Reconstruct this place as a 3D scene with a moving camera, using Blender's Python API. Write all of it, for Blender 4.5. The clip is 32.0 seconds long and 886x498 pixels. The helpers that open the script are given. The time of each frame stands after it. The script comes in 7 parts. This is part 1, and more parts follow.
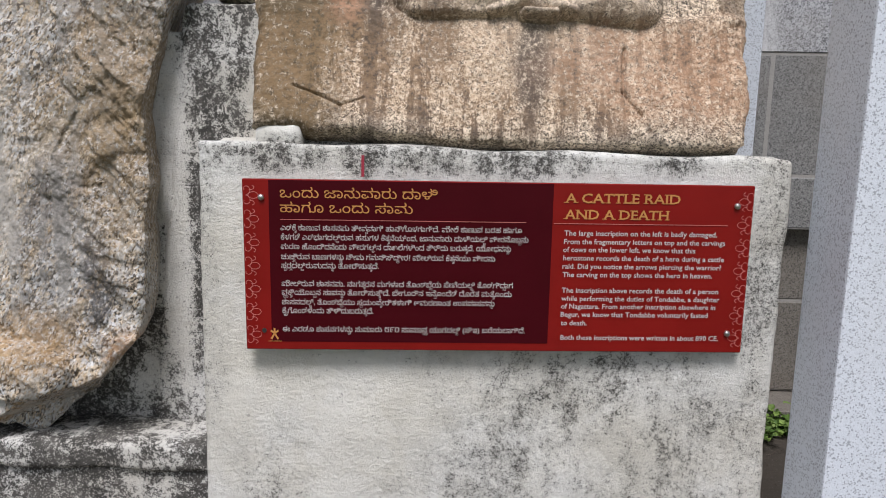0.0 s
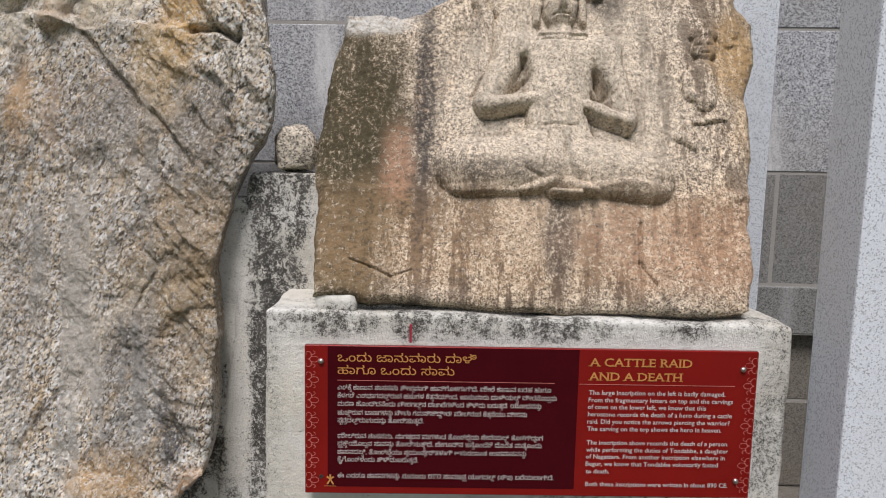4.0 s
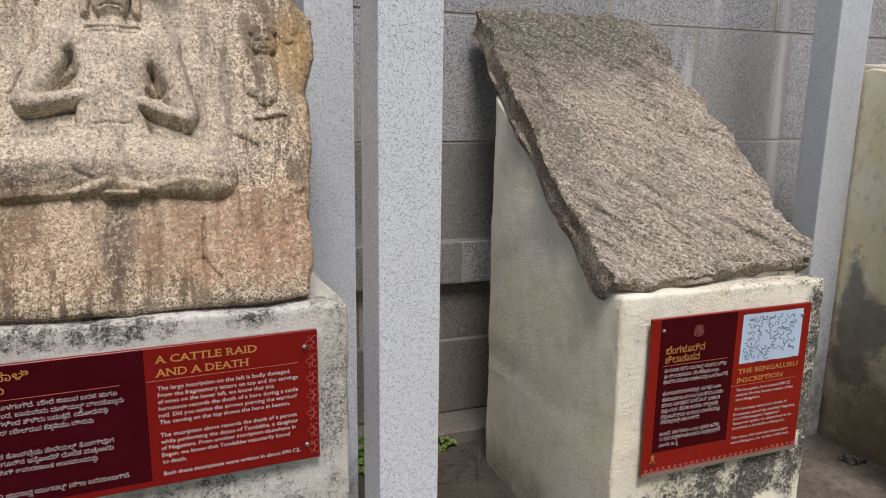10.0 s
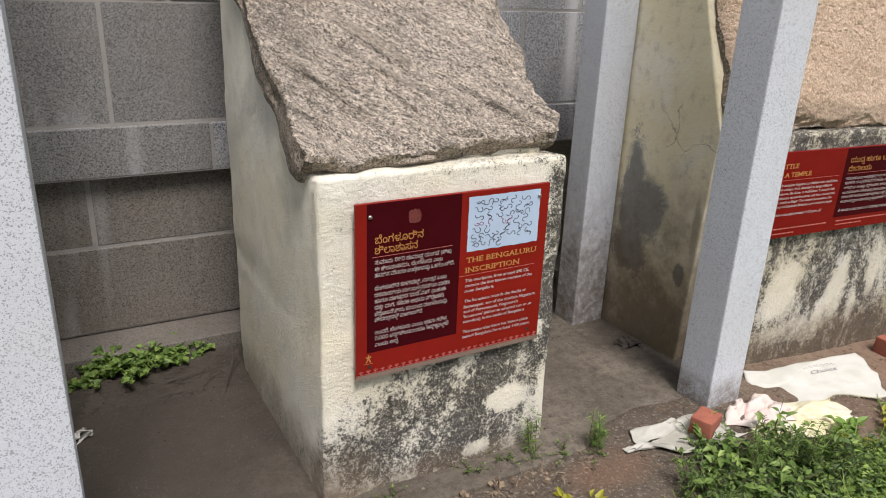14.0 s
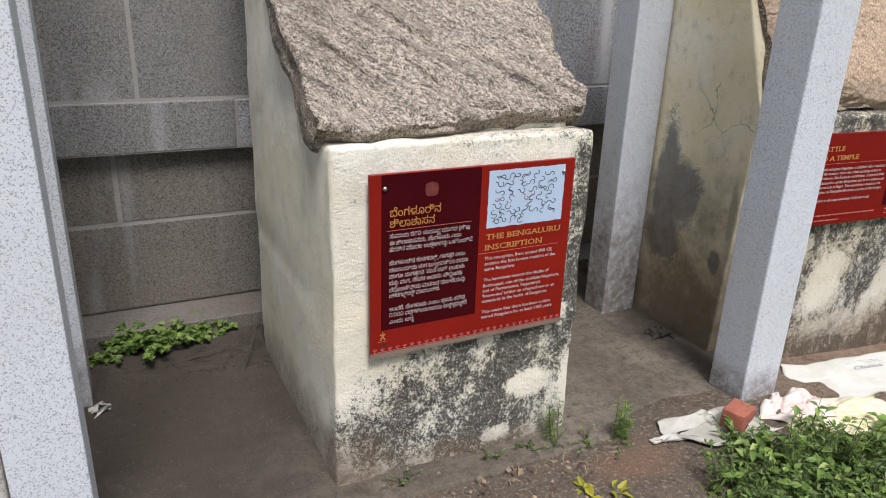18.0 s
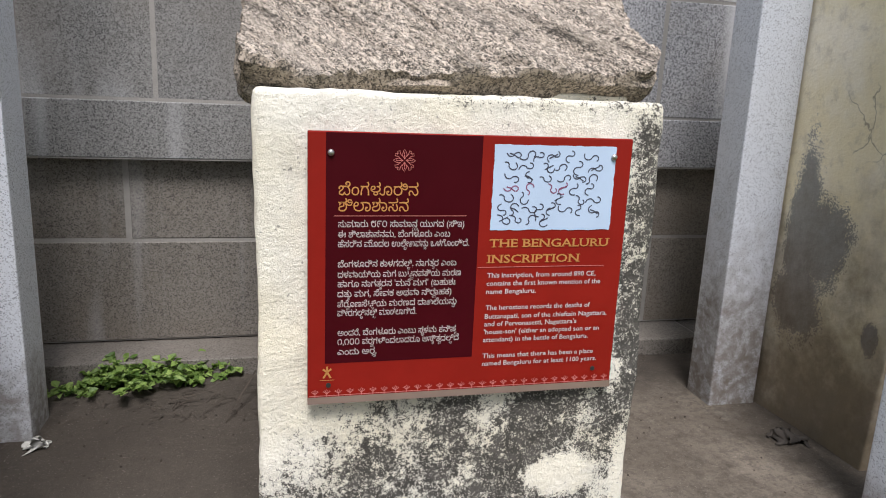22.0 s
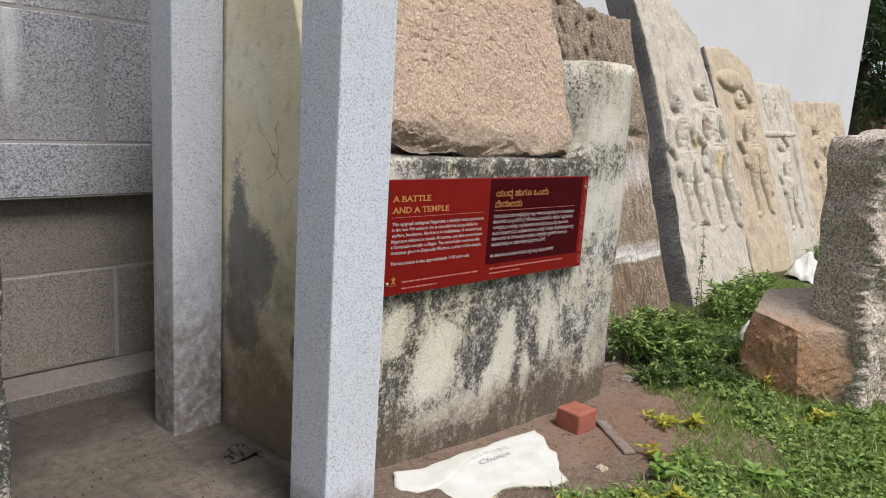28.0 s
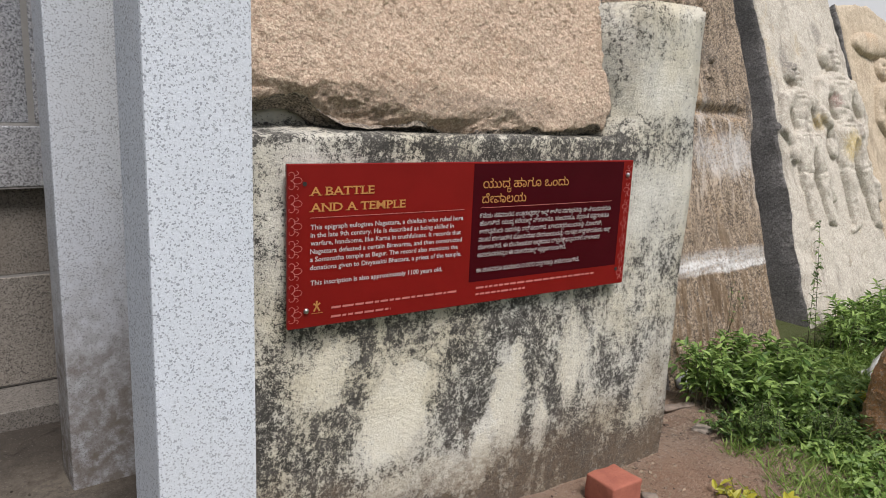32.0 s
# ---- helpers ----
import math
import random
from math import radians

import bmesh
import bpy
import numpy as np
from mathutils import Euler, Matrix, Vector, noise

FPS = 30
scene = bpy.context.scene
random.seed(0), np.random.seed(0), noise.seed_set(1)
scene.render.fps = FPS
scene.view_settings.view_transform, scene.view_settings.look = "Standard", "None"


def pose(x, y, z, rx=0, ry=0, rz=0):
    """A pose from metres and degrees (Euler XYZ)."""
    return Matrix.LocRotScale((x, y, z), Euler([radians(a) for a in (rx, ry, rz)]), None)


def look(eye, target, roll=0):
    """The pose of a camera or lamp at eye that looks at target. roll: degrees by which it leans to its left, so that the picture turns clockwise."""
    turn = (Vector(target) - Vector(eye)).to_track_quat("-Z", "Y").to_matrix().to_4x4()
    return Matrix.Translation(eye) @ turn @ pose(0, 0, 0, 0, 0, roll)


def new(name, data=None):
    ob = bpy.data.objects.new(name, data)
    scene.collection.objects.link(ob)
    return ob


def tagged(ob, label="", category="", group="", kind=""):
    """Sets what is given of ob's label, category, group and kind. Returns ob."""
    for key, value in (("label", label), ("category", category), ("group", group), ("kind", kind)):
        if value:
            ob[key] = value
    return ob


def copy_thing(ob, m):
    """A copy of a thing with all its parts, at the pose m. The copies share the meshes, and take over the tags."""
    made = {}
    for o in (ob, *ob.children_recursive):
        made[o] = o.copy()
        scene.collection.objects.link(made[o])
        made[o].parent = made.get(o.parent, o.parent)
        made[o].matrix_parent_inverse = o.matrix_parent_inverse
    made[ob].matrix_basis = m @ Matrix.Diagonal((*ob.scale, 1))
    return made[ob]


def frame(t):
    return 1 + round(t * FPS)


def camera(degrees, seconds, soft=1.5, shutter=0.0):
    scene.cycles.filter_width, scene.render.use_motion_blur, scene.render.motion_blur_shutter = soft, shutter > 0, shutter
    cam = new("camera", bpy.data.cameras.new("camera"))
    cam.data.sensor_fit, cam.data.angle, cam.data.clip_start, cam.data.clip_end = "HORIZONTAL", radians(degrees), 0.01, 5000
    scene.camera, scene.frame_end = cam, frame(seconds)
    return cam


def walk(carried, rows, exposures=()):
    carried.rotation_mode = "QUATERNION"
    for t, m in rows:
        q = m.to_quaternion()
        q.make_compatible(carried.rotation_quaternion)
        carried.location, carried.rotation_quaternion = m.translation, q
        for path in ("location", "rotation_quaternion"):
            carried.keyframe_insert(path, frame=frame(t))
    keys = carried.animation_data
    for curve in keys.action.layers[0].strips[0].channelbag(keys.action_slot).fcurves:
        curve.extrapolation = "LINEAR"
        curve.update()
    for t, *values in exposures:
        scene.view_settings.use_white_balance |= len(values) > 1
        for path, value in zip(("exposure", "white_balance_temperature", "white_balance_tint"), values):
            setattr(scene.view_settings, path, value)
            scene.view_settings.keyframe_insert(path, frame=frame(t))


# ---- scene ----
cam = camera(63.8, 32.0, soft=1.0)
PATH = [
    (0, (0.155, -0.094, 1.262), (0.115, 1.877, 0.925), 1.0),
    (0.5, (0.144, -0.13, 1.277), (0.123, 1.846, 0.971), 0.8),
    (1, (0.127, -0.156, 1.296), (0.123, 1.823, 1.007), 0.7),
    (1.5, (0.13, -0.182, 1.335), (0.121, 1.797, 1.051), 0.6),
    (2, (0.129, -0.209, 1.392), (0.109, 1.771, 1.109), 0.7),
    (2.5, (0.114, -0.235, 1.472), (0.076, 1.743, 1.18), 0.9),
    (4.5, (0.066, -0.284, 1.687), (-0.01, 1.702, 1.464), 1.1),
    (5, (0.051, -0.311, 1.757), (-0.027, 1.679, 1.57), 1.0),
    (5.5, (0.036, -0.329, 1.806), (-0.037, 1.665, 1.665), 0.9),
    (6, (0.022, -0.355, 1.841), (-0.045, 1.642, 1.739), 1.0),
    (6.5, (0.011, -0.38, 1.869), (-0.049, 1.618, 1.791), 1.1),
    (7, (0.012, -0.41, 1.877), (-0.029, 1.588, 1.807), 1.3),
    (7.5, (0.035, -0.428, 1.88), (0.05, 1.57, 1.794), 1.4),
    (8, (0.114, -0.434, 1.871), (0.228, 1.559, 1.75), 1.5),
    (8.5, (0.223, -0.425, 1.859), (0.469, 1.552, 1.684), 1.4),
    (8.9, (0.306, -0.431, 1.837), (0.663, 1.524, 1.614), 1.0),
    (9, (0.337, -0.419, 1.833), (0.728, 1.527, 1.594), 1.1),
    (9.5, (0.426, -0.413, 1.822), (0.969, 1.484, 1.497), 0.9),
    (10, (0.496, -0.416, 1.807), (1.182, 1.418, 1.4), 0.8),
    (10.5, (0.572, -0.437, 1.795), (1.362, 1.335, 1.31), 0.9),
    (11, (0.652, -0.455, 1.774), (1.511, 1.265, 1.225), 1.0),
    (11.5, (0.712, -0.435, 1.76), (1.618, 1.245, 1.165), 1.1),
    (12, (0.797, -0.366, 1.726), (1.731, 1.286, 1.095), 1.3),
    (12.5, (0.904, -0.329, 1.717), (1.846, 1.31, 1.064), 1.6),
    (13, (1.07, -0.332, 1.707), (2.012, 1.3, 1.037), 1.9),
    (13.5, (1.194, -0.345, 1.696), (2.132, 1.285, 1.017), 2.1),
    (15.5, (1.25, -0.379, 1.673), (2.157, 1.262, 0.977), 1.7),
    (16, (1.248, -0.381, 1.667), (2.148, 1.262, 0.968), 1.5),
    (16.5, (1.254, -0.379, 1.659), (2.143, 1.269, 0.956), 1.3),
    (17, (1.257, -0.38, 1.656), (2.133, 1.274, 0.952), 1.3),
    (17.5, (1.264, -0.376, 1.643), (2.124, 1.287, 0.939), 1.5),
    (18, (1.313, -0.343, 1.602), (2.147, 1.335, 0.903), 2.0),
    (18.5, (1.412, -0.247, 1.551), (2.197, 1.459, 0.862), 2.5),
    (19, (1.533, -0.101, 1.473), (2.25, 1.641, 0.803), 2.9),
    (19.5, (1.647, -0.009, 1.413), (2.281, 1.775, 0.768), 3.2),
    (20, (1.805, 0.048, 1.309), (2.357, 1.87, 0.698), 3.3),
    (20.5, (1.887, 0.05, 1.209), (2.376, 1.904, 0.64), 3.2),
    (21, (1.909, 0.047, 1.176), (2.363, 1.925, 0.657), 3.0),
    (21.5, (1.926, 0.057, 1.174), (2.371, 1.947, 0.696), 2.7),
    (22, (1.931, 0.055, 1.176), (2.394, 1.949, 0.731), 2.5),
    (22.5, (1.937, 0.05, 1.177), (2.443, 1.938, 0.753), 2.5),
    (23, (1.944, 0.041, 1.181), (2.515, 1.913, 0.77), 2.7),
    (23.5, (1.96, 0.026, 1.199), (2.623, 1.869, 0.794), 3.0),
    (24, (2.01, 0.007, 1.233), (2.848, 1.777, 0.83), 3.8),
    (24.5, (2.068, -0.03, 1.252), (3.094, 1.642, 0.863), 4.0),
    (25, (2.116, -0.067, 1.273), (3.306, 1.494, 0.891), 4.2),
    (25.5, (2.16, -0.109, 1.28), (3.476, 1.349, 0.905), 4.2),
    (26, (2.189, -0.135, 1.276), (3.594, 1.24, 0.907), 4.1),
    (26.5, (2.2, -0.132, 1.27), (3.665, 1.182, 0.91), 3.8),
    (28.5, (2.47, -0.114, 1.295), (3.93, 1.199, 0.918), 3.6),
    (29, (2.658, -0.027, 1.263), (4.087, 1.317, 0.878), 3.4),
    (29.5, (2.847, 0.065, 1.245), (4.236, 1.447, 0.842), 3.3),
    (30, (2.971, 0.085, 1.238), (4.315, 1.506, 0.821), 3.2),
    (30.5, (3.078, 0.087, 1.229), (4.382, 1.541, 0.798), 3.0),
    (31, (3.142, 0.085, 1.218), (4.406, 1.574, 0.787), 2.8),
    (31.5, (3.189, 0.092, 1.214), (4.425, 1.609, 0.796), 2.6),
    (32, (3.224, 0.083, 1.219), (4.437, 1.621, 0.815), 2.5),
]
walk(cam, [(t, look(eye, target, roll)) for t, eye, target, roll in PATH], [(0, 0.0, 6300, 10), (2, 0.0, 6800, 10), (4.5, -0.17, 6500, 10), (7, -0.25, 6450, 10), (9, -0.30, 6700, 10), (12, -0.08, 6850, 10), (16, 0.02, 6600, 10), (20, 0.14, 6450, 10), (22, 0.26, 6450, 10), (25, 0.04, 6450, 10), (29, -0.04, 6500, 10), (32, -0.05, 6500, 10)])

# world and light
world = bpy.data.worlds.new("sky")
scene.world = world
world.use_nodes = True
wn, wl = world.node_tree.nodes, world.node_tree.links
sky = wn.new("ShaderNodeTexSky")
sky.sky_type, sky.sun_disc = 'NISHITA', False
SUN_ELEV, SUN_ROT = radians(60), radians(187)
sky.sun_elevation, sky.sun_rotation = SUN_ELEV, SUN_ROT
sky.dust_density, sky.air_density = 3.0, 1.0
soften = wn.new("ShaderNodeMix")
soften.data_type = 'RGBA'
soften.inputs[0].default_value = 0.75
soften.inputs[7].default_value = (5.85, 6.2, 7.1, 1)
wl.new(sky.outputs[0], soften.inputs[6])
wl.new(soften.outputs[2], wn["Background"].inputs[0])
wn["Background"].inputs[1].default_value = 0.105

sun = new("sun", bpy.data.lights.new("sun", 'SUN'))
sun.data.energy, sun.data.angle, sun.data.color = 4.2, radians(22), (1.0, 0.952, 0.955)
sun_dir = Vector((math.sin(SUN_ROT) * math.cos(SUN_ELEV), math.cos(SUN_ROT) * math.cos(SUN_ELEV), math.sin(SUN_ELEV)))
sun.matrix_world = look((0, -6, 9), Vector((0, -6, 9)) - sun_dir)


# ---- materials ----
class Mat:
    """A node material under construction; textures run in world metres."""

    def __init__(self, name, rough=0.8, metal=0.0, spec=0.5, coat=0.0):
        self.m = bpy.data.materials.new(name)
        self.m.use_nodes = True
        self.n, self.l = self.m.node_tree.nodes, self.m.node_tree.links
        self.b = self.n["Principled BSDF"]
        self.b.inputs["Roughness"].default_value = rough
        self.b.inputs["Metallic"].default_value = metal
        self.b.inputs["Specular IOR Level"].default_value = spec
        self.b.inputs["Coat Weight"].default_value = coat
        self.pos = self.n.new("ShaderNodeNewGeometry").outputs["Position"]
        self.rnd = None

    def put(self, value, socket):
        if hasattr(value, "is_linked"):
            self.l.new(value, socket)
        elif isinstance(value, tuple):
            socket.default_value = (*value[:3], 1.0) if socket.type == 'RGBA' else value[:3]
        else:
            socket.default_value = value

    def random(self):
        if self.rnd is None:
            self.rnd = self.n.new("ShaderNodeObjectInfo").outputs["Random"]
        return self.rnd

    def shift(self):
        """Coordinates moved by a random amount for each object."""
        add = self.n.new("ShaderNodeVectorMath")
        mul = self.math('MULTIPLY', self.random(), 37.0)
        self.l.new(self.pos, add.inputs[0])
        self.l.new(mul, add.inputs[1])
        return add.outputs[0]

    def map(self, scale=(1, 1, 1), rot=None, loc=(0, 0, 0), vec=None):
        """Turns, then scales and shifts, the coordinates."""
        src = vec or self.pos
        if rot:
            turn = self.n.new("ShaderNodeMapping")
            turn.inputs["Rotation"].default_value = [radians(a) for a in rot]
            self.l.new(src, turn.inputs[0])
            src = turn.outputs[0]
        node = self.n.new("ShaderNodeMapping")
        node.inputs["Location"].default_value, node.inputs["Scale"].default_value = loc, scale
        self.l.new(src, node.inputs[0])
        return node.outputs[0]

    def noise(self, scale, detail=3, rough=0.55, vec=None, warp=0.0):
        node = self.n.new("ShaderNodeTexNoise")
        node.inputs["Scale"].default_value, node.inputs["Detail"].default_value = scale, detail
        node.inputs["Roughness"].default_value, node.inputs["Distortion"].default_value = rough, warp
        self.l.new(vec or self.pos, node.inputs["Vector"])
        return node.outputs["Fac"]

    def colour_noise(self, scale):
        node = self.n.new("ShaderNodeTexNoise")
        node.inputs["Scale"].default_value, node.inputs["Detail"].default_value = scale, 5
        self.l.new(self.pos, node.inputs["Vector"])
        return node.outputs["Color"]

    def cells(self, scale, vec=None, out="Distance", feature='F1'):
        node = self.n.new("ShaderNodeTexVoronoi")
        node.feature = feature
        node.inputs["Scale"].default_value = scale
        self.l.new(vec or self.pos, node.inputs["Vector"])
        return node.outputs[out]

    def crystals(self, scale, vec=None, patch=0.3):
        """A random value for each mineral grain, thicker and thinner in clouds."""
        value = self.axis(0, self.cells(scale, self.mix(0.003, vec or self.pos, self.colour_noise(scale * 0.6)), "Color"))
        return self.math('ADD', value, self.math('MULTIPLY', self.math('SUBTRACT', self.noise(6, 5, 0.65, vec), 0.5), patch))

    def wave(self, scale, distort=4.0, detail=3, vec=None, dscale=1.5):
        node = self.n.new("ShaderNodeTexWave")
        node.inputs["Scale"].default_value, node.inputs["Distortion"].default_value = scale, distort
        node.inputs["Detail"].default_value, node.inputs["Detail Scale"].default_value = detail, dscale
        self.l.new(vec or self.pos, node.inputs["Vector"])
        return node.outputs["Fac"]

    def math(self, op, a, b=0.0, c=0.0):
        node = self.n.new("ShaderNodeMath")
        node.operation = op
        for v, s in zip((a, b, c), node.inputs):
            self.put(v, s)
        return node.outputs[0]

    def ramp(self, fac, low, high, a=0.0, b=1.0):
        node = self.n.new("ShaderNodeMapRange")
        node.interpolation_type = 'SMOOTHSTEP'
        self.put(fac, node.inputs[0])
        for i, v in enumerate((low, high, a, b)):
            node.inputs[i + 1].default_value = v
        return node.outputs[0]

    def mix(self, fac, a, b, blend='MIX'):
        node = self.n.new("ShaderNodeMix")
        node.data_type, node.blend_type = 'RGBA', blend
        self.put(fac, node.inputs[0])
        self.put(a, node.inputs[6])
        self.put(b, node.inputs[7])
        return node.outputs[2]

    def axis(self, i, vec=None):
        node = self.n.new("ShaderNodeSeparateXYZ")
        self.l.new(vec or self.pos, node.inputs[0])
        return node.outputs[i]

    def blob(self, centre, radii, edge=0.5, wobble=0.35, scale=5.0):
        """A ragged stain: 1 inside, 0 outside."""
        m = self.map((1 / radii[0], 1 / radii[1], 1 / radii[2]), loc=tuple(-c / r for c, r in zip(centre, radii)))
        node = self.n.new("ShaderNodeVectorMath")
        node.operation = 'LENGTH'
        self.l.new(m, node.inputs[0])
        d = self.math('ADD', node.outputs["Value"], self.math('MULTIPLY', self.math('SUBTRACT', self.noise(scale, 6, 0.65), 0.5), wobble * 4))
        return self.ramp(d, 1.0 - edge, 1.0 + edge, 1.0, 0.0)

    def bump(self, height, strength=0.4, depth=0.01):
        node = self.n.new("ShaderNodeBump")
        node.inputs["Strength"].default_value, node.inputs["Distance"].default_value = strength, depth
        self.put(height, node.inputs["Height"])
        if self.b.inputs["Normal"].is_linked:
            self.l.new(self.b.inputs["Normal"].links[0].from_socket, node.inputs["Normal"])
        self.l.new(node.outputs[0], self.b.inputs["Normal"])

    def done(self, colour, rough=None):
        self.put(colour, self.b.inputs["Base Color"])
        if rough is not None:
            self.put(rough, self.b.inputs["Roughness"])
        return self.m


def granite_dressed(name, base, dark, light, streak=0.0, warm=(0.33, 0.3, 0.26), fine=1.0, sparse=0.545, mud_and_shade=(), limed=(), mottle=0.55, peppered=0.14):
    """Dressed grey granite: salt and pepper grain, dull face, run marks."""
    k = Mat(name, 0.75)
    v = k.shift()
    c = k.mix(k.ramp(k.noise(105 * fine, 4, 0.75, v), 0.45, 0.55), base, light)
    c = k.mix(k.ramp(k.noise(130 * fine, 4, 0.7, k.map(loc=(3, 5, 1), vec=v)), sparse, sparse + 0.05, 0.0, mottle), c, dark)
    grains = k.crystals(260 * fine, v, 0.2)
    c = k.mix(k.ramp(grains, peppered, peppered + 0.08, 0.9, 0.0), c, dark)
    c = k.mix(k.ramp(grains, 0.70, 0.82, 0.0, 0.5), c, light)
    c = k.mix(k.math('MULTIPLY', k.ramp(k.noise(1.1, 4, 0.6, v), 0.45, 0.7), 0.45), c, warm)
    c = k.mix(k.math('MULTIPLY', k.math('SUBTRACT', k.random(), 0.3), 0.25), c, dark)
    if streak:
        run = k.ramp(k.noise(3.2, 3, 0.5, k.map((1.6, 1.6, 0.12))), 0.56, 0.68)
        patch = k.ramp(k.noise(0.9, 2, 0.5), 0.42, 0.6)
        c = k.mix(k.math('MULTIPLY', k.math('MULTIPLY', run, patch), streak), c, (0.52, 0.53, 0.54))
    for centre, radii in limed:
        c = k.mix(k.math('MULTIPLY', k.blob(centre, radii, 0.7, 0.25, 8), k.ramp(k.noise(40, 5, 0.7, k.map((1, 1, 0.2))), 0.3, 0.6, 0.3, 0.75)), c, (0.62, 0.62, 0.62))
    for centre, radii in mud_and_shade:
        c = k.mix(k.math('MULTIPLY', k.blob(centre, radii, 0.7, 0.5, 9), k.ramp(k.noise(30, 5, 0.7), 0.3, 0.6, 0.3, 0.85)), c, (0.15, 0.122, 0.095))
    k.bump(k.noise(160, 3, 0.7), 0.35, 0.004)
    k.bump(k.noise(9, 4, 0.6, v), 0.25, 0.01)
    return k.done(c, k.ramp(k.noise(6, 3), 0.3, 0.7, 0.6, 0.85))


# mud at the feet; the tall blob at 3.7, 2.44 also paints in shade
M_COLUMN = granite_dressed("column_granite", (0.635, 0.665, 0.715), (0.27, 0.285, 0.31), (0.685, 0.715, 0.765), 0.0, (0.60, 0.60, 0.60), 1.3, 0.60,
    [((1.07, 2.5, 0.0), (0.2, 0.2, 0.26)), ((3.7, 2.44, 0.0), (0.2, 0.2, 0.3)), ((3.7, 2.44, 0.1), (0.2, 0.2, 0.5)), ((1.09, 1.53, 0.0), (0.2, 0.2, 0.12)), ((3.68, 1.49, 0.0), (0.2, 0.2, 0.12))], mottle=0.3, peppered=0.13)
M_BLOCK = granite_dressed("block_granite", (0.255, 0.26, 0.275), (0.07, 0.072, 0.078), (0.46, 0.466, 0.482), 0.8, (0.27, 0.25, 0.22), 0.85,
    limed=[((-0.63, 3.0, 2.75), (0.035, 0.3, 0.5)), ((-0.38, 3.0, 2.85), (0.05, 0.3, 0.4)), ((0.69, 3.0, 2.95), (0.035, 0.3, 0.25)), ((-0.6, 3.0, 2.0), (0.05, 0.3, 0.25)), ((1.45, 3.0, 1.5), (0.05, 0.3, 0.3)), ((1.86, 3.0, 1.0), (0.03, 0.3, 0.12)), ((3.3, 3.0, 1.7), (0.04, 0.3, 0.4))])

M_BLOCK_BROWN = granite_dressed("block_granite_brown", (0.15, 0.136, 0.115), (0.055, 0.05, 0.043), (0.21, 0.193, 0.17), 0.25, (0.14, 0.112, 0.08))
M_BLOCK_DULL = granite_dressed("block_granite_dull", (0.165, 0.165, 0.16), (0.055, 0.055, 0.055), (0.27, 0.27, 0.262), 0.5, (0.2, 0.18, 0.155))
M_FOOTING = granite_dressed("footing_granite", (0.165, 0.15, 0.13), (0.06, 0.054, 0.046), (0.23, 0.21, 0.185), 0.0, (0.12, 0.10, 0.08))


def mortar():
    k = Mat("mortar", 0.9)
    c = k.mix(k.noise(14, 5, 0.7), (0.23, 0.22, 0.205), (0.36, 0.345, 0.32))
    k.bump(k.noise(60, 4, 0.7), 0.5, 0.006)
    return k.done(c)


M_MORTAR = mortar()


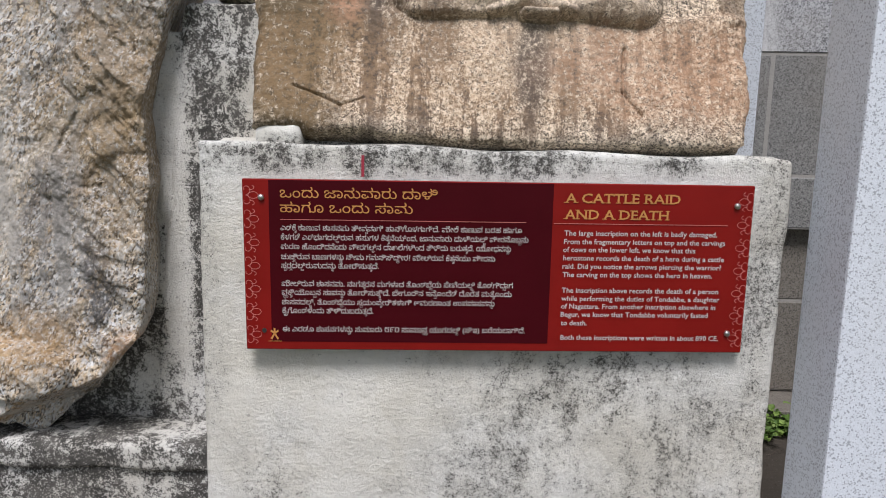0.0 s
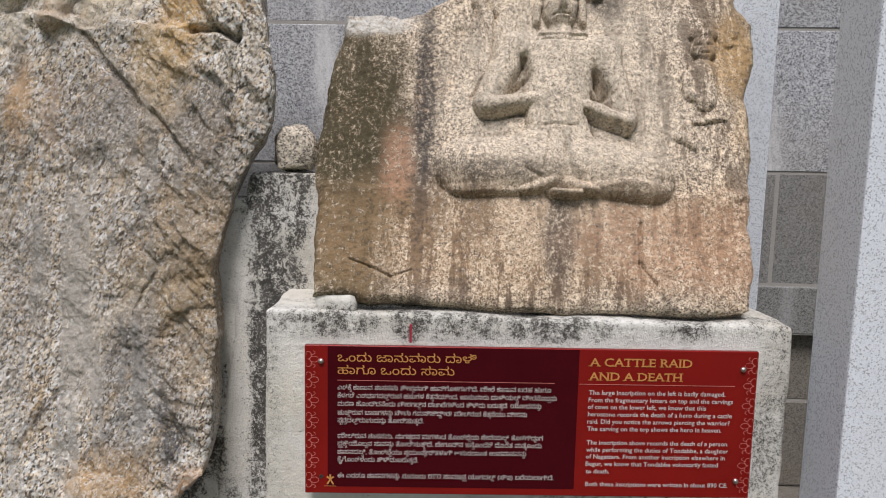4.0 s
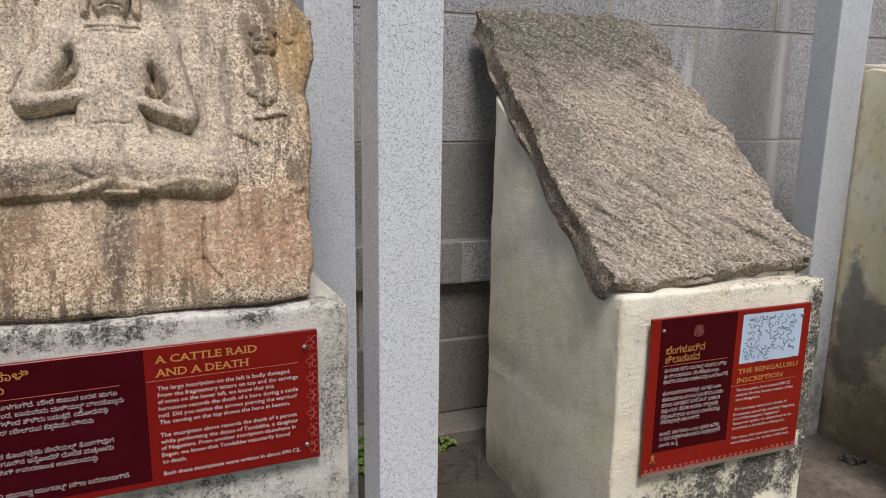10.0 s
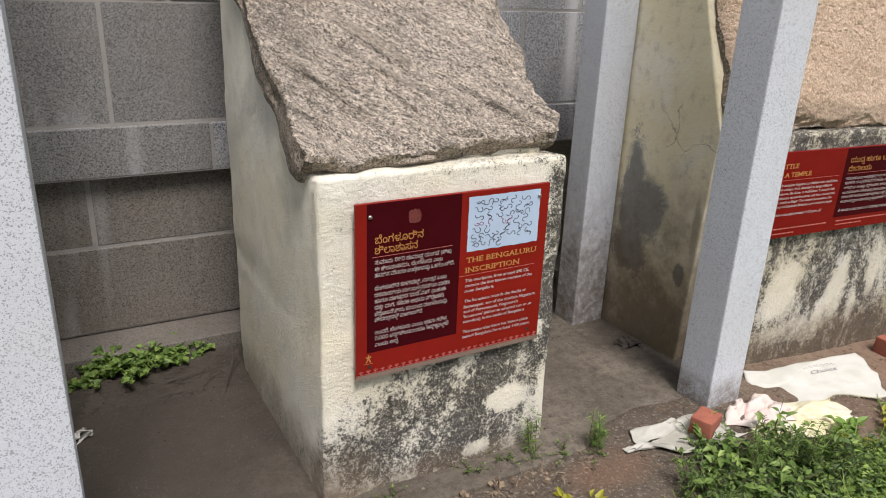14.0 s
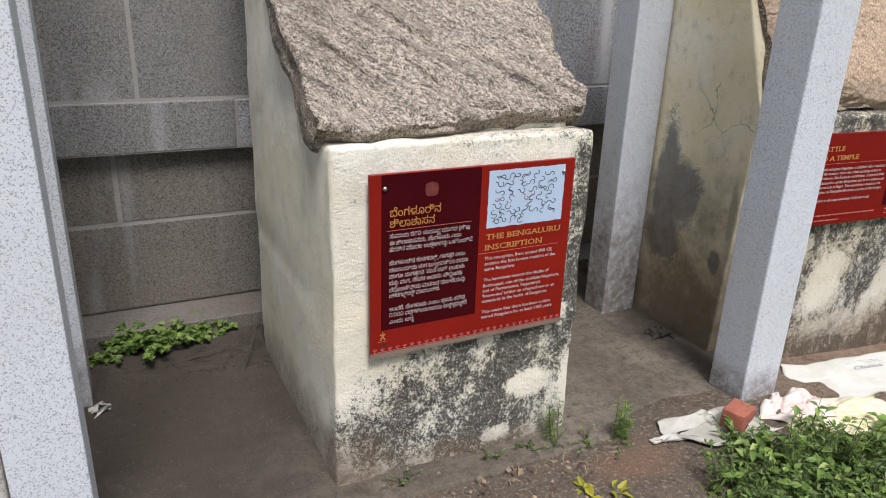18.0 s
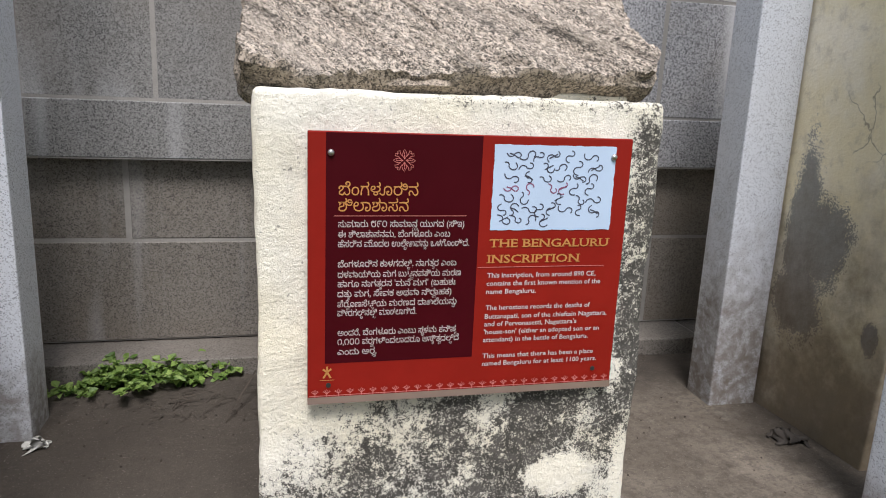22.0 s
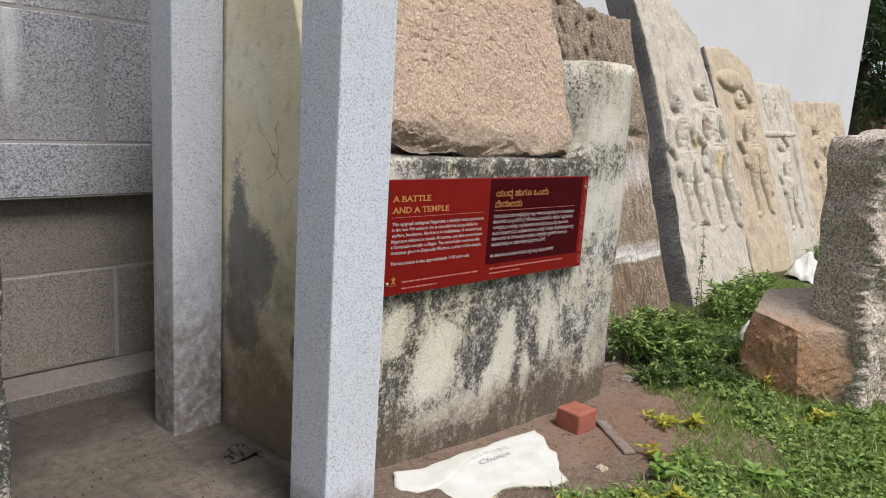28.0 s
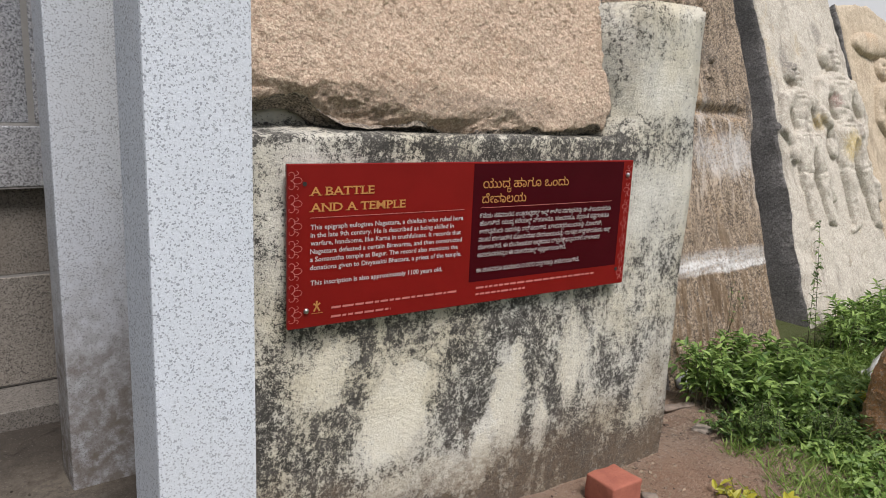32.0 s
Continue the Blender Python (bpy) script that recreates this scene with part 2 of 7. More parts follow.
def plaster(name, white, cream, stains, speck=0.5, dirt=(0.030, 0.028, 0.025), grain=260, mud=(), soft=0.42):
    """Rough lime plaster with black mould in grains; a negative amount is a patch that has flaked clean."""
    k = Mat(name, 0.9, spec=0.3)
    c = k.mix(k.ramp(k.noise(2.3, 5, 0.6), 0.35, 0.68), white, cream)
    c = k.mix(k.math('MULTIPLY', k.ramp(k.noise(11, 5, 0.7), 0.45, 0.75), 0.3), c, (0.4, 0.38, 0.33))
    mask = None
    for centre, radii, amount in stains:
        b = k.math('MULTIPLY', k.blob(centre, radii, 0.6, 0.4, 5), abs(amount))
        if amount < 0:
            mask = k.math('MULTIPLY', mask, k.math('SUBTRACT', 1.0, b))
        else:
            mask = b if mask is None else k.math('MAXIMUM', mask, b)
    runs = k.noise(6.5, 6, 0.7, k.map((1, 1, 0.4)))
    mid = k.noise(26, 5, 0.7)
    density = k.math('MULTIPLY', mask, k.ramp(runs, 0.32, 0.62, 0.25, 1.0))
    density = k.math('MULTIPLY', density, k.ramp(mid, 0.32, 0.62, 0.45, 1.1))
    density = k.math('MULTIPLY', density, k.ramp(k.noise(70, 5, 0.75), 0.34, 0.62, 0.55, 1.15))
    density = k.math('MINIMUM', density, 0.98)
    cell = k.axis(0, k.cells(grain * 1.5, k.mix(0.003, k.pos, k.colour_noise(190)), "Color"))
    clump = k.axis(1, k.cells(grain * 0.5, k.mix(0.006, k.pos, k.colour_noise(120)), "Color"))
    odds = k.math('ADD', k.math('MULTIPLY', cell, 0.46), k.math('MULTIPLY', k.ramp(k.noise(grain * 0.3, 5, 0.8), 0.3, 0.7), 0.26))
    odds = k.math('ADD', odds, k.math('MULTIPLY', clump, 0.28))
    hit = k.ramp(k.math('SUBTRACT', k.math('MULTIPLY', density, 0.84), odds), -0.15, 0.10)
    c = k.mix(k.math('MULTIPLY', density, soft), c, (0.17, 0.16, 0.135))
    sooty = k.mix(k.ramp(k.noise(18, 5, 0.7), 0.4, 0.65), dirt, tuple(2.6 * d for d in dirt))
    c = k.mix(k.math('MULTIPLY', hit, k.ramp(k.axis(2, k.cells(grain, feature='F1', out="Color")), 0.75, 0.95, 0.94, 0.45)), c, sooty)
    for centre, radii, amount in stains:
        if amount < 0:
            bare = k.ramp(k.math('ADD', k.blob(centre, radii, 0.6, 0.8, 9), k.math('MULTIPLY', k.math('SUBTRACT', k.noise(55, 5, 0.75), 0.5), 0.7)), 0.5, 0.7, 0.0, 0.8 * abs(amount))
            c = k.mix(k.math('MULTIPLY', bare, k.ramp(cell, 0.08, 0.2)), c, k.mix(k.noise(14, 4, 0.6), white, cream))
    for centre, radii, amount in mud:
        soil = k.math('MULTIPLY', k.blob(centre, radii, 0.6, 0.5, 6), k.ramp(k.noise(45, 5, 0.75), 0.32, 0.6, 0.35, amount))
        c = k.mix(soil, c, (0.165, 0.12, 0.08))
    tiny = k.ramp(k.noise(85, 2, 0.5), 0.68, 0.74)
    c = k.mix(k.math('MULTIPLY', tiny, speck), c, (0.16, 0.15, 0.13))
    k.bump(k.noise(75, 6, 0.75), 0.9, 0.008)
    k.bump(cell, 0.35, 0.003)
    k.bump(k.noise(7, 4, 0.6), 0.5, 0.02)
    return k.done(c)


M_PLASTER_1 = plaster("plaster_white", (0.76, 0.75, 0.71), (0.66, 0.63, 0.55), [
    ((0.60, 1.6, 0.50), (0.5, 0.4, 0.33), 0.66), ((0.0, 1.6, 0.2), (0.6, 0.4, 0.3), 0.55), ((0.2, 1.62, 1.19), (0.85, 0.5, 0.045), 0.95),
    ((-0.45, 1.6, 0.85), (0.05, 0.3, 0.4), 0.55), ((0.92, 1.65, 0.9), (0.1, 0.3, 0.35), 0.55), ((-0.1, 1.6, 0.45), (0.12, 0.4, 0.3), -0.7)], grain=420, soft=0.8)
# the blob at x -0.77 darkens the plaster between great stone and pier
M_PLASTER_STUB = plaster("plaster_blackened", (0.7, 0.69, 0.66), (0.6, 0.57, 0.5), [
    ((-0.45, 1.8, 1.1), (0.19, 0.8, 0.8), 1.35), ((-1.3, 1.75, 0.2), (1.1, 0.6, 0.5), 1.7), ((-0.75, 1.8, 0.6), (0.3, 0.8, 0.25), 1.0),
    ((-0.77, 1.85, 0.9), (0.09, 0.5, 0.5), 1.6), ((-0.63, 1.8, 1.0), (0.035, 0.8, 0.5), -0.7), ((-0.36, 1.78, 1.38), (0.06, 0.5, 0.2), -0.7)])
M_PLASTER_2 = plaster("plaster_cream", (0.87, 0.84, 0.735), (0.81, 0.755, 0.59), [
    ((2.5, 1.55, 0.26), (0.46, 0.2, 0.33), 1.7), ((2.25, 1.55, 0.16), (0.38, 0.14, 0.17), 1.3), ((2.80, 1.56, 0.62), (0.075, 0.3, 0.52), 1.6),
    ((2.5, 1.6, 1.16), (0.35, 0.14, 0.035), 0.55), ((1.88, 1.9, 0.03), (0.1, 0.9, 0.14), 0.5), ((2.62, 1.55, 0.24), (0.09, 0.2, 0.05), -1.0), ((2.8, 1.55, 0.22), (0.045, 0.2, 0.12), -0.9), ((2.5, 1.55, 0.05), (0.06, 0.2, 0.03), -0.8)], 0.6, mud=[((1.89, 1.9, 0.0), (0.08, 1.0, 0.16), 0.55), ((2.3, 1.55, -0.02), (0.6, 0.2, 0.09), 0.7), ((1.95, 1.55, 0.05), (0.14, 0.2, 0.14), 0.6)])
M_PLASTER_3 = plaster("plaster_mouldy", (0.74, 0.715, 0.63), (0.66, 0.60, 0.45), [
    ((4.45, 1.6, 0.50), (0.85, 0.4, 0.4), 1.25), ((4.5, 1.6, 0.4), (1.05, 0.4, 0.8), 1.15), ((4.0, 1.6, 0.25), (0.3, 0.4, 0.45), 1.2), ((4.55, 1.6, 0.36), (0.12, 0.4, 0.3), 1.1),
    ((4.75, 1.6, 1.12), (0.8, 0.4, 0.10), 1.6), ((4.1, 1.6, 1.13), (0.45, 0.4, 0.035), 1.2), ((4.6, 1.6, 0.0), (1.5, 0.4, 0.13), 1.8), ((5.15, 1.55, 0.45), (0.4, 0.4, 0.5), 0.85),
    ((5.3, 1.6, 1.48), (0.22, 0.5, 0.13), 0.6), ((5.13, 1.75, 1.35), (0.09, 0.3, 0.3), 1.0), ((5.35, 1.58, 0.9), (0.2, 0.3, 0.6), 0.35),
    ((4.31, 1.6, 0.33), (0.10, 0.4, 0.14), -1.0), ((4.71, 1.6, 0.31), (0.07, 0.4, 0.15), -0.95), ((4.98, 1.6, 0.40), (0.05, 0.4, 0.17), -0.7), ((4.1, 1.6, 0.5), (0.07, 0.4, 0.10), -0.7), ((4.45, 1.6, 0.10), (0.25, 0.4, 0.06), -0.6), ((4.62, 1.6, 0.14), (0.035, 0.4, 0.10), -0.8), ((4.86, 1.6, 0.18), (0.03, 0.4, 0.09), -0.7)], 0.8, soft=0.62, mud=[((4.6, 1.6, -0.08), (1.3, 0.4, 0.22), 0.8), ((5.45, 1.6, 0.0), (0.12, 0.6, 0.35), 0.6)])


def ochre():
    """Old yellowed cement render: a grey scar, brown dirt, hairline cracks."""
    k = Mat("plaster_ochre", 0.9, spec=0.3)
    c = k.mix(k.ramp(k.noise(3.0, 6, 0.65), 0.35, 0.68), (0.82, 0.73, 0.50), (0.86, 0.80, 0.66))
    c = k.mix(k.math('MULTIPLY', k.ramp(k.noise(16, 6, 0.7), 0.5, 0.72), 0.4), c, (0.36, 0.32, 0.24))
    scar = k.math('MAXIMUM', k.blob((3.8, 2.225, 0.74), (0.4, 0.075, 0.34), 0.5, 0.35, 7), k.blob((3.8, 2.12, 0.70), (0.4, 0.12, 0.15), 0.6, 0.4, 8))
    scar = k.math('MAXIMUM', scar, k.math('MAXIMUM', k.blob((3.8, 2.20, 0.46), (0.4, 0.12, 0.15), 0.6, 0.4, 8), k.math('MULTIPLY', k.blob((3.8, 1.854, 0.43), (0.4, 0.035, 0.06), 0.4, 0.3, 9), 0.9)))
    cell = k.axis(0, k.cells(230, k.mix(0.003, k.pos, k.colour_noise(190)), "Color"))
    pits = k.ramp(k.math('SUBTRACT', scar, k.math('ADD', k.math('MULTIPLY', cell, 0.5), k.math('MULTIPLY', k.noise(60, 5, 0.75), 0.5))), -0.08, 0.08)
    c = k.mix(k.math('MULTIPLY', pits, 0.92), c, k.mix(k.noise(50, 4, 0.7), (0.19, 0.19, 0.188), (0.30, 0.30, 0.29)))
    foot = k.math('MAXIMUM', k.blob((3.8, 2.0, 0.0), (0.4, 1.1, 0.6), 0.8, 0.5, 5), k.math('MULTIPLY', k.blob((3.8, 1.80, 0.66), (0.4, 0.03, 0.16), 0.5, 0.4, 9), 0.7))
    c = k.mix(k.math('MULTIPLY', foot, 0.9), c, k.mix(k.noise(20, 5, 0.7), (0.09, 0.066, 0.04), (0.17, 0.125, 0.08)))
    crack = k.ramp(k.cells(2.2, k.mix(0.12, k.map((1, 1, 1.3), loc=(0.1, 0.35, 0.2)), k.colour_noise(9)), feature='DISTANCE_TO_EDGE'), 0.001, 0.006, 1.0, 0.0)
    band = k.blob((3.8, 1.9, 1.12), (0.5, 0.33, 0.12), 0.2, 0.2)
    c = k.mix(k.math('MULTIPLY', k.math('MULTIPLY', crack, band), 0.6), c, (0.14, 0.12, 0.09))
    k.bump(k.noise(80, 5, 0.7), 0.6, 0.005)
    k.bump(k.noise(6, 4, 0.6), 0.5, 0.02)
    return k.done(c)


M_OCHRE = ochre()


def rock(name, tones, dark, grain=130, foliate=0.0, rot=(0, 0, 0), stains=(), streak=0.0, bump=0.6, rusty=None, stretch=0.45, runs=(), blotch=0.4, pepper=0.0, coarse=1.0, contrast=1.0):
    """Weathered crystalline rock: coarse grains, cloudy tones, optional banding and stains."""
    k = Mat(name, 0.85, spec=0.35)
    c = k.mix(k.ramp(k.noise(2.6, 6, 0.65, warp=0.4), 0.32, 0.68), tones[0], tones[1])
    c = k.mix(k.ramp(k.noise(5.5, 5, 0.65, k.map(loc=(4, 2, 7))), 0.5, 0.72, 0.0, 0.8), c, tones[2])
    if rusty:
        c = k.mix(k.ramp(k.noise(3.4, 6, 0.7, k.map(loc=(9, 1, 3), rot=rot, scale=(1, 1, 0.6))), 0.56, 0.7, 0.0, 0.75), c, rusty)
    v = k.map(rot=rot, scale=(1, 1, stretch)) if foliate else k.pos
    grain = grain * 1.35
    speck = k.noise(grain, 4, 0.72, v)
    c = k.mix(k.ramp(speck, 0.525, 0.57, 0.0, 0.8 * contrast), c, dark)
    grains = k.crystals(grain * 2.5 / coarse, v, 0.35)
    c = k.mix(k.ramp(grains, 0.16 + pepper, 0.28 + pepper, 0.92 * contrast, 0.0), c, dark)
    c = k.mix(k.ramp(grains, 0.70, 0.84, 0.0, 0.8 * contrast), c, tuple(min(0.82, t * 1.6) for t in tones[1]))
    c = k.mix(k.ramp(k.noise(grain * 0.8, 3, 0.7, k.map(loc=(5, 5, 5), vec=v)), 0.535, 0.585, 0.0, 0.85 * contrast), c, tuple(min(0.82, t * 1.7) for t in tones[1]))
    c = k.mix(k.ramp(k.noise(38, 6, 0.78, v), 0.50, 0.64, 0.0, blotch), c, tuple(d * 2 for d in dark))
    if foliate:
        lines = k.noise(17, 5, 0.7, k.map(rot=rot, scale=(1.0, 1.0, 0.13)), warp=0.6)
        c = k.mix(k.ramp(lines, 0.55, 0.7, 0.0, foliate), c, dark)
        veins = k.noise(10, 6, 0.72, k.map(rot=rot, scale=(1.0, 1.0, 0.1), loc=(4, 4, 1)), warp=0.4)
        c = k.mix(k.ramp(veins, 0.53, 0.66, 0.0, 0.6), c, rusty or tones[2])
        c = k.mix(k.ramp(veins, 0.36, 0.45, 0.45, 0.0), c, tones[1])
        fine = k.noise(48, 5, 0.72, k.map(rot=rot, scale=(1.0, 1.0, 0.09), loc=(2, 7, 3)), warp=0.3)
        c = k.mix(k.ramp(fine, 0.53, 0.64, 0.0, 0.55 * foliate), c, dark)
        c = k.mix(k.ramp(fine, 0.36, 0.46, 0.5 * foliate, 0.0), c, tones[1])
        k.bump(fine, bump * 0.5, 0.006)
        k.bump(lines, bump * 0.5, 0.012)
    if streak:
        run = k.noise(13, 6, 0.72, k.map((1, 0.5, 0.10)))
        c = k.mix(k.ramp(run, 0.53, 0.66, 0.0, streak), c, tuple(d * 0.9 for d in dark))
    for centre, radii, tone, amount in runs:
        lines = k.ramp(k.math('ADD', k.noise(24, 5, 0.7, k.map((1, 0.4, 0.05))), k.math('MULTIPLY', k.math('SUBTRACT', k.noise(95, 4, 0.75), 0.5), 0.35)), 0.49, 0.60, 0.0, amount)
        c = k.mix(k.math('MULTIPLY', k.blob(centre, radii, 0.4, 0.3, 7), lines), c, tone)
    for centre, radii, tone, amount in stains:
        c = k.mix(k.math('MULTIPLY', k.blob(centre, radii, 0.45, 0.35, 6), k.math('MULTIPLY', amount, k.ramp(k.noise(75, 5, 0.8), 0.36, 0.58, 0.12, 1.0))), c, tone)
    k.bump(k.noise(grain, 5, 0.75), bump, 0.006)
    k.bump(grains, bump * 0.6, 0.003)
    k.bump(k.noise(22, 5, 0.7), bump, 0.014)
    return k.done(c)


M_SLAB1 = rock("rock_tan", ((0.42, 0.33, 0.235), (0.49, 0.405, 0.31), (0.35, 0.275, 0.195)), (0.055, 0.045, 0.038), 90, streak=0.5, pepper=0.06, bump=0.6, coarse=0.95, rusty=(0.50, 0.29, 0.155), runs=[
    ((0.35, 1.66, 1.40), (0.8, 0.4, 0.14), (0.43, 0.25, 0.15), 0.5), ((0.2, 1.66, 1.42), (0.6, 0.4, 0.17), (0.055, 0.045, 0.038), 0.95), ((-0.25, 1.8, 1.7), (0.13, 0.6, 0.5), (0.07, 0.055, 0.03), 0.9), ((0.75, 1.8, 1.9), (0.25, 0.6, 0.35), (0.16, 0.11, 0.07), 0.7), ((0.3, 1.8, 1.75), (0.9, 0.8, 0.7), (0.06, 0.05, 0.042), 0.4)], stains=[
    ((0.37, 1.85, 1.82), (0.34, 0.5, 0.42), (0.60, 0.53, 0.43), 0.55), ((-0.26, 1.8, 1.6), (0.15, 0.5, 0.42), (0.105, 0.08, 0.042), 0.95), ((-0.27, 1.8, 1.62), (0.16, 0.5, 0.42), (0.06, 0.046, 0.018), 1.0), ((-0.24, 1.8, 1.72), (0.14, 0.5, 0.32), (0.05, 0.04, 0.02), 0.8), ((-0.02, 1.7, 1.52), (0.05, 0.4, 0.10), (0.05, 0.042, 0.036), 0.9), ((0.42, 1.66, 1.36), (0.03, 0.4, 0.10), (0.06, 0.05, 0.042), 0.8), ((0.1, 1.66, 1.5), (0.05, 0.4, 0.12), (0.07, 0.055, 0.045), 0.8), ((0.52, 1.68, 1.5), (0.04, 0.4, 0.10), (0.08, 0.06, 0.05), 0.7), ((0.3, 1.68, 1.42), (0.9, 0.4, 0.16), (0.38, 0.24, 0.13), 0.5), ((-0.06, 1.85, 1.80), (0.035, 0.6, 0.27), (0.045, 0.038, 0.034), 0.95),
    ((0.33, 1.7, 1.42), (0.04, 0.5, 0.14), (0.05, 0.042, 0.038), 0.85), ((0.17, 1.72, 1.61), (0.16, 0.5, 0.03), (0.06, 0.05, 0.042), 0.6), ((-0.13, 1.72, 1.62), (0.05, 0.5, 0.11), (0.45, 0.25, 0.16), 0.6),
    ((0.7, 1.7, 1.4), (0.3, 0.4, 0.13), (0.44, 0.25, 0.155), 0.4), ((0.85, 1.95, 1.95), (0.07, 0.5, 0.12), (0.48, 0.29, 0.11), 0.5),
    ((-0.24, 1.95, 2.03), (0.13, 0.4, 0.035), (0.6, 0.58, 0.54), 0.85), ((0.9, 2.0, 1.9), (0.07, 0.5, 0.3), (0.42, 0.28, 0.13), 0.5), ((0.48, 1.9, 2.12), (0.05, 0.6, 0.05), (0.05, 0.042, 0.036), 0.8)])
M_BOULDER = rock("rock_grey_brown", ((0.66, 0.53, 0.375), (0.76, 0.655, 0.505), (0.60, 0.44, 0.28)), (0.06, 0.05, 0.042), 88, foliate=0.75, stretch=0.5, rot=(0, -34, 0), rusty=(0.50, 0.33, 0.15), blotch=0.3, pepper=0.06, bump=1.0, coarse=1.35, runs=[((-1.1, 1.8, 1.6), (0.9, 0.8, 1.4), (0.46, 0.40, 0.32), 0.5), ((-1.05, 1.75, 0.95), (0.6, 0.6, 0.75), (0.66, 0.64, 0.60), 0.6), ((-1.3, 1.75, 1.3), (0.7, 0.6, 0.6), (0.12, 0.115, 0.11), 0.4)], stains=[
    ((-0.785, 1.72, 0.86), (0.035, 0.4, 0.16), (0.05, 0.05, 0.054), 0.9), ((-0.95, 1.7, 0.68), (0.13, 0.4, 0.09), (0.42, 0.27, 0.13), 0.85), ((-0.72, 1.72, 0.66), (0.05, 0.4, 0.06), (0.46, 0.27, 0.14), 0.8),
    ((-0.8, 1.75, 1.27), (0.16, 0.4, 0.13), (0.34, 0.25, 0.135), 0.6), ((-0.75, 1.75, 0.5), (0.2, 0.4, 0.09), (0.09, 0.08, 0.07), 0.7),
    ((-1.07, 1.85, 2.34), (0.04, 0.4, 0.085), (0.30, 0.115, 0.06), 0.75), ((-1.06, 1.85, 2.54), (0.05, 0.4, 0.04), (0.26, 0.11, 0.07), 0.7), ((-0.77, 1.85, 2.04), (0.07, 0.4, 0.17), (0.56, 0.36, 0.15), 1.0), ((-0.85, 1.85, 1.88), (0.07, 0.4, 0.12), (0.52, 0.36, 0.17), 0.8), ((-1.24, 1.8, 1.77), (0.04, 0.4, 0.12), (0.46, 0.28, 0.13), 0.9), ((-1.0, 1.8, 1.74), (0.14, 0.4, 0.14), (0.16, 0.14, 0.135), 0.5), ((-1.36, 1.75, 1.25), (0.16, 0.4, 0.4), (0.19, 0.18, 0.17), 0.4), ((-0.72, 1.78, 1.42), (0.12, 0.4, 0.12), (0.36, 0.26, 0.15), 0.8), ((-0.68, 1.8, 1.72), (0.08, 0.4, 0.16), (0.20, 0.175, 0.15), 0.8), ((-1.0, 1.9, 2.2), (0.10, 0.4, 0.16), (0.58, 0.47, 0.32), 0.8),
    ((-1.14, 1.85, 2.07), (0.035, 0.4, 0.09), (0.48, 0.27, 0.13), 0.95), ((-1.42, 1.8, 1.8), (0.07, 0.4, 0.12), (0.38, 0.25, 0.12), 0.6), ((-1.15, 1.8, 1.75), (0.03, 0.4, 0.12), (0.46, 0.31, 0.2), 0.5),
    ((-0.62, 1.85, 2.30), (0.04, 0.4, 0.09), (0.12, 0.11, 0.115), 0.8), ((-1.2, 1.85, 2.3), (0.34, 0.4, 0.28), (0.66, 0.60, 0.48), 0.95), ((-1.0, 1.78, 1.5), (0.5, 0.5, 0.5), (0.2, 0.165, 0.13), 0.4), ((-0.88, 1.72, 0.93), (0.13, 0.4, 0.22), (0.17, 0.16, 0.15), 0.6), ((-1.05, 1.72, 1.1), (0.06, 0.4, 0.3), (0.52, 0.47, 0.40), 0.5), ((-0.72, 1.75, 1.12), (0.1, 0.4, 0.2), (0.30, 0.21, 0.11), 0.6)])
M_SLAB2 = rock("rock_gneiss", ((0.365, 0.31, 0.255), (0.47, 0.41, 0.345), (0.30, 0.245, 0.195)), (0.055, 0.050, 0.043), 120, foliate=0.75, stretch=0.5, rot=(52.7, 43.8, 0), pepper=0.04, bump=1.0, blotch=0.55, rusty=(0.36, 0.31, 0.25), stains=[
    ((2.3, 2.85, 2.2), (0.8, 0.5, 0.38), (0.085, 0.085, 0.07), 0.9), ((1.95, 2.4, 1.8), (0.12, 0.8, 0.7), (0.11, 0.095, 0.075), 0.6)])
M_SLAB3 = rock("rock_pink", ((0.50, 0.36, 0.255), (0.54, 0.41, 0.305), (0.46, 0.325, 0.225)), (0.24, 0.165, 0.115), 95, bump=1.0, contrast=0.6, rusty=(0.50, 0.325, 0.215), stains=[
    ((4.4, 1.65, 1.2), (0.6, 0.3, 0.05), (0.2, 0.16, 0.12), 0.6), ((4.1, 1.7, 1.9), (0.25, 0.4, 0.3), (0.42, 0.31, 0.19), 0.5)])
M_HERO = rock("rock_buff", ((0.46, 0.41, 0.335), (0.54, 0.49, 0.41), (0.37, 0.32, 0.255)), (0.2, 0.17, 0.14), 70, rusty=(0.46, 0.35, 0.20), streak=0.5, blotch=0.3, contrast=0.4, stains=[((8.40, 2.3, 1.05), (0.10, 0.5, 0.10), (0.52, 0.38, 0.10), 0.7), ((8.32, 2.35, 1.35), (0.05, 0.5, 0.05), (0.22, 0.10, 0.09), 0.7), ((7.78, 2.4, 1.55), (0.06, 0.5, 0.10), (0.10, 0.09, 0.08), 0.8), ((8.3, 2.5, 1.78), (0.07, 0.5, 0.07), (0.13, 0.115, 0.10), 0.7), ((8.05, 2.3, 1.2), (0.04, 0.5, 0.05), (0.42, 0.30, 0.10), 0.7)])
M_HERO_TAN = rock("rock_ochre", ((0.43, 0.345, 0.24), (0.49, 0.41, 0.30), (0.35, 0.275, 0.19)), (0.2, 0.155, 0.11), 70, rusty=(0.47, 0.32, 0.19), streak=0.4, blotch=0.3, contrast=0.4)
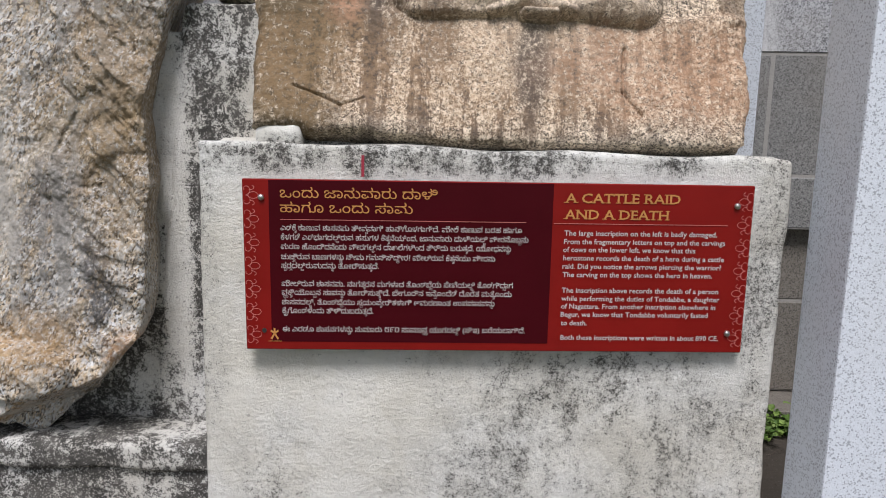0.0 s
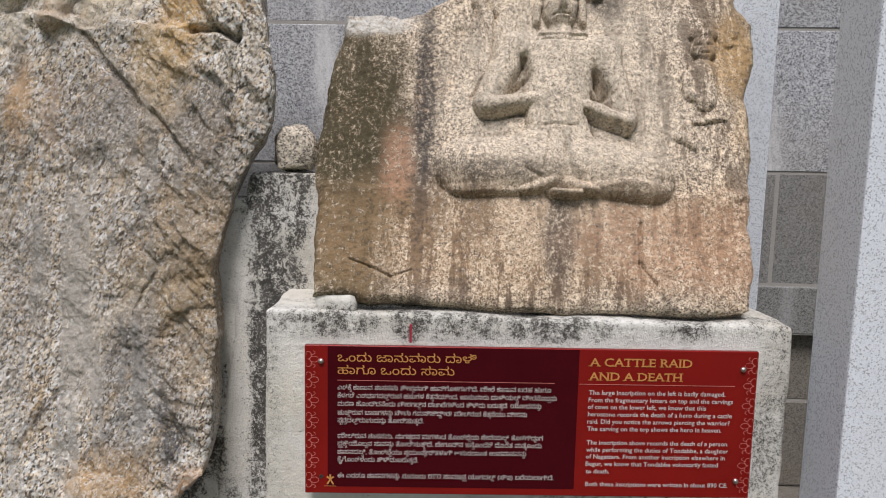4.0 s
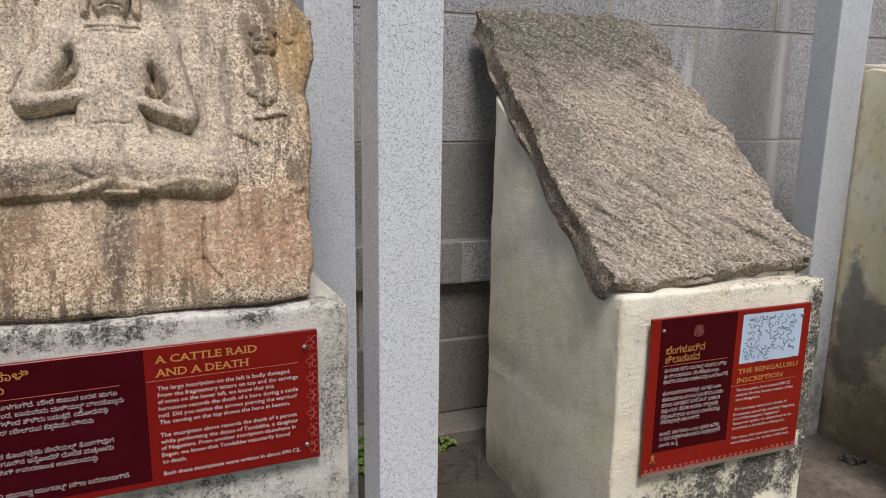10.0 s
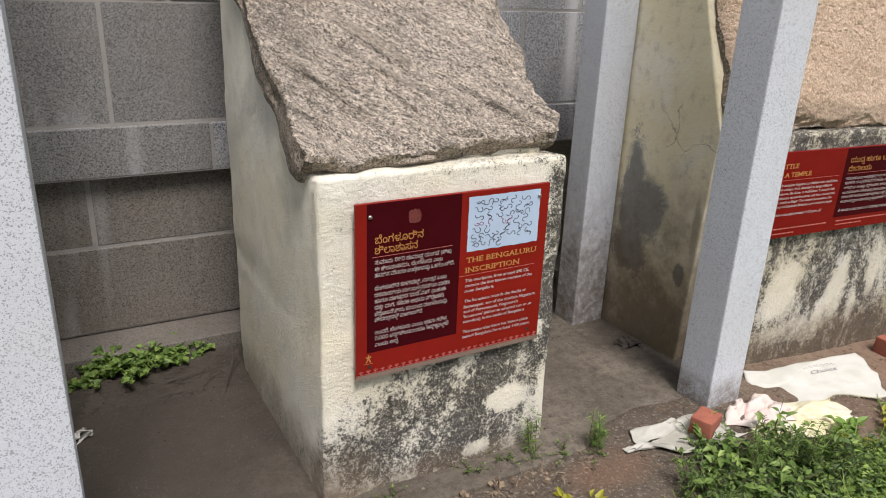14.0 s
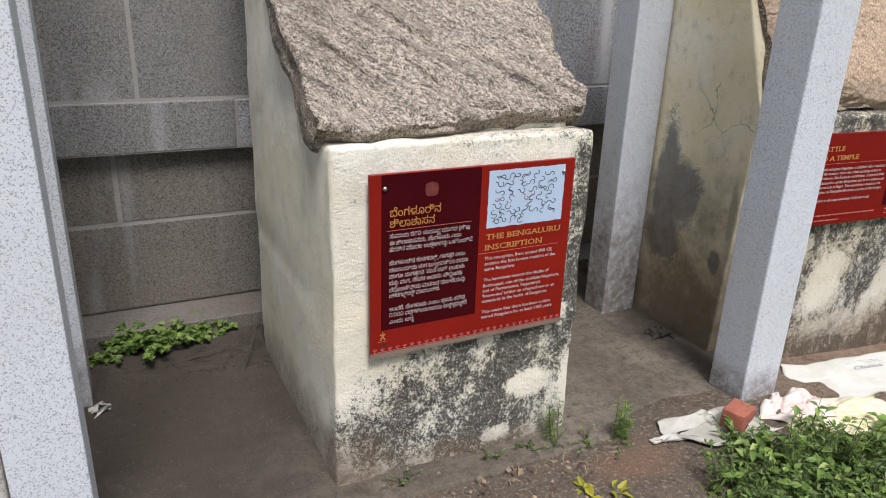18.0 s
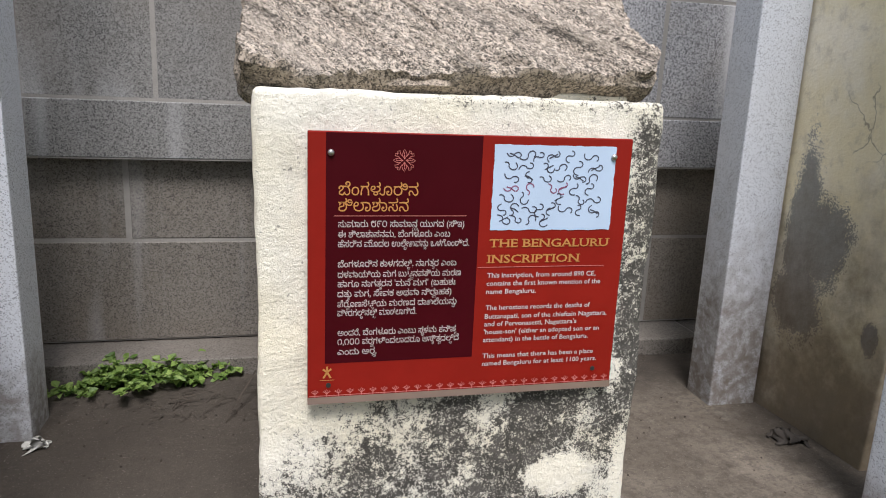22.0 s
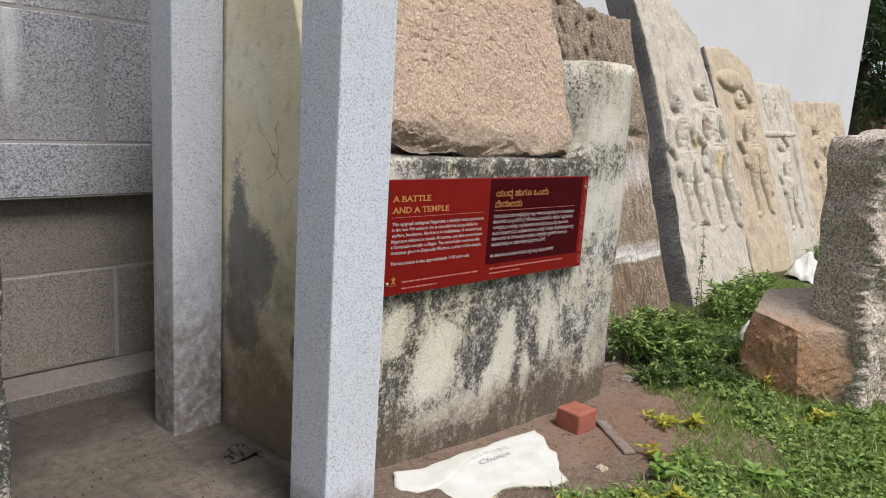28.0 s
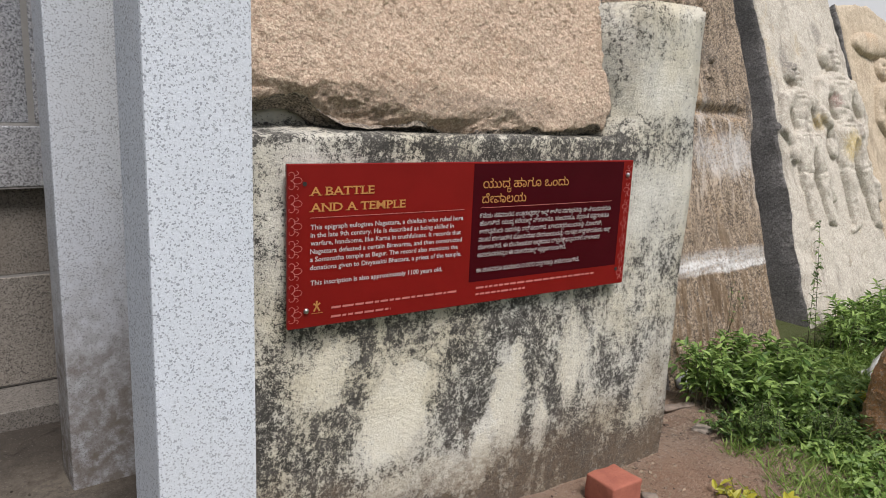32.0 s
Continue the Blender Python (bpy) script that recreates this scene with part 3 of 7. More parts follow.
M_HERO_DARK = rock("rock_weathered", ((0.25, 0.19, 0.13), (0.31, 0.245, 0.175), (0.18, 0.135, 0.09)), (0.05, 0.04, 0.034), 60, rusty=(0.44, 0.28, 0.13), streak=0.55, blotch=0.55, bump=1.0, pepper=0.05, contrast=0.8, runs=[
    ((6.5, 2.2, 0.9), (0.9, 0.8, 0.42), (0.66, 0.63, 0.58), 0.55), ((6.5, 2.0, 0.35), (0.9, 0.6, 0.5), (0.47, 0.29, 0.12), 0.6), ((6.5, 2.0, 0.3), (0.9, 0.6, 0.4), (0.07, 0.055, 0.045), 0.7)], stains=[
    ((6.35, 2.05, 0.462), (0.4, 0.5, 0.018), (0.78, 0.77, 0.74), 1.0), ((6.85, 2.05, 0.424), (0.42, 0.5, 0.018), (0.78, 0.77, 0.74), 1.0), ((6.6, 2.05, 0.47), (0.7, 0.5, 0.045), (0.66, 0.65, 0.62), 0.6), ((6.9, 2.3, 1.0), (0.3, 0.5, 0.10), (0.60, 0.58, 0.55), 0.6), ((6.4, 2.3, 1.55), (0.5, 0.6, 0.10), (0.10, 0.095, 0.09), 0.7)])
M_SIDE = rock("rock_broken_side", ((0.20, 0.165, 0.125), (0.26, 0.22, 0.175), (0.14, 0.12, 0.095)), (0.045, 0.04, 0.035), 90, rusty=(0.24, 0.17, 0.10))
# hero stones' weathered sides, with their shade painted into the rock
M_SIDE_DARK = rock("rock_shaded_side", ((0.16, 0.15, 0.14), (0.21, 0.197, 0.185), (0.12, 0.112, 0.105)), (0.08, 0.075, 0.07), 70, contrast=0.6)
# orange front; the pale top patch also paints in light on that face
M_RUST = rock("rock_rusty", ((0.37, 0.27, 0.19), (0.45, 0.36, 0.27), (0.27, 0.20, 0.14)), (0.10, 0.07, 0.05), 90, rusty=(0.50, 0.24, 0.09), bump=1.0, blotch=0.5, contrast=0.6, stains=[((6.28, 1.0, 0.10), (0.22, 0.4, 0.24), (0.46, 0.22, 0.085), 0.9), ((6.5, 0.9, 0.46), (0.6, 0.6, 0.12), (0.60, 0.51, 0.43), 0.95)])
M_UPRIGHT = rock("rock_upright_grey", ((0.36, 0.31, 0.25), (0.44, 0.39, 0.32), (0.28, 0.24, 0.19)), (0.07, 0.06, 0.052), 70, rusty=(0.40, 0.29, 0.17))
M_FIELD = rock("rock_field", ((0.42, 0.32, 0.22), (0.47, 0.38, 0.28), (0.32, 0.245, 0.17)), (0.09, 0.075, 0.06), 90, rusty=(0.40, 0.235, 0.13))


def plain(name, tone, rough=0.6, metal=0.0, vary=0.15, scale=9.0, coat=0.0, bump=0.0, spec=0.5):
    k = Mat(name, rough, metal, spec, coat)
    c = k.mix(k.ramp(k.noise(scale, 4, 0.6), 0.3, 0.7), tone, tuple(t * (1 - vary) for t in tone))
    if bump:
        k.bump(k.noise(scale * 6, 4, 0.6), bump, 0.004)
    return k.done(c)


def floor_mat():
    k = Mat("concrete_floor", 0.92, spec=0.3)
    c = k.mix(k.ramp(k.noise(1.7, 6, 0.6), 0.33, 0.66), (0.128, 0.108, 0.085), (0.205, 0.176, 0.142))
    c = k.mix(k.ramp(k.noise(7, 6, 0.7), 0.50, 0.70, 0.0, 0.75), c, (0.08, 0.066, 0.052))
    c = k.mix(k.ramp(k.noise(60, 4, 0.7), 0.54, 0.66, 0.0, 0.6), c, (0.075, 0.062, 0.05))
    c = k.mix(k.ramp(k.noise(4.5, 6, 0.7, k.map(loc=(7, 3, 0))), 0.56, 0.72, 0.0, 0.5), c, (0.27, 0.245, 0.21))
    # left bay's shade painted into the floor, with dirt along the wall's foot
    shade_and_dirt = k.math('MAXIMUM', k.blob((1.55, 2.3, 0), (0.62, 0.95, 1), 0.5, 0.3, 3), k.blob((3.2, 2.75, 0), (0.7, 0.3, 1), 0.5, 0.3, 4))
    shade_and_dirt = k.math('MAXIMUM', shade_and_dirt, k.math('MULTIPLY', k.blob((3.78, 1.95, 0), (0.16, 0.5, 1), 0.6, 0.4, 5), 0.7))
    c = k.mix(k.math('MULTIPLY', shade_and_dirt, 0.82), c, k.mix(k.noise(9, 6, 0.7), (0.024, 0.02, 0.016), (0.06, 0.05, 0.04)))
    c = k.mix(k.ramp(k.noise(22, 6, 0.8), 0.42, 0.64, 0.0, 0.55), c, (0.05, 0.042, 0.034))
    c = k.mix(k.ramp(k.noise(150, 4, 0.75), 0.60, 0.68, 0.0, 0.6), c, (0.32, 0.29, 0.25))
    k.bump(k.noise(40, 6, 0.75), 0.9, 0.012)
    return k.done(c)


def ground_mat():
    """Red-brown earth, turning to turf away from the pedestals."""
    k = Mat("earth", 0.95, spec=0.2)
    soil = k.mix(k.ramp(k.noise(2.2, 6, 0.65), 0.35, 0.65), (0.26, 0.185, 0.135), (0.38, 0.275, 0.20))
    grey = k.ramp(k.axis(0), 3.4, 4.4, 0.85, 0.0)
    soil = k.mix(grey, soil, k.mix(k.noise(8, 6, 0.7), (0.10, 0.085, 0.066), (0.20, 0.172, 0.14)))
    soil = k.mix(k.ramp(k.noise(9, 6, 0.75, k.map(loc=(1, 8, 0))), 0.52, 0.70, 0.0, 0.5), soil, (0.27, 0.16, 0.105))
    soil = k.mix(k.ramp(k.noise(26, 6, 0.8), 0.50, 0.64, 0.0, 0.7), soil, (0.095, 0.07, 0.054))
    soil = k.mix(k.ramp(k.noise(70, 5, 0.75, k.map(loc=(3, 1, 0))), 0.52, 0.64, 0.0, 0.8), soil, (0.44, 0.37, 0.30))
    red = k.math('MAXIMUM', k.blob((2.92, 1.27, 0), (0.16, 0.09, 1), 0.6, 0.5, 6), k.blob((5.25, 1.3, 0), (0.45, 0.25, 1), 0.7, 0.5, 5))
    soil = k.mix(k.math('MULTIPLY', red, 0.4), soil, k.mix(k.noise(30, 5, 0.7), (0.30, 0.15, 0.085), (0.42, 0.25, 0.16)))
    turf = k.mix(k.noise(12, 6, 0.75), (0.045, 0.062, 0.02), (0.11, 0.145, 0.04))
    edge = k.math('ADD', k.axis(1), k.math('MULTIPLY', k.math('SUBTRACT', k.noise(1.6, 5, 0.6), 0.5), 0.9))
    near = k.ramp(edge, 0.3, 0.7, 1.0, 0.0)
    far = k.ramp(k.math('ADD', k.axis(0), k.math('MULTIPLY', k.math('SUBTRACT', k.noise(1.3, 4, 0.6), 0.5), 1.0)), 5.9, 6.4)
    c = k.mix(k.math('MULTIPLY', k.math('MAXIMUM', near, far), 0.9), soil, turf)
    k.bump(k.noise(45, 6, 0.78), 1.0, 0.02)
    k.bump(k.noise(160, 4, 0.75), 1.0, 0.008)
    return k.done(c)


M_FLOOR, M_GROUND = floor_mat(), ground_mat()


def far_wall_mat():
    k = Mat("weathered_white_wash", 0.9)
    c = k.mix(k.ramp(k.noise(0.5, 5, 0.6), 0.3, 0.7), (0.60, 0.61, 0.62), (0.66, 0.665, 0.67))
    c = k.mix(k.ramp(k.noise(1.6, 5, 0.65, k.map((1, 1, 0.2))), 0.5, 0.7, 0.0, 0.35), c, (0.58, 0.58, 0.57))
    return k.done(c)


M_FARWALL = far_wall_mat()
M_SIGN_RED = plain("sign_red", (0.185, 0.009, 0.008), 0.22, vary=0.12, spec=0.2)
# brighter copy of the sign red, for the second sign
M_SIGN_RED_BRIGHT = plain("sign_red_bright", (0.225, 0.013, 0.009), 0.22, vary=0.12, spec=0.2)
M_SIGN_MAROON = plain("sign_maroon", (0.048, 0.003, 0.006), 0.22, vary=0.12, spec=0.1)
M_GOLD = plain("sign_gold_print", (0.50, 0.225, 0.065), 0.35)
M_PRINT = plain("sign_white_print", (0.52, 0.455, 0.44), 0.35)
M_PINK = plain("sign_pink_print", (0.55, 0.17, 0.15), 0.35)
M_BLUE = plain("sign_pale_blue", (0.44, 0.55, 0.70), 0.3, vary=0.06)
M_INK = plain("sign_ink", (0.05, 0.05, 0.075), 0.4)
M_INK_RED = plain("sign_ink_red", (0.24, 0.07, 0.14), 0.4)
M_ACRYLIC = plain("acrylic_edge", (0.22, 0.16, 0.13), 0.2, coat=0.5)
M_STEEL = plain("rivet_steel", (0.55, 0.53, 0.5), 0.3, 1.0)
M_HOLE = plain("drill_hole", (0.02, 0.015, 0.012), 0.9)


# ---- geometry helpers ----
def mesh_from(name, bm, mat, smooth=False):
    me = bpy.data.meshes.new(name)
    bmesh.ops.recalc_face_normals(bm, faces=bm.faces)
    bm.to_mesh(me)
    bm.free()
    if mat:
        me.materials.append(mat)
    if smooth:
        me.polygons.foreach_set("use_smooth", [True] * len(me.polygons))
    return me


def part(name, bm, mat, parent=None, label="", smooth=False):
    """Links a bmesh as one mesh object under a thing or a part."""
    ob = new(name, mesh_from(name, bm, mat, smooth))
    if parent is not None:
        ob.parent = parent
    if label:
        ob["label"] = label
    return ob


def box(x0, x1, y0, y1, z0, z1, bevel=0.0, seg=2):
    bm = bmesh.new()
    bmesh.ops.create_cube(bm, size=1)
    bmesh.ops.scale(bm, vec=(x1 - x0, y1 - y0, z1 - z0), verts=bm.verts)
    bmesh.ops.translate(bm, vec=((x0 + x1) / 2, (y0 + y1) / 2, (z0 + z1) / 2), verts=bm.verts)
    if bevel:
        bmesh.ops.bevel(bm, geom=bm.edges[:], offset=bevel, segments=seg, affect='EDGES', profile=0.6)
    return bm


def roughen(bm, cut, amount, scale=3.0, fine=0.25):
    """Cuts long faces up and pushes the vertices about, so that edges look hand-made."""
    for _ in range(6):
        long_edges = [e for e in bm.edges if e.calc_length() > cut]
        if not long_edges:
            break
        bmesh.ops.subdivide_edges(bm, edges=long_edges, cuts=1, use_grid_fill=True)
    bmesh.ops.triangulate(bm, faces=[f for f in bm.faces if len(f.verts) > 4])
    bm.normal_update()
    moved = [(v, v.normal * (amount * noise.noise(v.co * scale) + amount * fine * noise.noise(v.co * scale * 6))) for v in bm.verts]
    for v, d in moved:
        v.co += d
    return bm


def prism(profile, x0, x1, bevel=0.02):
    """A (y, z) profile drawn out along x."""
    bm = bmesh.new()
    a = [bm.verts.new((x0, y, z)) for y, z in profile]
    b = [bm.verts.new((x1, y, z)) for y, z in profile]
    bm.faces.new(a)
    bm.faces.new(b)
    for i in range(len(a)):
        j = (i + 1) % len(a)
        bm.faces.new((a[i], a[j], b[j], b[i]))
    bmesh.ops.recalc_face_normals(bm, faces=bm.faces)
    if bevel:
        bmesh.ops.bevel(bm, geom=bm.edges[:], offset=bevel, segments=3, affect='EDGES', profile=0.6)
    return bm


RNG = np.random.default_rng(7)
LATTICE = RNG.random((64, 64)) * 2 - 1


def vnoise(x, y):
    """Smooth lattice noise in -1..1 over arrays."""
    xi, yi = np.floor(x).astype(int), np.floor(y).astype(int)
    fx, fy = x - xi, y - yi
    fx, fy = fx * fx * (3 - 2 * fx), fy * fy * (3 - 2 * fy)
    g = lambda a, b: LATTICE[a % 64, b % 64]
    return (g(xi, yi) * (1 - fx) + g(xi + 1, yi) * fx) * (1 - fy) + (g(xi, yi + 1) * (1 - fx) + g(xi + 1, yi + 1) * fx) * fy


def fbm(x, y, octaves=5, gain=0.5):
    total, amp = np.zeros_like(x), 1.0
    for i in range(octaves):
        total = total + amp * vnoise(x + 17.3 * i, y + 5.1 * i)
        x, y, amp = x * 2.03, y * 2.03, amp * gain
    return total


def limb(u, v, a, b, r0, r1, flat=0.7, dome=0.42):
    """Height of a tapering rounded limb from a to b on a flat face."""
    ax, ay, dx, dy = a[0], a[1], b[0] - a[0], b[1] - a[1]
    t = np.clip(((u - ax) * dx + (v - ay) * dy) / max(dx * dx + dy * dy, 1e-9), 0, 1)
    d = np.hypot(u - ax - t * dx, v - ay - t * dy)
    r = r0 + (r1 - r0) * t
    return np.maximum(0, 1 - (d / r) ** 2) ** dome * r * flat


def lump(u, v, c, ru, rv, h, turn=0.0):
    s, o = math.sin(radians(turn)), math.cos(radians(turn))
    x, y = u - c[0], v - c[1]
    return np.maximum(0, 1 - ((x * o + y * s) / ru) ** 2 - ((y * o - x * s) / rv) ** 2) ** 0.38 * h


def groove(u, v, a, b, w, depth):
    ax, ay, dx, dy = a[0], a[1], b[0] - a[0], b[1] - a[1]
    t = np.clip(((u - ax) * dx + (v - ay) * dy) / max(dx * dx + dy * dy, 1e-9), 0, 1)
    d = np.hypot(u - ax - t * dx, v - ay - t * dy)
    return -depth * np.exp(-(d / w) ** 2)


def slab(name, base, udir, vdir, thick, left, right, bottom, top, mat, relief=None, rough=0.008, ragged=0.012, nu=150, nv=150, side=0.03, grain=5.0, side_mat=None, round_off=0.022, taper=0.0):
    """A stone slab: a front face bounded by four ragged edges, carved by relief(u, v), with broken sides and a flat back."""
    udir, vdir = Vector(udir).normalized(), Vector(vdir).normalized()
    ndir = udir.cross(vdir).normalized()
    s, t = np.meshgrid(np.linspace(0, 1, nu), np.linspace(0, 1, nv))
    lv, lu = zip(*left)
    rv, ru = zip(*right)
    bu, bv = zip(*bottom)
    tu, tv = zip(*top)
    u0 = min(lu) + (max(ru) - min(lu)) * s
    edge = lambda q, k: ragged * fbm(q * 11 + k, q * 0 + k * 1.7, 6, 0.62)
    v = np.interp(u0, bu, bv) * (1 - t) + np.interp(u0, tu, tv) * t + edge(u0, 3.1) * (1 - t) + edge(u0, 8.7) * t
    u = (np.interp(v, lv, lu) + edge(v, 21.3)) * (1 - s) + (np.interp(v, rv, ru) + edge(v, 33.9)) * s
    h = rough * fbm(u * grain, v * grain, 6, 0.55)
    if relief is not None:
        h = h + relief(u, v)
    rim = np.minimum(np.minimum(s, 1 - s) * (max(ru) - min(lu)), np.minimum(t, 1 - t) * (max(tv) - min(bv)))
    h = h - round_off * np.exp(-rim / 0.012)
    pts = np.stack([u, v, h], -1).reshape(-1, 3)
    idx = np.arange(nu * nv).reshape(nv, nu)
    faces = np.stack([idx[:-1, :-1], idx[:-1, 1:], idx[1:, 1:], idx[1:, :-1]], -1).reshape(-1, 4).tolist()
    ring = np.concatenate([idx[0, :-1], idx[:-1, -1], idx[-1, :0:-1], idx[:0:-1, 0]])
    loop = pts[ring]
    centre = loop.mean(0)
    out = loop[:, :2] - centre[:2]
    out /= np.linalg.norm(out, axis=1)[:, None] + 1e-9
    count, prev, verts = len(pts), ring, [pts]
    step = np.linalg.norm(np.roll(loop, -1, 0) - loop, axis=1)
    arc = np.cumsum(step)
    even = sum(np.roll(loop[:, :2], k, 0) for k in range(-9, 10)) / 19
    for i, f in enumerate((0.12, 0.3, 0.5, 0.7, 0.88, 1.0)):
        wob = side * fbm(arc * 4, arc * 0 + f * 6.5, 4, 0.5)
        layer = loop.copy()
        layer[:, :2] += (even - loop[:, :2]) * min(1, 3 * f) + out * (wob * 0.6 + 0.006 - taper * f)[:, None]
        layer[:, 2] = loop[:, 2] * max(0, 1 - 4 * f) + loop[:, 2].mean() * min(1, 4 * f) * (1 - f) - thick * f + 0.5 * wob * (f < 1)
        verts.append(layer)
        cur = np.arange(len(ring)) + count
        count += len(ring)
        nxt, pnx = np.roll(cur, -1), np.roll(prev, -1)
        faces += np.stack([prev, cur, nxt, pnx], -1).tolist()
        prev = cur
    verts.append(np.array([[centre[0], centre[1], -thick]]))
    faces += [(int(b), int(a), count) for a, b in zip(prev, np.roll(prev, -1))][::1]
    allp = np.concatenate(verts)
    world_pts = np.array(base) + allp[:, :1] * np.array(udir) + allp[:, 1:2] * np.array(vdir) + allp[:, 2:] * np.array(ndir)
    me = bpy.data.meshes.new(name)
    me.from_pydata(world_pts.tolist(), [], faces)
    me.update()
    me.polygons.foreach_set("use_smooth", [True] * len(me.polygons))
    me.materials.append(mat)
    if side_mat:
        me.materials.append(side_mat)
        kinds = np.ones(len(faces), np.int32)
        kinds[:(nu - 1) * (nv - 1)] = 0
        me.polygons.foreach_set("material_index", kinds)
    me.set_sharp_from_angle(angle=radians(48))
    return new(name, me)


# ---- the setting ----
def sheet_ground():
    """One sheet of earth, fine near the walk and out to the horizon."""
    xs = np.concatenate([[-900, -200, -60, -20, -8], np.linspace(-4, 12, 161), [16, 24, 60, 200, 900]])
    ys = np.concatenate([[-900, -200, -60, -20, -8], np.linspace(-4, 3.2, 73), [4, 8, 20, 60, 200, 900]])
    gx, gy = np.meshgrid(xs, ys)
    near = (np.abs(gx - 4) < 8.5) & (np.abs(gy) < 3.5)
    z = np.where(near, 0.02 * fbm(gx * 1.3, gy * 1.3, 5) + 0.006 * fbm(gx * 9, gy * 9, 3), 0) - 0.035
    bank = np.clip((gx - 5.7) / 1.2, 0, 1) * np.clip((gy - 0.6) / 1.0, 0, 1)
    z = z + 0.05 * bank - 0.045 * np.clip((gx - 3.9) / 0.7, 0, 1) * np.clip((8 - gx) / 1.0, 0, 1)
    z = z + 0.034 * np.clip((gx - 0.6) / 0.6, 0, 1) * np.clip((4.0 - gx) / 0.3, 0, 1) * np.clip((gy - 0.6) / 0.6, 0, 1) * np.clip((1.62 - gy) / 0.12, 0, 1)
    nx, ny = len(xs), len(ys)
    idx = np.arange(nx * ny).reshape(ny, nx)
    faces = np.stack([idx[:-1, :-1], idx[:-1, 1:], idx[1:, 1:], idx[1:, :-1]], -1).reshape(-1, 4).tolist()
    me = bpy.data.meshes.new("ground")
    me.from_pydata(np.stack([gx, gy, z], -1).reshape(-1, 3).tolist(), [], faces)
    me.polygons.foreach_set("use_smooth", [True] * len(me.polygons))
    me.materials.append(M_GROUND)
    return new("ground", me)


tagged(sheet_ground(), "reddish bare earth running into rough green turf", "ground", kind="structure")

floor = part("floor", roughen(box(-2.6, 3.86, 1.42, 3.12, -0.2, 0.0, 0.015), 0.12, 0.006, 2.5), M_FLOOR, smooth=True)
tagged(floor, "dusty grey-brown cement floor along the granite wall", "floor", kind="structure")

wall_north = part("wall_north", box(-3.2, 6.4, 3.135, 3.4, -0.3, 3.6), M_MORTAR)
tagged(wall_north, "wall of large grey granite blocks with a projecting ledge", "wall", kind="structure")

COURSES = [  # bottom, top, face, joints
    (-0.1, 0.076, 2.865, (-2.1, -0.4, 0.9, 2.3, 3.9, 5.2)),
    (0.082, 0.508, 3.105, (-2.3, -1.1, 0.2, 2.4, 3.705, 4.9)),
    (0.514, 0.846, 3.105, (-2.5, -1.5, -0.3, 0.5, 1.36, 2.7, 4.2, 5.4)),
    (0.85, 1.072, 3.04, (-2.0, -0.5, 0.4, 1.905, 3.1, 4.4, 5.6)),
    (1.08, 1.594, 3.075, (-2.4, -1.2, 0.3, 1.49, 2.6, 3.655, 4.8)),
    (1.600, 2.234, 3.075, (-1.9, 1.77, 2.5, 3.35, 4.05, 5.5)),
    (2.240, 2.94, 3.075, (-2.5, 0.72, 1.40, 2.75, 3.9, 5.1)),
    (2.945, 3.6, 3.075, (-2.1, 0.7, 1.9, 3.2, 4.5, 5.7))]


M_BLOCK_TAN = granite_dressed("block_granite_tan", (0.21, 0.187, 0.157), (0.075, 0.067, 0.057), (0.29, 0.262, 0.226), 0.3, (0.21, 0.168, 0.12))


def block_wall():
    for z0, z1, face, joints in COURSES:
        ends = (-3.2, *joints, 6.4)
        part("mortar_bed", box(-3.19, 6.39, face + 0.0015, 3.145, z0 - (0.014 if z0 == 1.08 else 0.003), z1 + (0.003 if face > 3.05 else -0.008)), M_MORTAR, wall_north)
        for a, b in zip(ends, ends[1:]):
            gap = random.uniform(0.006, 0.011)
            y = face + random.uniform(-0.004, 0.001)
            bm = box(a + gap, b - gap, y, 3.135, z0 + random.uniform(0.001, 0.004), z1 - random.uniform(0.001, 0.006), 0.003, 1)
            # below 1.65, blocks left of x 2.5 take darker copies of the granite
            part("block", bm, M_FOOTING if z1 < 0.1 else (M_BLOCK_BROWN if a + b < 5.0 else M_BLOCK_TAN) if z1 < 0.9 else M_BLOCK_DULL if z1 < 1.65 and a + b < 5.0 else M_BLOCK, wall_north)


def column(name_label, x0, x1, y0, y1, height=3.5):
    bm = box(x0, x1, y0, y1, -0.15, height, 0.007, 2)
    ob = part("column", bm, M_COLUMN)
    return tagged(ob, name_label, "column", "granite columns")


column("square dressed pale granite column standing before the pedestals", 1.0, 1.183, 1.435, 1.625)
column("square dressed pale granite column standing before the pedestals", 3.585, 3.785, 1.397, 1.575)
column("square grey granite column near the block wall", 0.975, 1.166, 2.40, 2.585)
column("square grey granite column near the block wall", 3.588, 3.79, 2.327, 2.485)


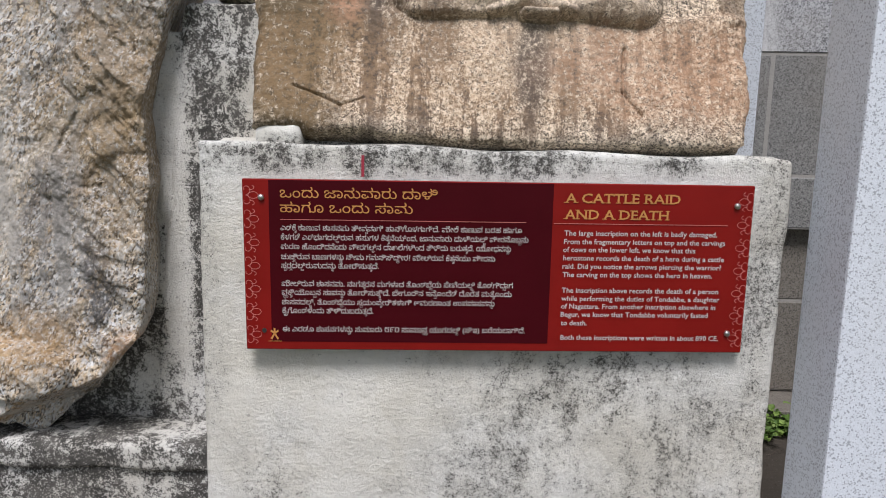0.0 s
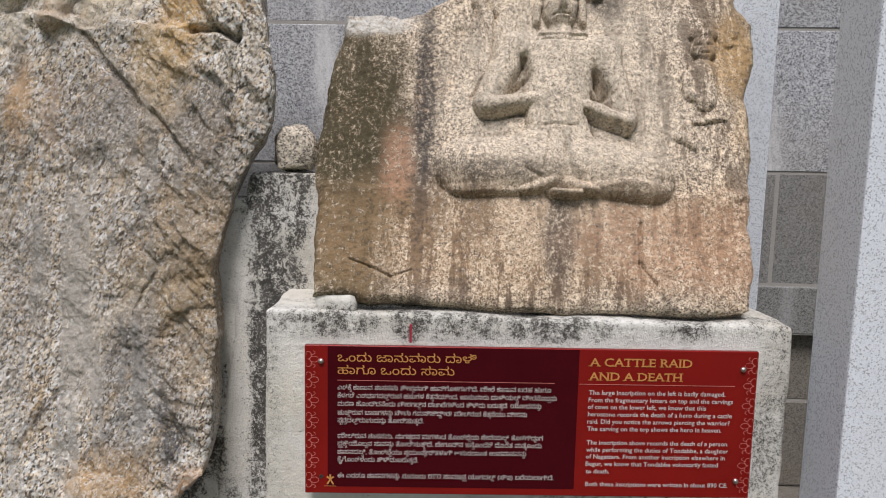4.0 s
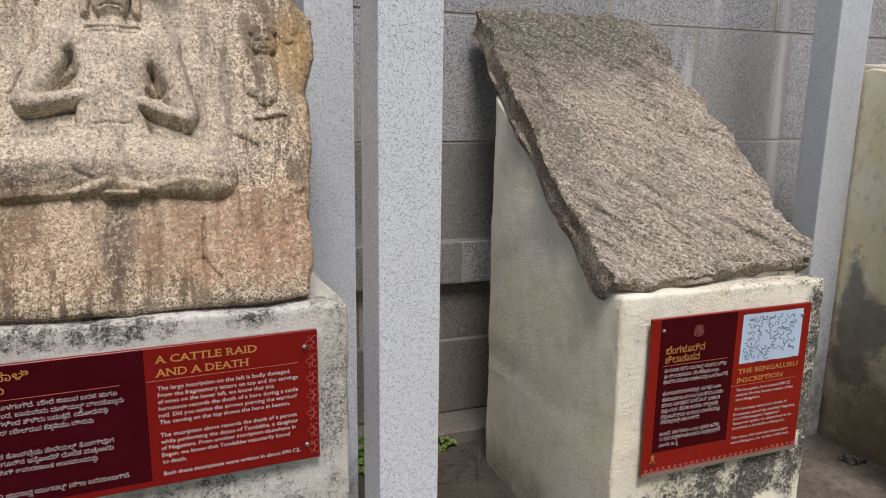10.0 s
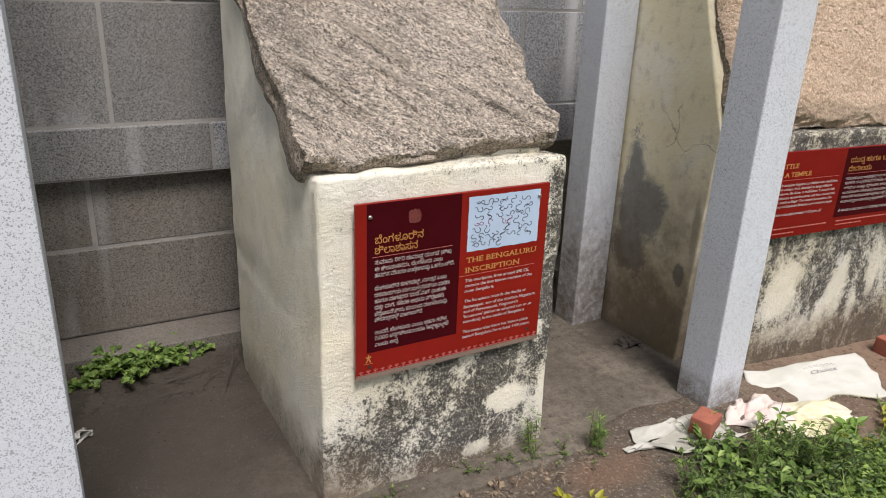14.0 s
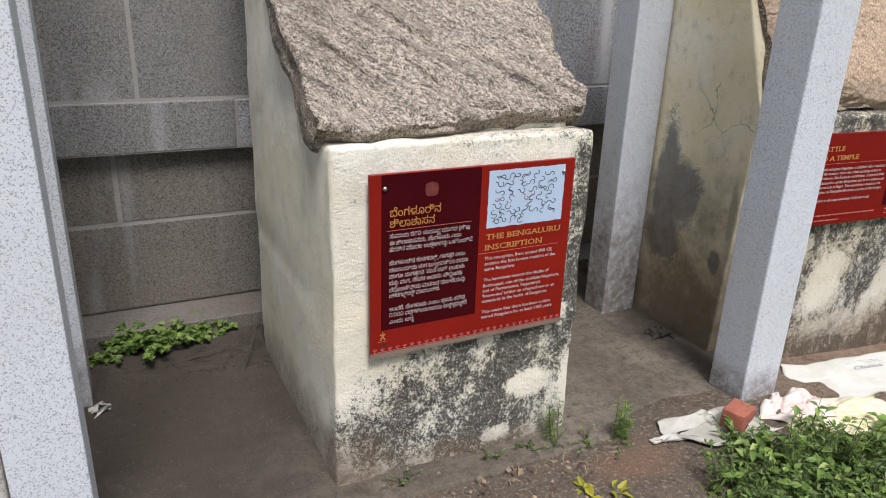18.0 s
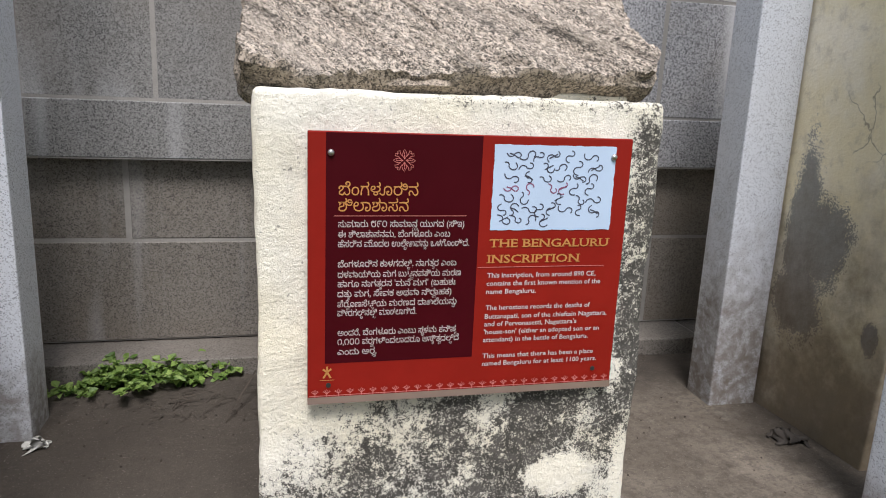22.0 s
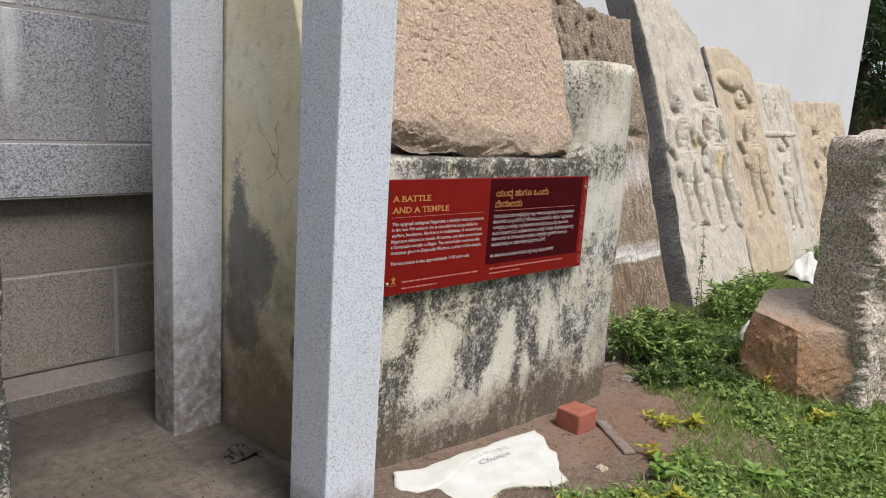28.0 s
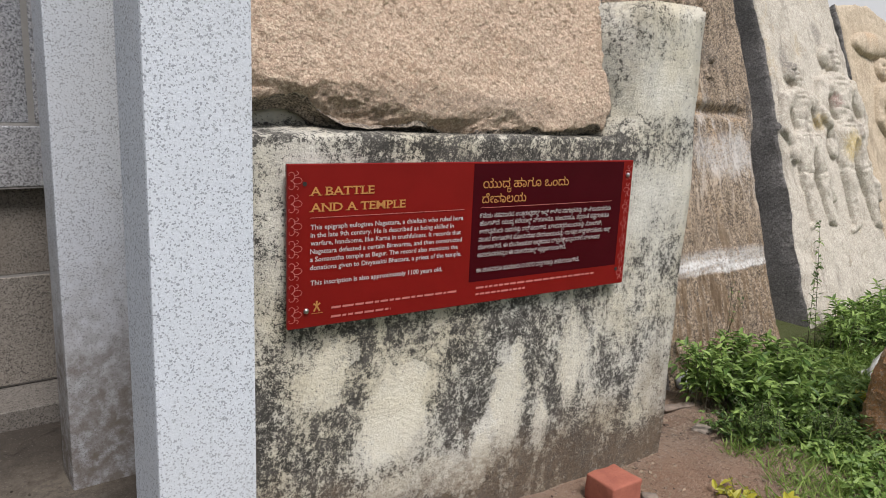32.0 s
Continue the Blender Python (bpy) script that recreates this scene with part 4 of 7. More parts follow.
# ---- pedestal one: the seated figure ----
def pedestal_one():
    root = tagged(new("pedestal"), "white plastered pedestal with black mould stains", "pedestal", "plastered pedestals")
    root.matrix_world = pose(-0.46, 1.578, 0, 0, 0, 2.6)
    bm = box(0, 1.42, 0, 0.62, -0.1, 1.2, 0.014, 3)
    for v in bm.verts:
        if v.co.z > 1.0:
            v.co.z += 0.024 - 0.026 * v.co.x / 1.42
        v.co.x -= 0.02 * (1 - v.co.x / 1.42) * max(0, 0.6 - v.co.z)
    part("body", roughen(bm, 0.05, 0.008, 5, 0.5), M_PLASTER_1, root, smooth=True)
    part("bedding", roughen(box(0.125, 0.24, 0.02, 0.3, 1.19, 1.262, 0.02, 2), 0.02, 0.012, 14), M_PLASTER_1, root, "lump of bedding mortar", smooth=True)
    part("bedding", roughen(box(0.2, 1.30, 0.075, 0.5, 1.17, 1.222, 0.012, 2), 0.04, 0.012, 9), M_PLASTER_1, root, smooth=True)
    part("back_wall", roughen(box(0.15, 1.25, 0.5, 0.95, -0.1, 1.55, 0.03, 2), 0.09, 0.012, 4), M_PLASTER_1, root, smooth=True)
    return root


pedestal_one()


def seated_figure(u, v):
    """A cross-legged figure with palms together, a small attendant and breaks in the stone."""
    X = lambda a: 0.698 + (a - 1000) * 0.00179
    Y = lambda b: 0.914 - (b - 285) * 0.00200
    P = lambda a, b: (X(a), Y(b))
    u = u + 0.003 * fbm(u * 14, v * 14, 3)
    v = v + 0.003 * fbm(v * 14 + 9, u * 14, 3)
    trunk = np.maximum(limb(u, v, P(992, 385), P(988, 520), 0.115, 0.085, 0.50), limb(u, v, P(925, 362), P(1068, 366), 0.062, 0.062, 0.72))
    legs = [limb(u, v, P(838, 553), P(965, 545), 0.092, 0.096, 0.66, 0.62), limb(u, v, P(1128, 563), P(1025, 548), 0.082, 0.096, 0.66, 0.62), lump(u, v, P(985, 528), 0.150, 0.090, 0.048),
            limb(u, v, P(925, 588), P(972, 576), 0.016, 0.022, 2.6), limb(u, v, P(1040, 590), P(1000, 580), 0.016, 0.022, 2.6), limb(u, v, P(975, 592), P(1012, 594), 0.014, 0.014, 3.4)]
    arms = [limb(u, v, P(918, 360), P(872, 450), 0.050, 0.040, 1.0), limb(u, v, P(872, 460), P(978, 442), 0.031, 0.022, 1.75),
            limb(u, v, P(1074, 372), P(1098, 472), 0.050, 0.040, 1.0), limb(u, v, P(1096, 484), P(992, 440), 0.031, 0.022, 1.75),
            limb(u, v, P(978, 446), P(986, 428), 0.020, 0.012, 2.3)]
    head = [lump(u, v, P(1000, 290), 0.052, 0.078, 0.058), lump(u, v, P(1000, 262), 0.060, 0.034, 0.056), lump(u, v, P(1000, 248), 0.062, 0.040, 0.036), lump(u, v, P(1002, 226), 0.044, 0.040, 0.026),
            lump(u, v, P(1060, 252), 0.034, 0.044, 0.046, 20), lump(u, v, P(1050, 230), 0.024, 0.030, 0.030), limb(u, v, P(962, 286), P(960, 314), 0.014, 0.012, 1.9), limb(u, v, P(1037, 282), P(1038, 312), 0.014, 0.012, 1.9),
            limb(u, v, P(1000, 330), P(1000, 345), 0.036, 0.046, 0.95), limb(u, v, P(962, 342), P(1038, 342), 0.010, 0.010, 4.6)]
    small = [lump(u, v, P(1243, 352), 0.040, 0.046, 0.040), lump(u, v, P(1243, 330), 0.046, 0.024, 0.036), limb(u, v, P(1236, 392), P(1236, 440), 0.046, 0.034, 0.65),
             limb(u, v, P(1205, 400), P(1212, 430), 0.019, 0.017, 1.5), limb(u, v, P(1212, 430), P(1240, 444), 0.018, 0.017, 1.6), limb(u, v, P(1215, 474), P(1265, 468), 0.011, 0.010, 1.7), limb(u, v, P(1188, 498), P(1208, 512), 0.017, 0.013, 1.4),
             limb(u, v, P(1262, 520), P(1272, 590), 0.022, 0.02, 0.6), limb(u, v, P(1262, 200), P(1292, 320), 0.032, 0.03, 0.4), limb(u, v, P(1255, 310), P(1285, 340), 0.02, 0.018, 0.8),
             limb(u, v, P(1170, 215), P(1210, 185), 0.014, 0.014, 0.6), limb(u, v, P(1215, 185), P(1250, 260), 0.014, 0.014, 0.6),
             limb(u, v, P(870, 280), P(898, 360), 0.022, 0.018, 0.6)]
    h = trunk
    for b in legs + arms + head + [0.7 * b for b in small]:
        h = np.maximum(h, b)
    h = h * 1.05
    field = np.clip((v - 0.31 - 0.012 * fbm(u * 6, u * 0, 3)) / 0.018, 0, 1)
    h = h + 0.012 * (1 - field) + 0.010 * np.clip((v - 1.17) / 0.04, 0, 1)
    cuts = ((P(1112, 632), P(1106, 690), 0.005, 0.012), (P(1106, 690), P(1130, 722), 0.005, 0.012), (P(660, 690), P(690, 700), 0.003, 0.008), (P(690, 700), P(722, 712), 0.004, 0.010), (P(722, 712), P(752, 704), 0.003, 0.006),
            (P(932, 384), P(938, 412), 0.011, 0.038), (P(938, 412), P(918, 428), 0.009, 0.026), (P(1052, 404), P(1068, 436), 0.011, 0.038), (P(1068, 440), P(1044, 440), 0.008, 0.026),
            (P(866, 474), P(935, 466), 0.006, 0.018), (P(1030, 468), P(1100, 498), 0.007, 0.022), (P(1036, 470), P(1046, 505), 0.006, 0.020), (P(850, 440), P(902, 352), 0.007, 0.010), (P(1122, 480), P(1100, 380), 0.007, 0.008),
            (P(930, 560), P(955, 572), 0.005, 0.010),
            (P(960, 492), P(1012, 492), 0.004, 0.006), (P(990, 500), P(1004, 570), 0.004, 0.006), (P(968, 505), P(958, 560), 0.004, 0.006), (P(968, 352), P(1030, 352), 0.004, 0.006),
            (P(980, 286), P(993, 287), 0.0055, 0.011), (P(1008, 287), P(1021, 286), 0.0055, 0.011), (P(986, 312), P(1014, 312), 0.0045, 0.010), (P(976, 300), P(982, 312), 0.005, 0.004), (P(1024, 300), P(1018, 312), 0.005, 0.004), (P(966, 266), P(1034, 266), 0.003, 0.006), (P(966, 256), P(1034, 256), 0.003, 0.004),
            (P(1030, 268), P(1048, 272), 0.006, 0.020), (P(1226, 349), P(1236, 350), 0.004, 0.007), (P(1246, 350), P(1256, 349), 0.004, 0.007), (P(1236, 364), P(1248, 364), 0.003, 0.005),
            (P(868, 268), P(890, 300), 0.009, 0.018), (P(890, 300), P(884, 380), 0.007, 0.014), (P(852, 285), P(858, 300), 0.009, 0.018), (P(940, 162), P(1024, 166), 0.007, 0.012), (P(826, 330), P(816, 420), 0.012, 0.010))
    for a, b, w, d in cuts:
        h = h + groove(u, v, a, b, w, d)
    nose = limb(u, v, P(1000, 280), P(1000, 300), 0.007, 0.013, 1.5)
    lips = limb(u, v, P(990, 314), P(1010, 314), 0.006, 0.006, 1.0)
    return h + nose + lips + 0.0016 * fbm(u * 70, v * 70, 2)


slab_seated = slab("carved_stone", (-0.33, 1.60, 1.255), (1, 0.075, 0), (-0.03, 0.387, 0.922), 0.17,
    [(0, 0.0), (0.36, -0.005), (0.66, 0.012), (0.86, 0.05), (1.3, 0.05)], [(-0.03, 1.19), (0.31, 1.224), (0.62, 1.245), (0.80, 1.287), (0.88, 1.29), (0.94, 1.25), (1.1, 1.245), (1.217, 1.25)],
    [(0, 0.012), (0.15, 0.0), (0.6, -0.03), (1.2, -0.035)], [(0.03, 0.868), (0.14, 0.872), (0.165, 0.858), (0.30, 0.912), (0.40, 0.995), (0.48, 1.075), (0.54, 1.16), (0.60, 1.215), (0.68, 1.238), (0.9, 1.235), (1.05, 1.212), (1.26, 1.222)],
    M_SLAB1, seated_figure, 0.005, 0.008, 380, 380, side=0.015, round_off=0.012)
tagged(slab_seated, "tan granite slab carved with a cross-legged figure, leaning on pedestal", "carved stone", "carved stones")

# ---- the great boulder-like stone and its plaster setting ----
stub = tagged(new("plaster_pier"), "blackened white plaster pier beside the great carved stone", "pier")


def leaning(x_low, x_high, x1, y0, y1, z0, z1, bevel):
    """An upright block whose one edge leans from x_low at the foot to x_high at the top."""
    bm = box(0, 1, y0, y1, z0, z1)
    for v in bm.verts:
        f = (v.co.z - z0) / (z1 - z0)
        v.co.x = x1 if v.co.x > 0.5 else x_low + (x_high - x_low) * f
    bmesh.ops.bevel(bm, geom=bm.edges[:], offset=bevel, segments=3, affect='EDGES', profile=0.6)
    return bm


part("pier", roughen(leaning(-0.735, -0.588, -0.2, 1.865, 2.3, 0.38, 1.582, 0.02), 0.045, 0.010, 6, 0.5), M_PLASTER_STUB, stub, smooth=True)
part("strip", roughen(leaning(-0.87, -0.655, -0.56, 1.873, 2.2, 0.38, 1.50, 0.012), 0.035, 0.016, 9, 0.5), M_PLASTER_STUB, stub, "ragged strip of bedding plaster", smooth=True)
part("bedding", roughen(box(-1.7, -0.5, 1.88, 2.3, 0.36, 0.70, 0.03, 3), 0.04, 0.02, 8), M_PLASTER_STUB, stub, smooth=True)
plinth = new("plinth")
part("body", roughen(box(-2.5, -0.46, 1.70, 2.5, -0.1, 0.36, 0.02, 3), 0.08, 0.014, 4), M_PLASTER_STUB, plinth, smooth=True)
part("ledge", roughen(box(-2.52, -0.455, 1.685, 2.5, 0.33, 0.408, 0.022, 3), 0.06, 0.016, 5), M_PLASTER_STUB, plinth, smooth=True)
tagged(plinth, "blackened cement plinth under the great carved stone", "plinth")


def archer_relief(u, v):
    """A striding figure among arrows, above a rough ledge; cleft diagonal beds below."""
    X = lambda a: 0.955 + (a - 60) * 0.0018
    Z = lambda b: (2.212 - (b - 194) * 0.00177 - 0.36) / 0.97
    P = lambda a, b: (X(a), Z(b))
    u = u + 0.006 * fbm(u * 11, v * 11, 3)
    v = v + 0.006 * fbm(v * 11 + 5, u * 11, 3)
    shapes = [lump(u, v, P(155, 20), 0.125, 0.13, 0.055), lump(u, v, P(145, 85), 0.085, 0.10, 0.055), lump(u, v, P(118, 150), 0.105, 0.085, 0.060),
              limb(u, v, P(110, 30), P(25, 46), 0.046, 0.036, 1.2), limb(u, v, P(212, 34), P(262, 84), 0.046, 0.038, 1.2), limb(u, v, P(262, 84), P(325, 84), 0.038, 0.026, 1.2),
              limb(u, v, P(92, 165), P(110, 240), 0.072, 0.055, 0.9), limb(u, v, P(150, 175), P(200, 245), 0.072, 0.055, 0.9),
              limb(u, v, P(105, 245), P(48, 325), 0.048, 0.034, 0.9), limb(u, v, P(172, 248), P(168, 335), 0.048, 0.038, 1.0), limb(u, v, P(168, 332), P(205, 335), 0.026, 0.02, 0.9),
              limb(u, v, P(0, 118), P(78, 104), 0.022, 0.012, 1.0), limb(u, v, P(0, 132), P(60, 146), 0.016, 0.012, 1.0), limb(u, v, P(110, 132), P(140, 146), 0.022, 0.02, 1.9)]
    h = shapes[0]
    for b in shapes[1:]:
        h = np.maximum(h, b)
    h = h * 1.35
    edge = Z(335) + 0.02 * fbm(u * 5, v * 0, 3)
    step = np.clip((v - edge) / 0.02, 0, 1) * np.clip((X(420) - u) / 0.15, 0, 1)
    h = h - 0.045 * step
    beds = fbm((u * 0.74 + v * 0.67) * 20, (v * 0.74 - u * 0.67) * 2.6, 5, 0.68)
    cleft = np.floor(((u * 0.74 + v * 0.67) + 0.12 * fbm(u * 3, v * 3, 4)) * 9) % 3
    h = h + (0.009 * beds + 0.005 * cleft) * np.clip((u - X(240)) / 0.25, 0.3, 1)
    for y0, y1, dx in ((118, 134, 70), (110, 125, 60), (176, 174, 70), (238, 236, 90), (60, 110, 60), (190, 215, 80)):
        h = h + groove(u, v, P(180 - dx * 0.3, y0), P(180 + dx * 0.9, y1), 0.006, 0.022)
    for a, b, w, d in (((395, 345), (430, 340), 0.010, 0.05), ((430, 340), (472, 360), 0.010, 0.05), ((218, 352), (310, 465), 0.012, 0.03), ((385, 77), (430, 170), 0.014, 0.03),
                       ((300, 255), (350, 320), 0.012, 0.025), ((355, 120), (420, 345), 0.014, 0.02), ((205, 20), (245, 78), 0.010, 0.03), ((475, 345), (462, 470), 0.010, 0.02),
                       ((245, 230), (300, 290), 0.012, 0.025), ((270, 160), (300, 240), 0.010, 0.02), ((320, 140), (345, 190), 0.010, 0.025), ((60, 330), (110, 245), 0.012, 0.02), ((430, 80), (470, 30), 0.012, 0.02),
                       ((130, 345), (110, 430), 0.02, 0.02), ((340, 480), (400, 560), 0.012, 0.02), ((430, 420), (470, 520), 0.012, 0.02)):
        h = h + groove(u, v, P(*a), P(*b), w, d)
    lip = np.interp(u, [1.1, 1.22, 1.37, 1.54, 1.7], [0.09, 0.12, 0.18, 0.235, 0.30])
    under = np.clip((lip + 0.02 * fbm(u * 9, v * 5, 3) - v) / 0.03, 0, 1)
    h = h + lump(u, v, (1.31, 0.25), 0.13, 0.085, 0.05) - 0.10 * under * np.clip((u - 1.15) / 0.1, 0, 1)
    for c, r in (((1.5, 1.02), 0.10), ((1.42, 0.93), 0.13), ((1.56, 0.86), 0.09), ((1.45, 0.80), 0.12)):
        h = h + 0.35 * lump(u + 0.03 * fbm(u * 14, v * 14, 3), v + 0.03 * fbm(v * 14, u * 14 + 7, 3), c, r, r * 0.55, 0.03, 25)
    return h + 0.006 * fbm(u * 9, v * 9, 7, 0.68) + 0.006 * fbm(u * 4, v * 4, 3)


great = slab("carved_stone", (-2.3, 1.66, 0.36), (1, 0.0, 0), (0, 0.10, 0.995), 0.45,
    [(0, 0.1), (2.7, 0.0)], [(0.05, 1.56), (0.2, 1.60), (0.5, 1.63), (0.80, 1.64), (0.93, 1.635), (1.05, 1.65), (1.2, 1.71), (1.30, 1.76), (1.38, 1.795), (1.53, 1.80), (1.60, 1.785), (1.66, 1.765), (1.86, 1.76), (2.2, 1.75), (2.7, 1.73)],
    [(0, 0.08), (1.0, 0.05), (1.39, 0.075), (1.467, 0.04), (1.57, 0.14), (1.67, 0.2), (1.735, 0.27), (1.795, 0.33)], [(0, 2.5), (0.8, 2.7), (1.8, 2.6)],
    M_BOULDER, archer_relief, 0.008, 0.010, 480, 560, side=0.012, round_off=0.012, taper=0.14)
tagged(great, "huge weathered grey-brown stone with a damaged carving of a fighter", "carved stone", "carved stones")


def pebble(name, centre, size, mat, label, category, seed=0, turn=0.0, levels=3, jag=0.35):
    bm = bmesh.new()
    bmesh.ops.create_icosphere(bm, subdivisions=levels, radius=1.0)
    off = Vector((seed * 3.7, seed * 1.3, seed * 2.1))
    for v in bm.verts:
        n = v.co.normalized()
        q = Vector(math.copysign(abs(c) ** 0.55, c) for c in n)
        k = 1 + jag * noise.noise(n * 1.4 + off) + jag * 0.4 * noise.noise(n * 4 + off)
        v.co = Vector((q.x * size[0], q.y * size[1], q.z * size[2])) * k * 0.5
    low = min(v.co.z for v in bm.verts)
    bmesh.ops.translate(bm, vec=(0, 0, -low), verts=bm.verts)
    ob = part(name, bm, mat, smooth=True)
    ob.matrix_world = pose(*centre, 0, 0, turn)
    return tagged(ob, label, category)


pebble("stone", (-0.462, 1.93, 1.572), (0.125, 0.11, 0.135), M_UPRIGHT, "small rough grey stone lying on the plaster pier", "stone", 2, 20, 3, 0.25)


# ---- pedestal two: the sloping slab ----
def pedestal_two():
    root = tagged(new("pedestal"), "cream plastered wedge pedestal, mould-blackened at the foot", "pedestal", "plastered pedestals")
    profile = [(1.560, -0.1), (1.560, 1.160), (1.72, 1.152), (2.66, 1.842), (2.66, -0.1)]
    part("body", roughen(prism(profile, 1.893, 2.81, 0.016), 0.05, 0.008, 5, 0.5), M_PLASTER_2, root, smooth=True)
    part("bedding", roughen(box(1.95, 2.77, 1.67, 1.80, 1.13, 1.172, 0.01, 2), 0.03, 0.008, 12), M_PLASTER_2, root, "rough mortar bedding under the slab", smooth=True)
    return root


pedestal_two()


def split_face(u, v):
    """Cleft beds running slantwise, stepped where layers have come away."""
    across, along = u * 0.72 + v * 0.69, v * 0.72 - u * 0.69
    beds = fbm(across * 13, along * 1.7, 5, 0.6)
    ridges = 1 - np.abs(fbm(across * 30, along * 3.0 + 4, 4, 0.6))
    stair = (across + 0.10 * fbm(u * 2, v * 2, 3) + 0.015 * fbm(u * 14, v * 14, 4)) * 8
    steps = np.clip((stair % 1.0) / 0.93, 0, 1) - np.clip((stair % 1.0 - 0.93) / 0.07, 0, 1)
    h = 0.014 * beds + 0.010 * ridges + 0.012 * steps + 0.0035 * fbm(u * 60, v * 60, 3, 0.6)
    for a, b in (((0.35, 0.25), (0.52, 0.06)), ((0.52, 0.06), (0.62, 0.03)), ((0.25, 0.6), (0.5, 0.3)), ((0.6, 0.75), (0.66, 0.6)), ((0.1, 0.35), (0.3, 0.1))):
        h = h + groove(u, v, a, b, 0.008, 0.022)
    return h


slab_gneiss = slab("inscribed_stone", (1.875, 1.60, 1.21), (1, 0.03, 0), (0, 0.796, 0.605), 0.115,
    [(0, -0.004), (0.5, -0.008), (1.0, 0.020), (1.72, 0.05)], [(0, 0.957), (0.3, 0.97), (0.74, 1.0), (1.2, 1.01), (1.7, 1.04)],
    [(0, 0.0), (0.15, -0.03), (0.45, -0.012), (0.7, 0.006), (0.96, 0.012)], [(0, 1.70), (0.2, 1.725), (0.8, 1.715), (1.05, 1.69)],
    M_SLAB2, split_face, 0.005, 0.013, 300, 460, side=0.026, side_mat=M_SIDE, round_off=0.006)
tagged(slab_gneiss, "grey banded gneiss slab sloping down over its pedestal", "inscribed stone", "carved stones")


# ---- pedestal three ----
def slant(bm):
    """The third pedestal stands a little askew to the wall."""
    for v in bm.verts:
        v.co.y -= 0.08 * (v.co.x - 5.15)
    return bm


def pedestal_three():
    root = tagged(new("pedestal"), "mouldy plastered pedestal with a raised shoulder at one end", "pedestal", "plastered pedestals")
    profile = [(1.575, -0.15), (1.575, 1.130), (1.74, 1.142), (2.06, 2.00), (2.3, 2.03), (2.5, 1.95), (2.5, -0.15)]
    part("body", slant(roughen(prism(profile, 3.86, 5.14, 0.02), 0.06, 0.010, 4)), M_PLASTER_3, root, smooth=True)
    part("end_wall", roughen(prism([(1.80, -0.1), (1.745, 1.14), (2.02, 1.95), (2.3, 2.0), (2.5, 1.9), (2.5, -0.1)], 3.80, 3.90, 0.01), 0.06, 0.008, 4), M_OCHRE, root, "yellowed cement end face with a grey scar and cracks", smooth=True)
    bm = bmesh.new()
    lower = [(5.10, 1.583), (5.235, 1.571), (5.50, 1.571), (5.50, 2.85), (5.10, 2.85), (5.10, 1.84)]
    upper = [(5.20, 1.61), (5.222, 1.571), (5.482, 1.571), (5.482, 2.85), (5.09, 2.85), (5.105, 1.80)]
    rings = []
    for z, ring in ((-0.15, lower), (1.08, lower), (1.15, [(x * 0.4 + a * 0.6, y * 0.4 + b * 0.6) for (x, y), (a, b) in zip(lower, upper)]), (1.20, upper), (1.57, upper)):
        rings.append([bm.verts.new((x, y, z)) for x, y in ring])
    bm.faces.new(rings[0])
    bm.faces.new(rings[-1])
    for a, b in zip(rings, rings[1:]):
        for i in range(6):
            bm.faces.new((a[i], a[(i + 1) % 6], b[(i + 1) % 6], b[i]))
    bmesh.ops.recalc_face_normals(bm, faces=bm.faces)
    sharp = [e for e in bm.edges if e.calc_face_angle(0) > 0.5]
    bmesh.ops.bevel(bm, geom=sharp, offset=0.014, segments=2, affect='EDGES')
    part("shoulder", slant(roughen(bm, 0.06, 0.009, 4)), M_PLASTER_3, root, "raised plaster shoulder", smooth=True)
    return root


pedestal_three()


def pecked(u, v):
    """Shallow worn letters all over, and a broken hollow foot."""
    h = 0.003 * fbm(u * 30, v * 30, 4, 0.7) + 0.006 * fbm(u * 6, v * 6, 4)
    worm = fbm(u * 24 + 3, v * 24, 2, 0.4)
    h = h - 0.0045 * np.exp(-(worm / 0.16) ** 2) * np.clip((v - 0.26) / 0.08, 0, 1)
    lip = np.interp(u, [0, 0.12, 0.25, 0.4, 0.55, 0.7, 0.85, 1.0], [0.15, 0.14, 0.11, 0.13, 0.08, 0.05, 0.03, 0.0])
    under = np.clip((lip + 0.03 * fbm(u * 6, v * 3, 4) - v) / 0.03, 0, 1)
    deep = np.clip((lip * 0.5 + 0.025 * fbm(u * 4 + 4, v * 4, 3) - v) / 0.04, 0, 1)
    h = h - 0.022 * under - 0.03 * deep + 0.010 * under * fbm(u * 12, v * 24, 5, 0.65)
    return h + groove(u, v, (0.57, 0.85), (0.58, 0.85), 0.012, 0.02)


slab_pink = slab("inscribed_stone", (3.80, 1.70, 1.155), (1, -0.08, 0), (0.03, 0.353, 0.936), 0.13,
    [(0, 0.03), (1.1, 0.02)], [(0, 1.29), (0.10, 1.315), (0.25, 1.33), (0.45, 1.35), (0.9, 1.37), (1.15, 1.30)],
    [(0, 0.09), (0.25, 0.075), (0.4, 0.02), (0.6, 0.01), (0.75, -0.01), (1.3, 0.0)], [(0, 1.0), (0.5, 1.15), (1.35, 1.08)],
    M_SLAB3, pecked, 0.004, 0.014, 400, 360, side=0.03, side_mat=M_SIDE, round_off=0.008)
tagged(slab_pink, "pinkish tan granite slab with a pecked face leaning on its pedestal", "inscribed stone", "carved stones")


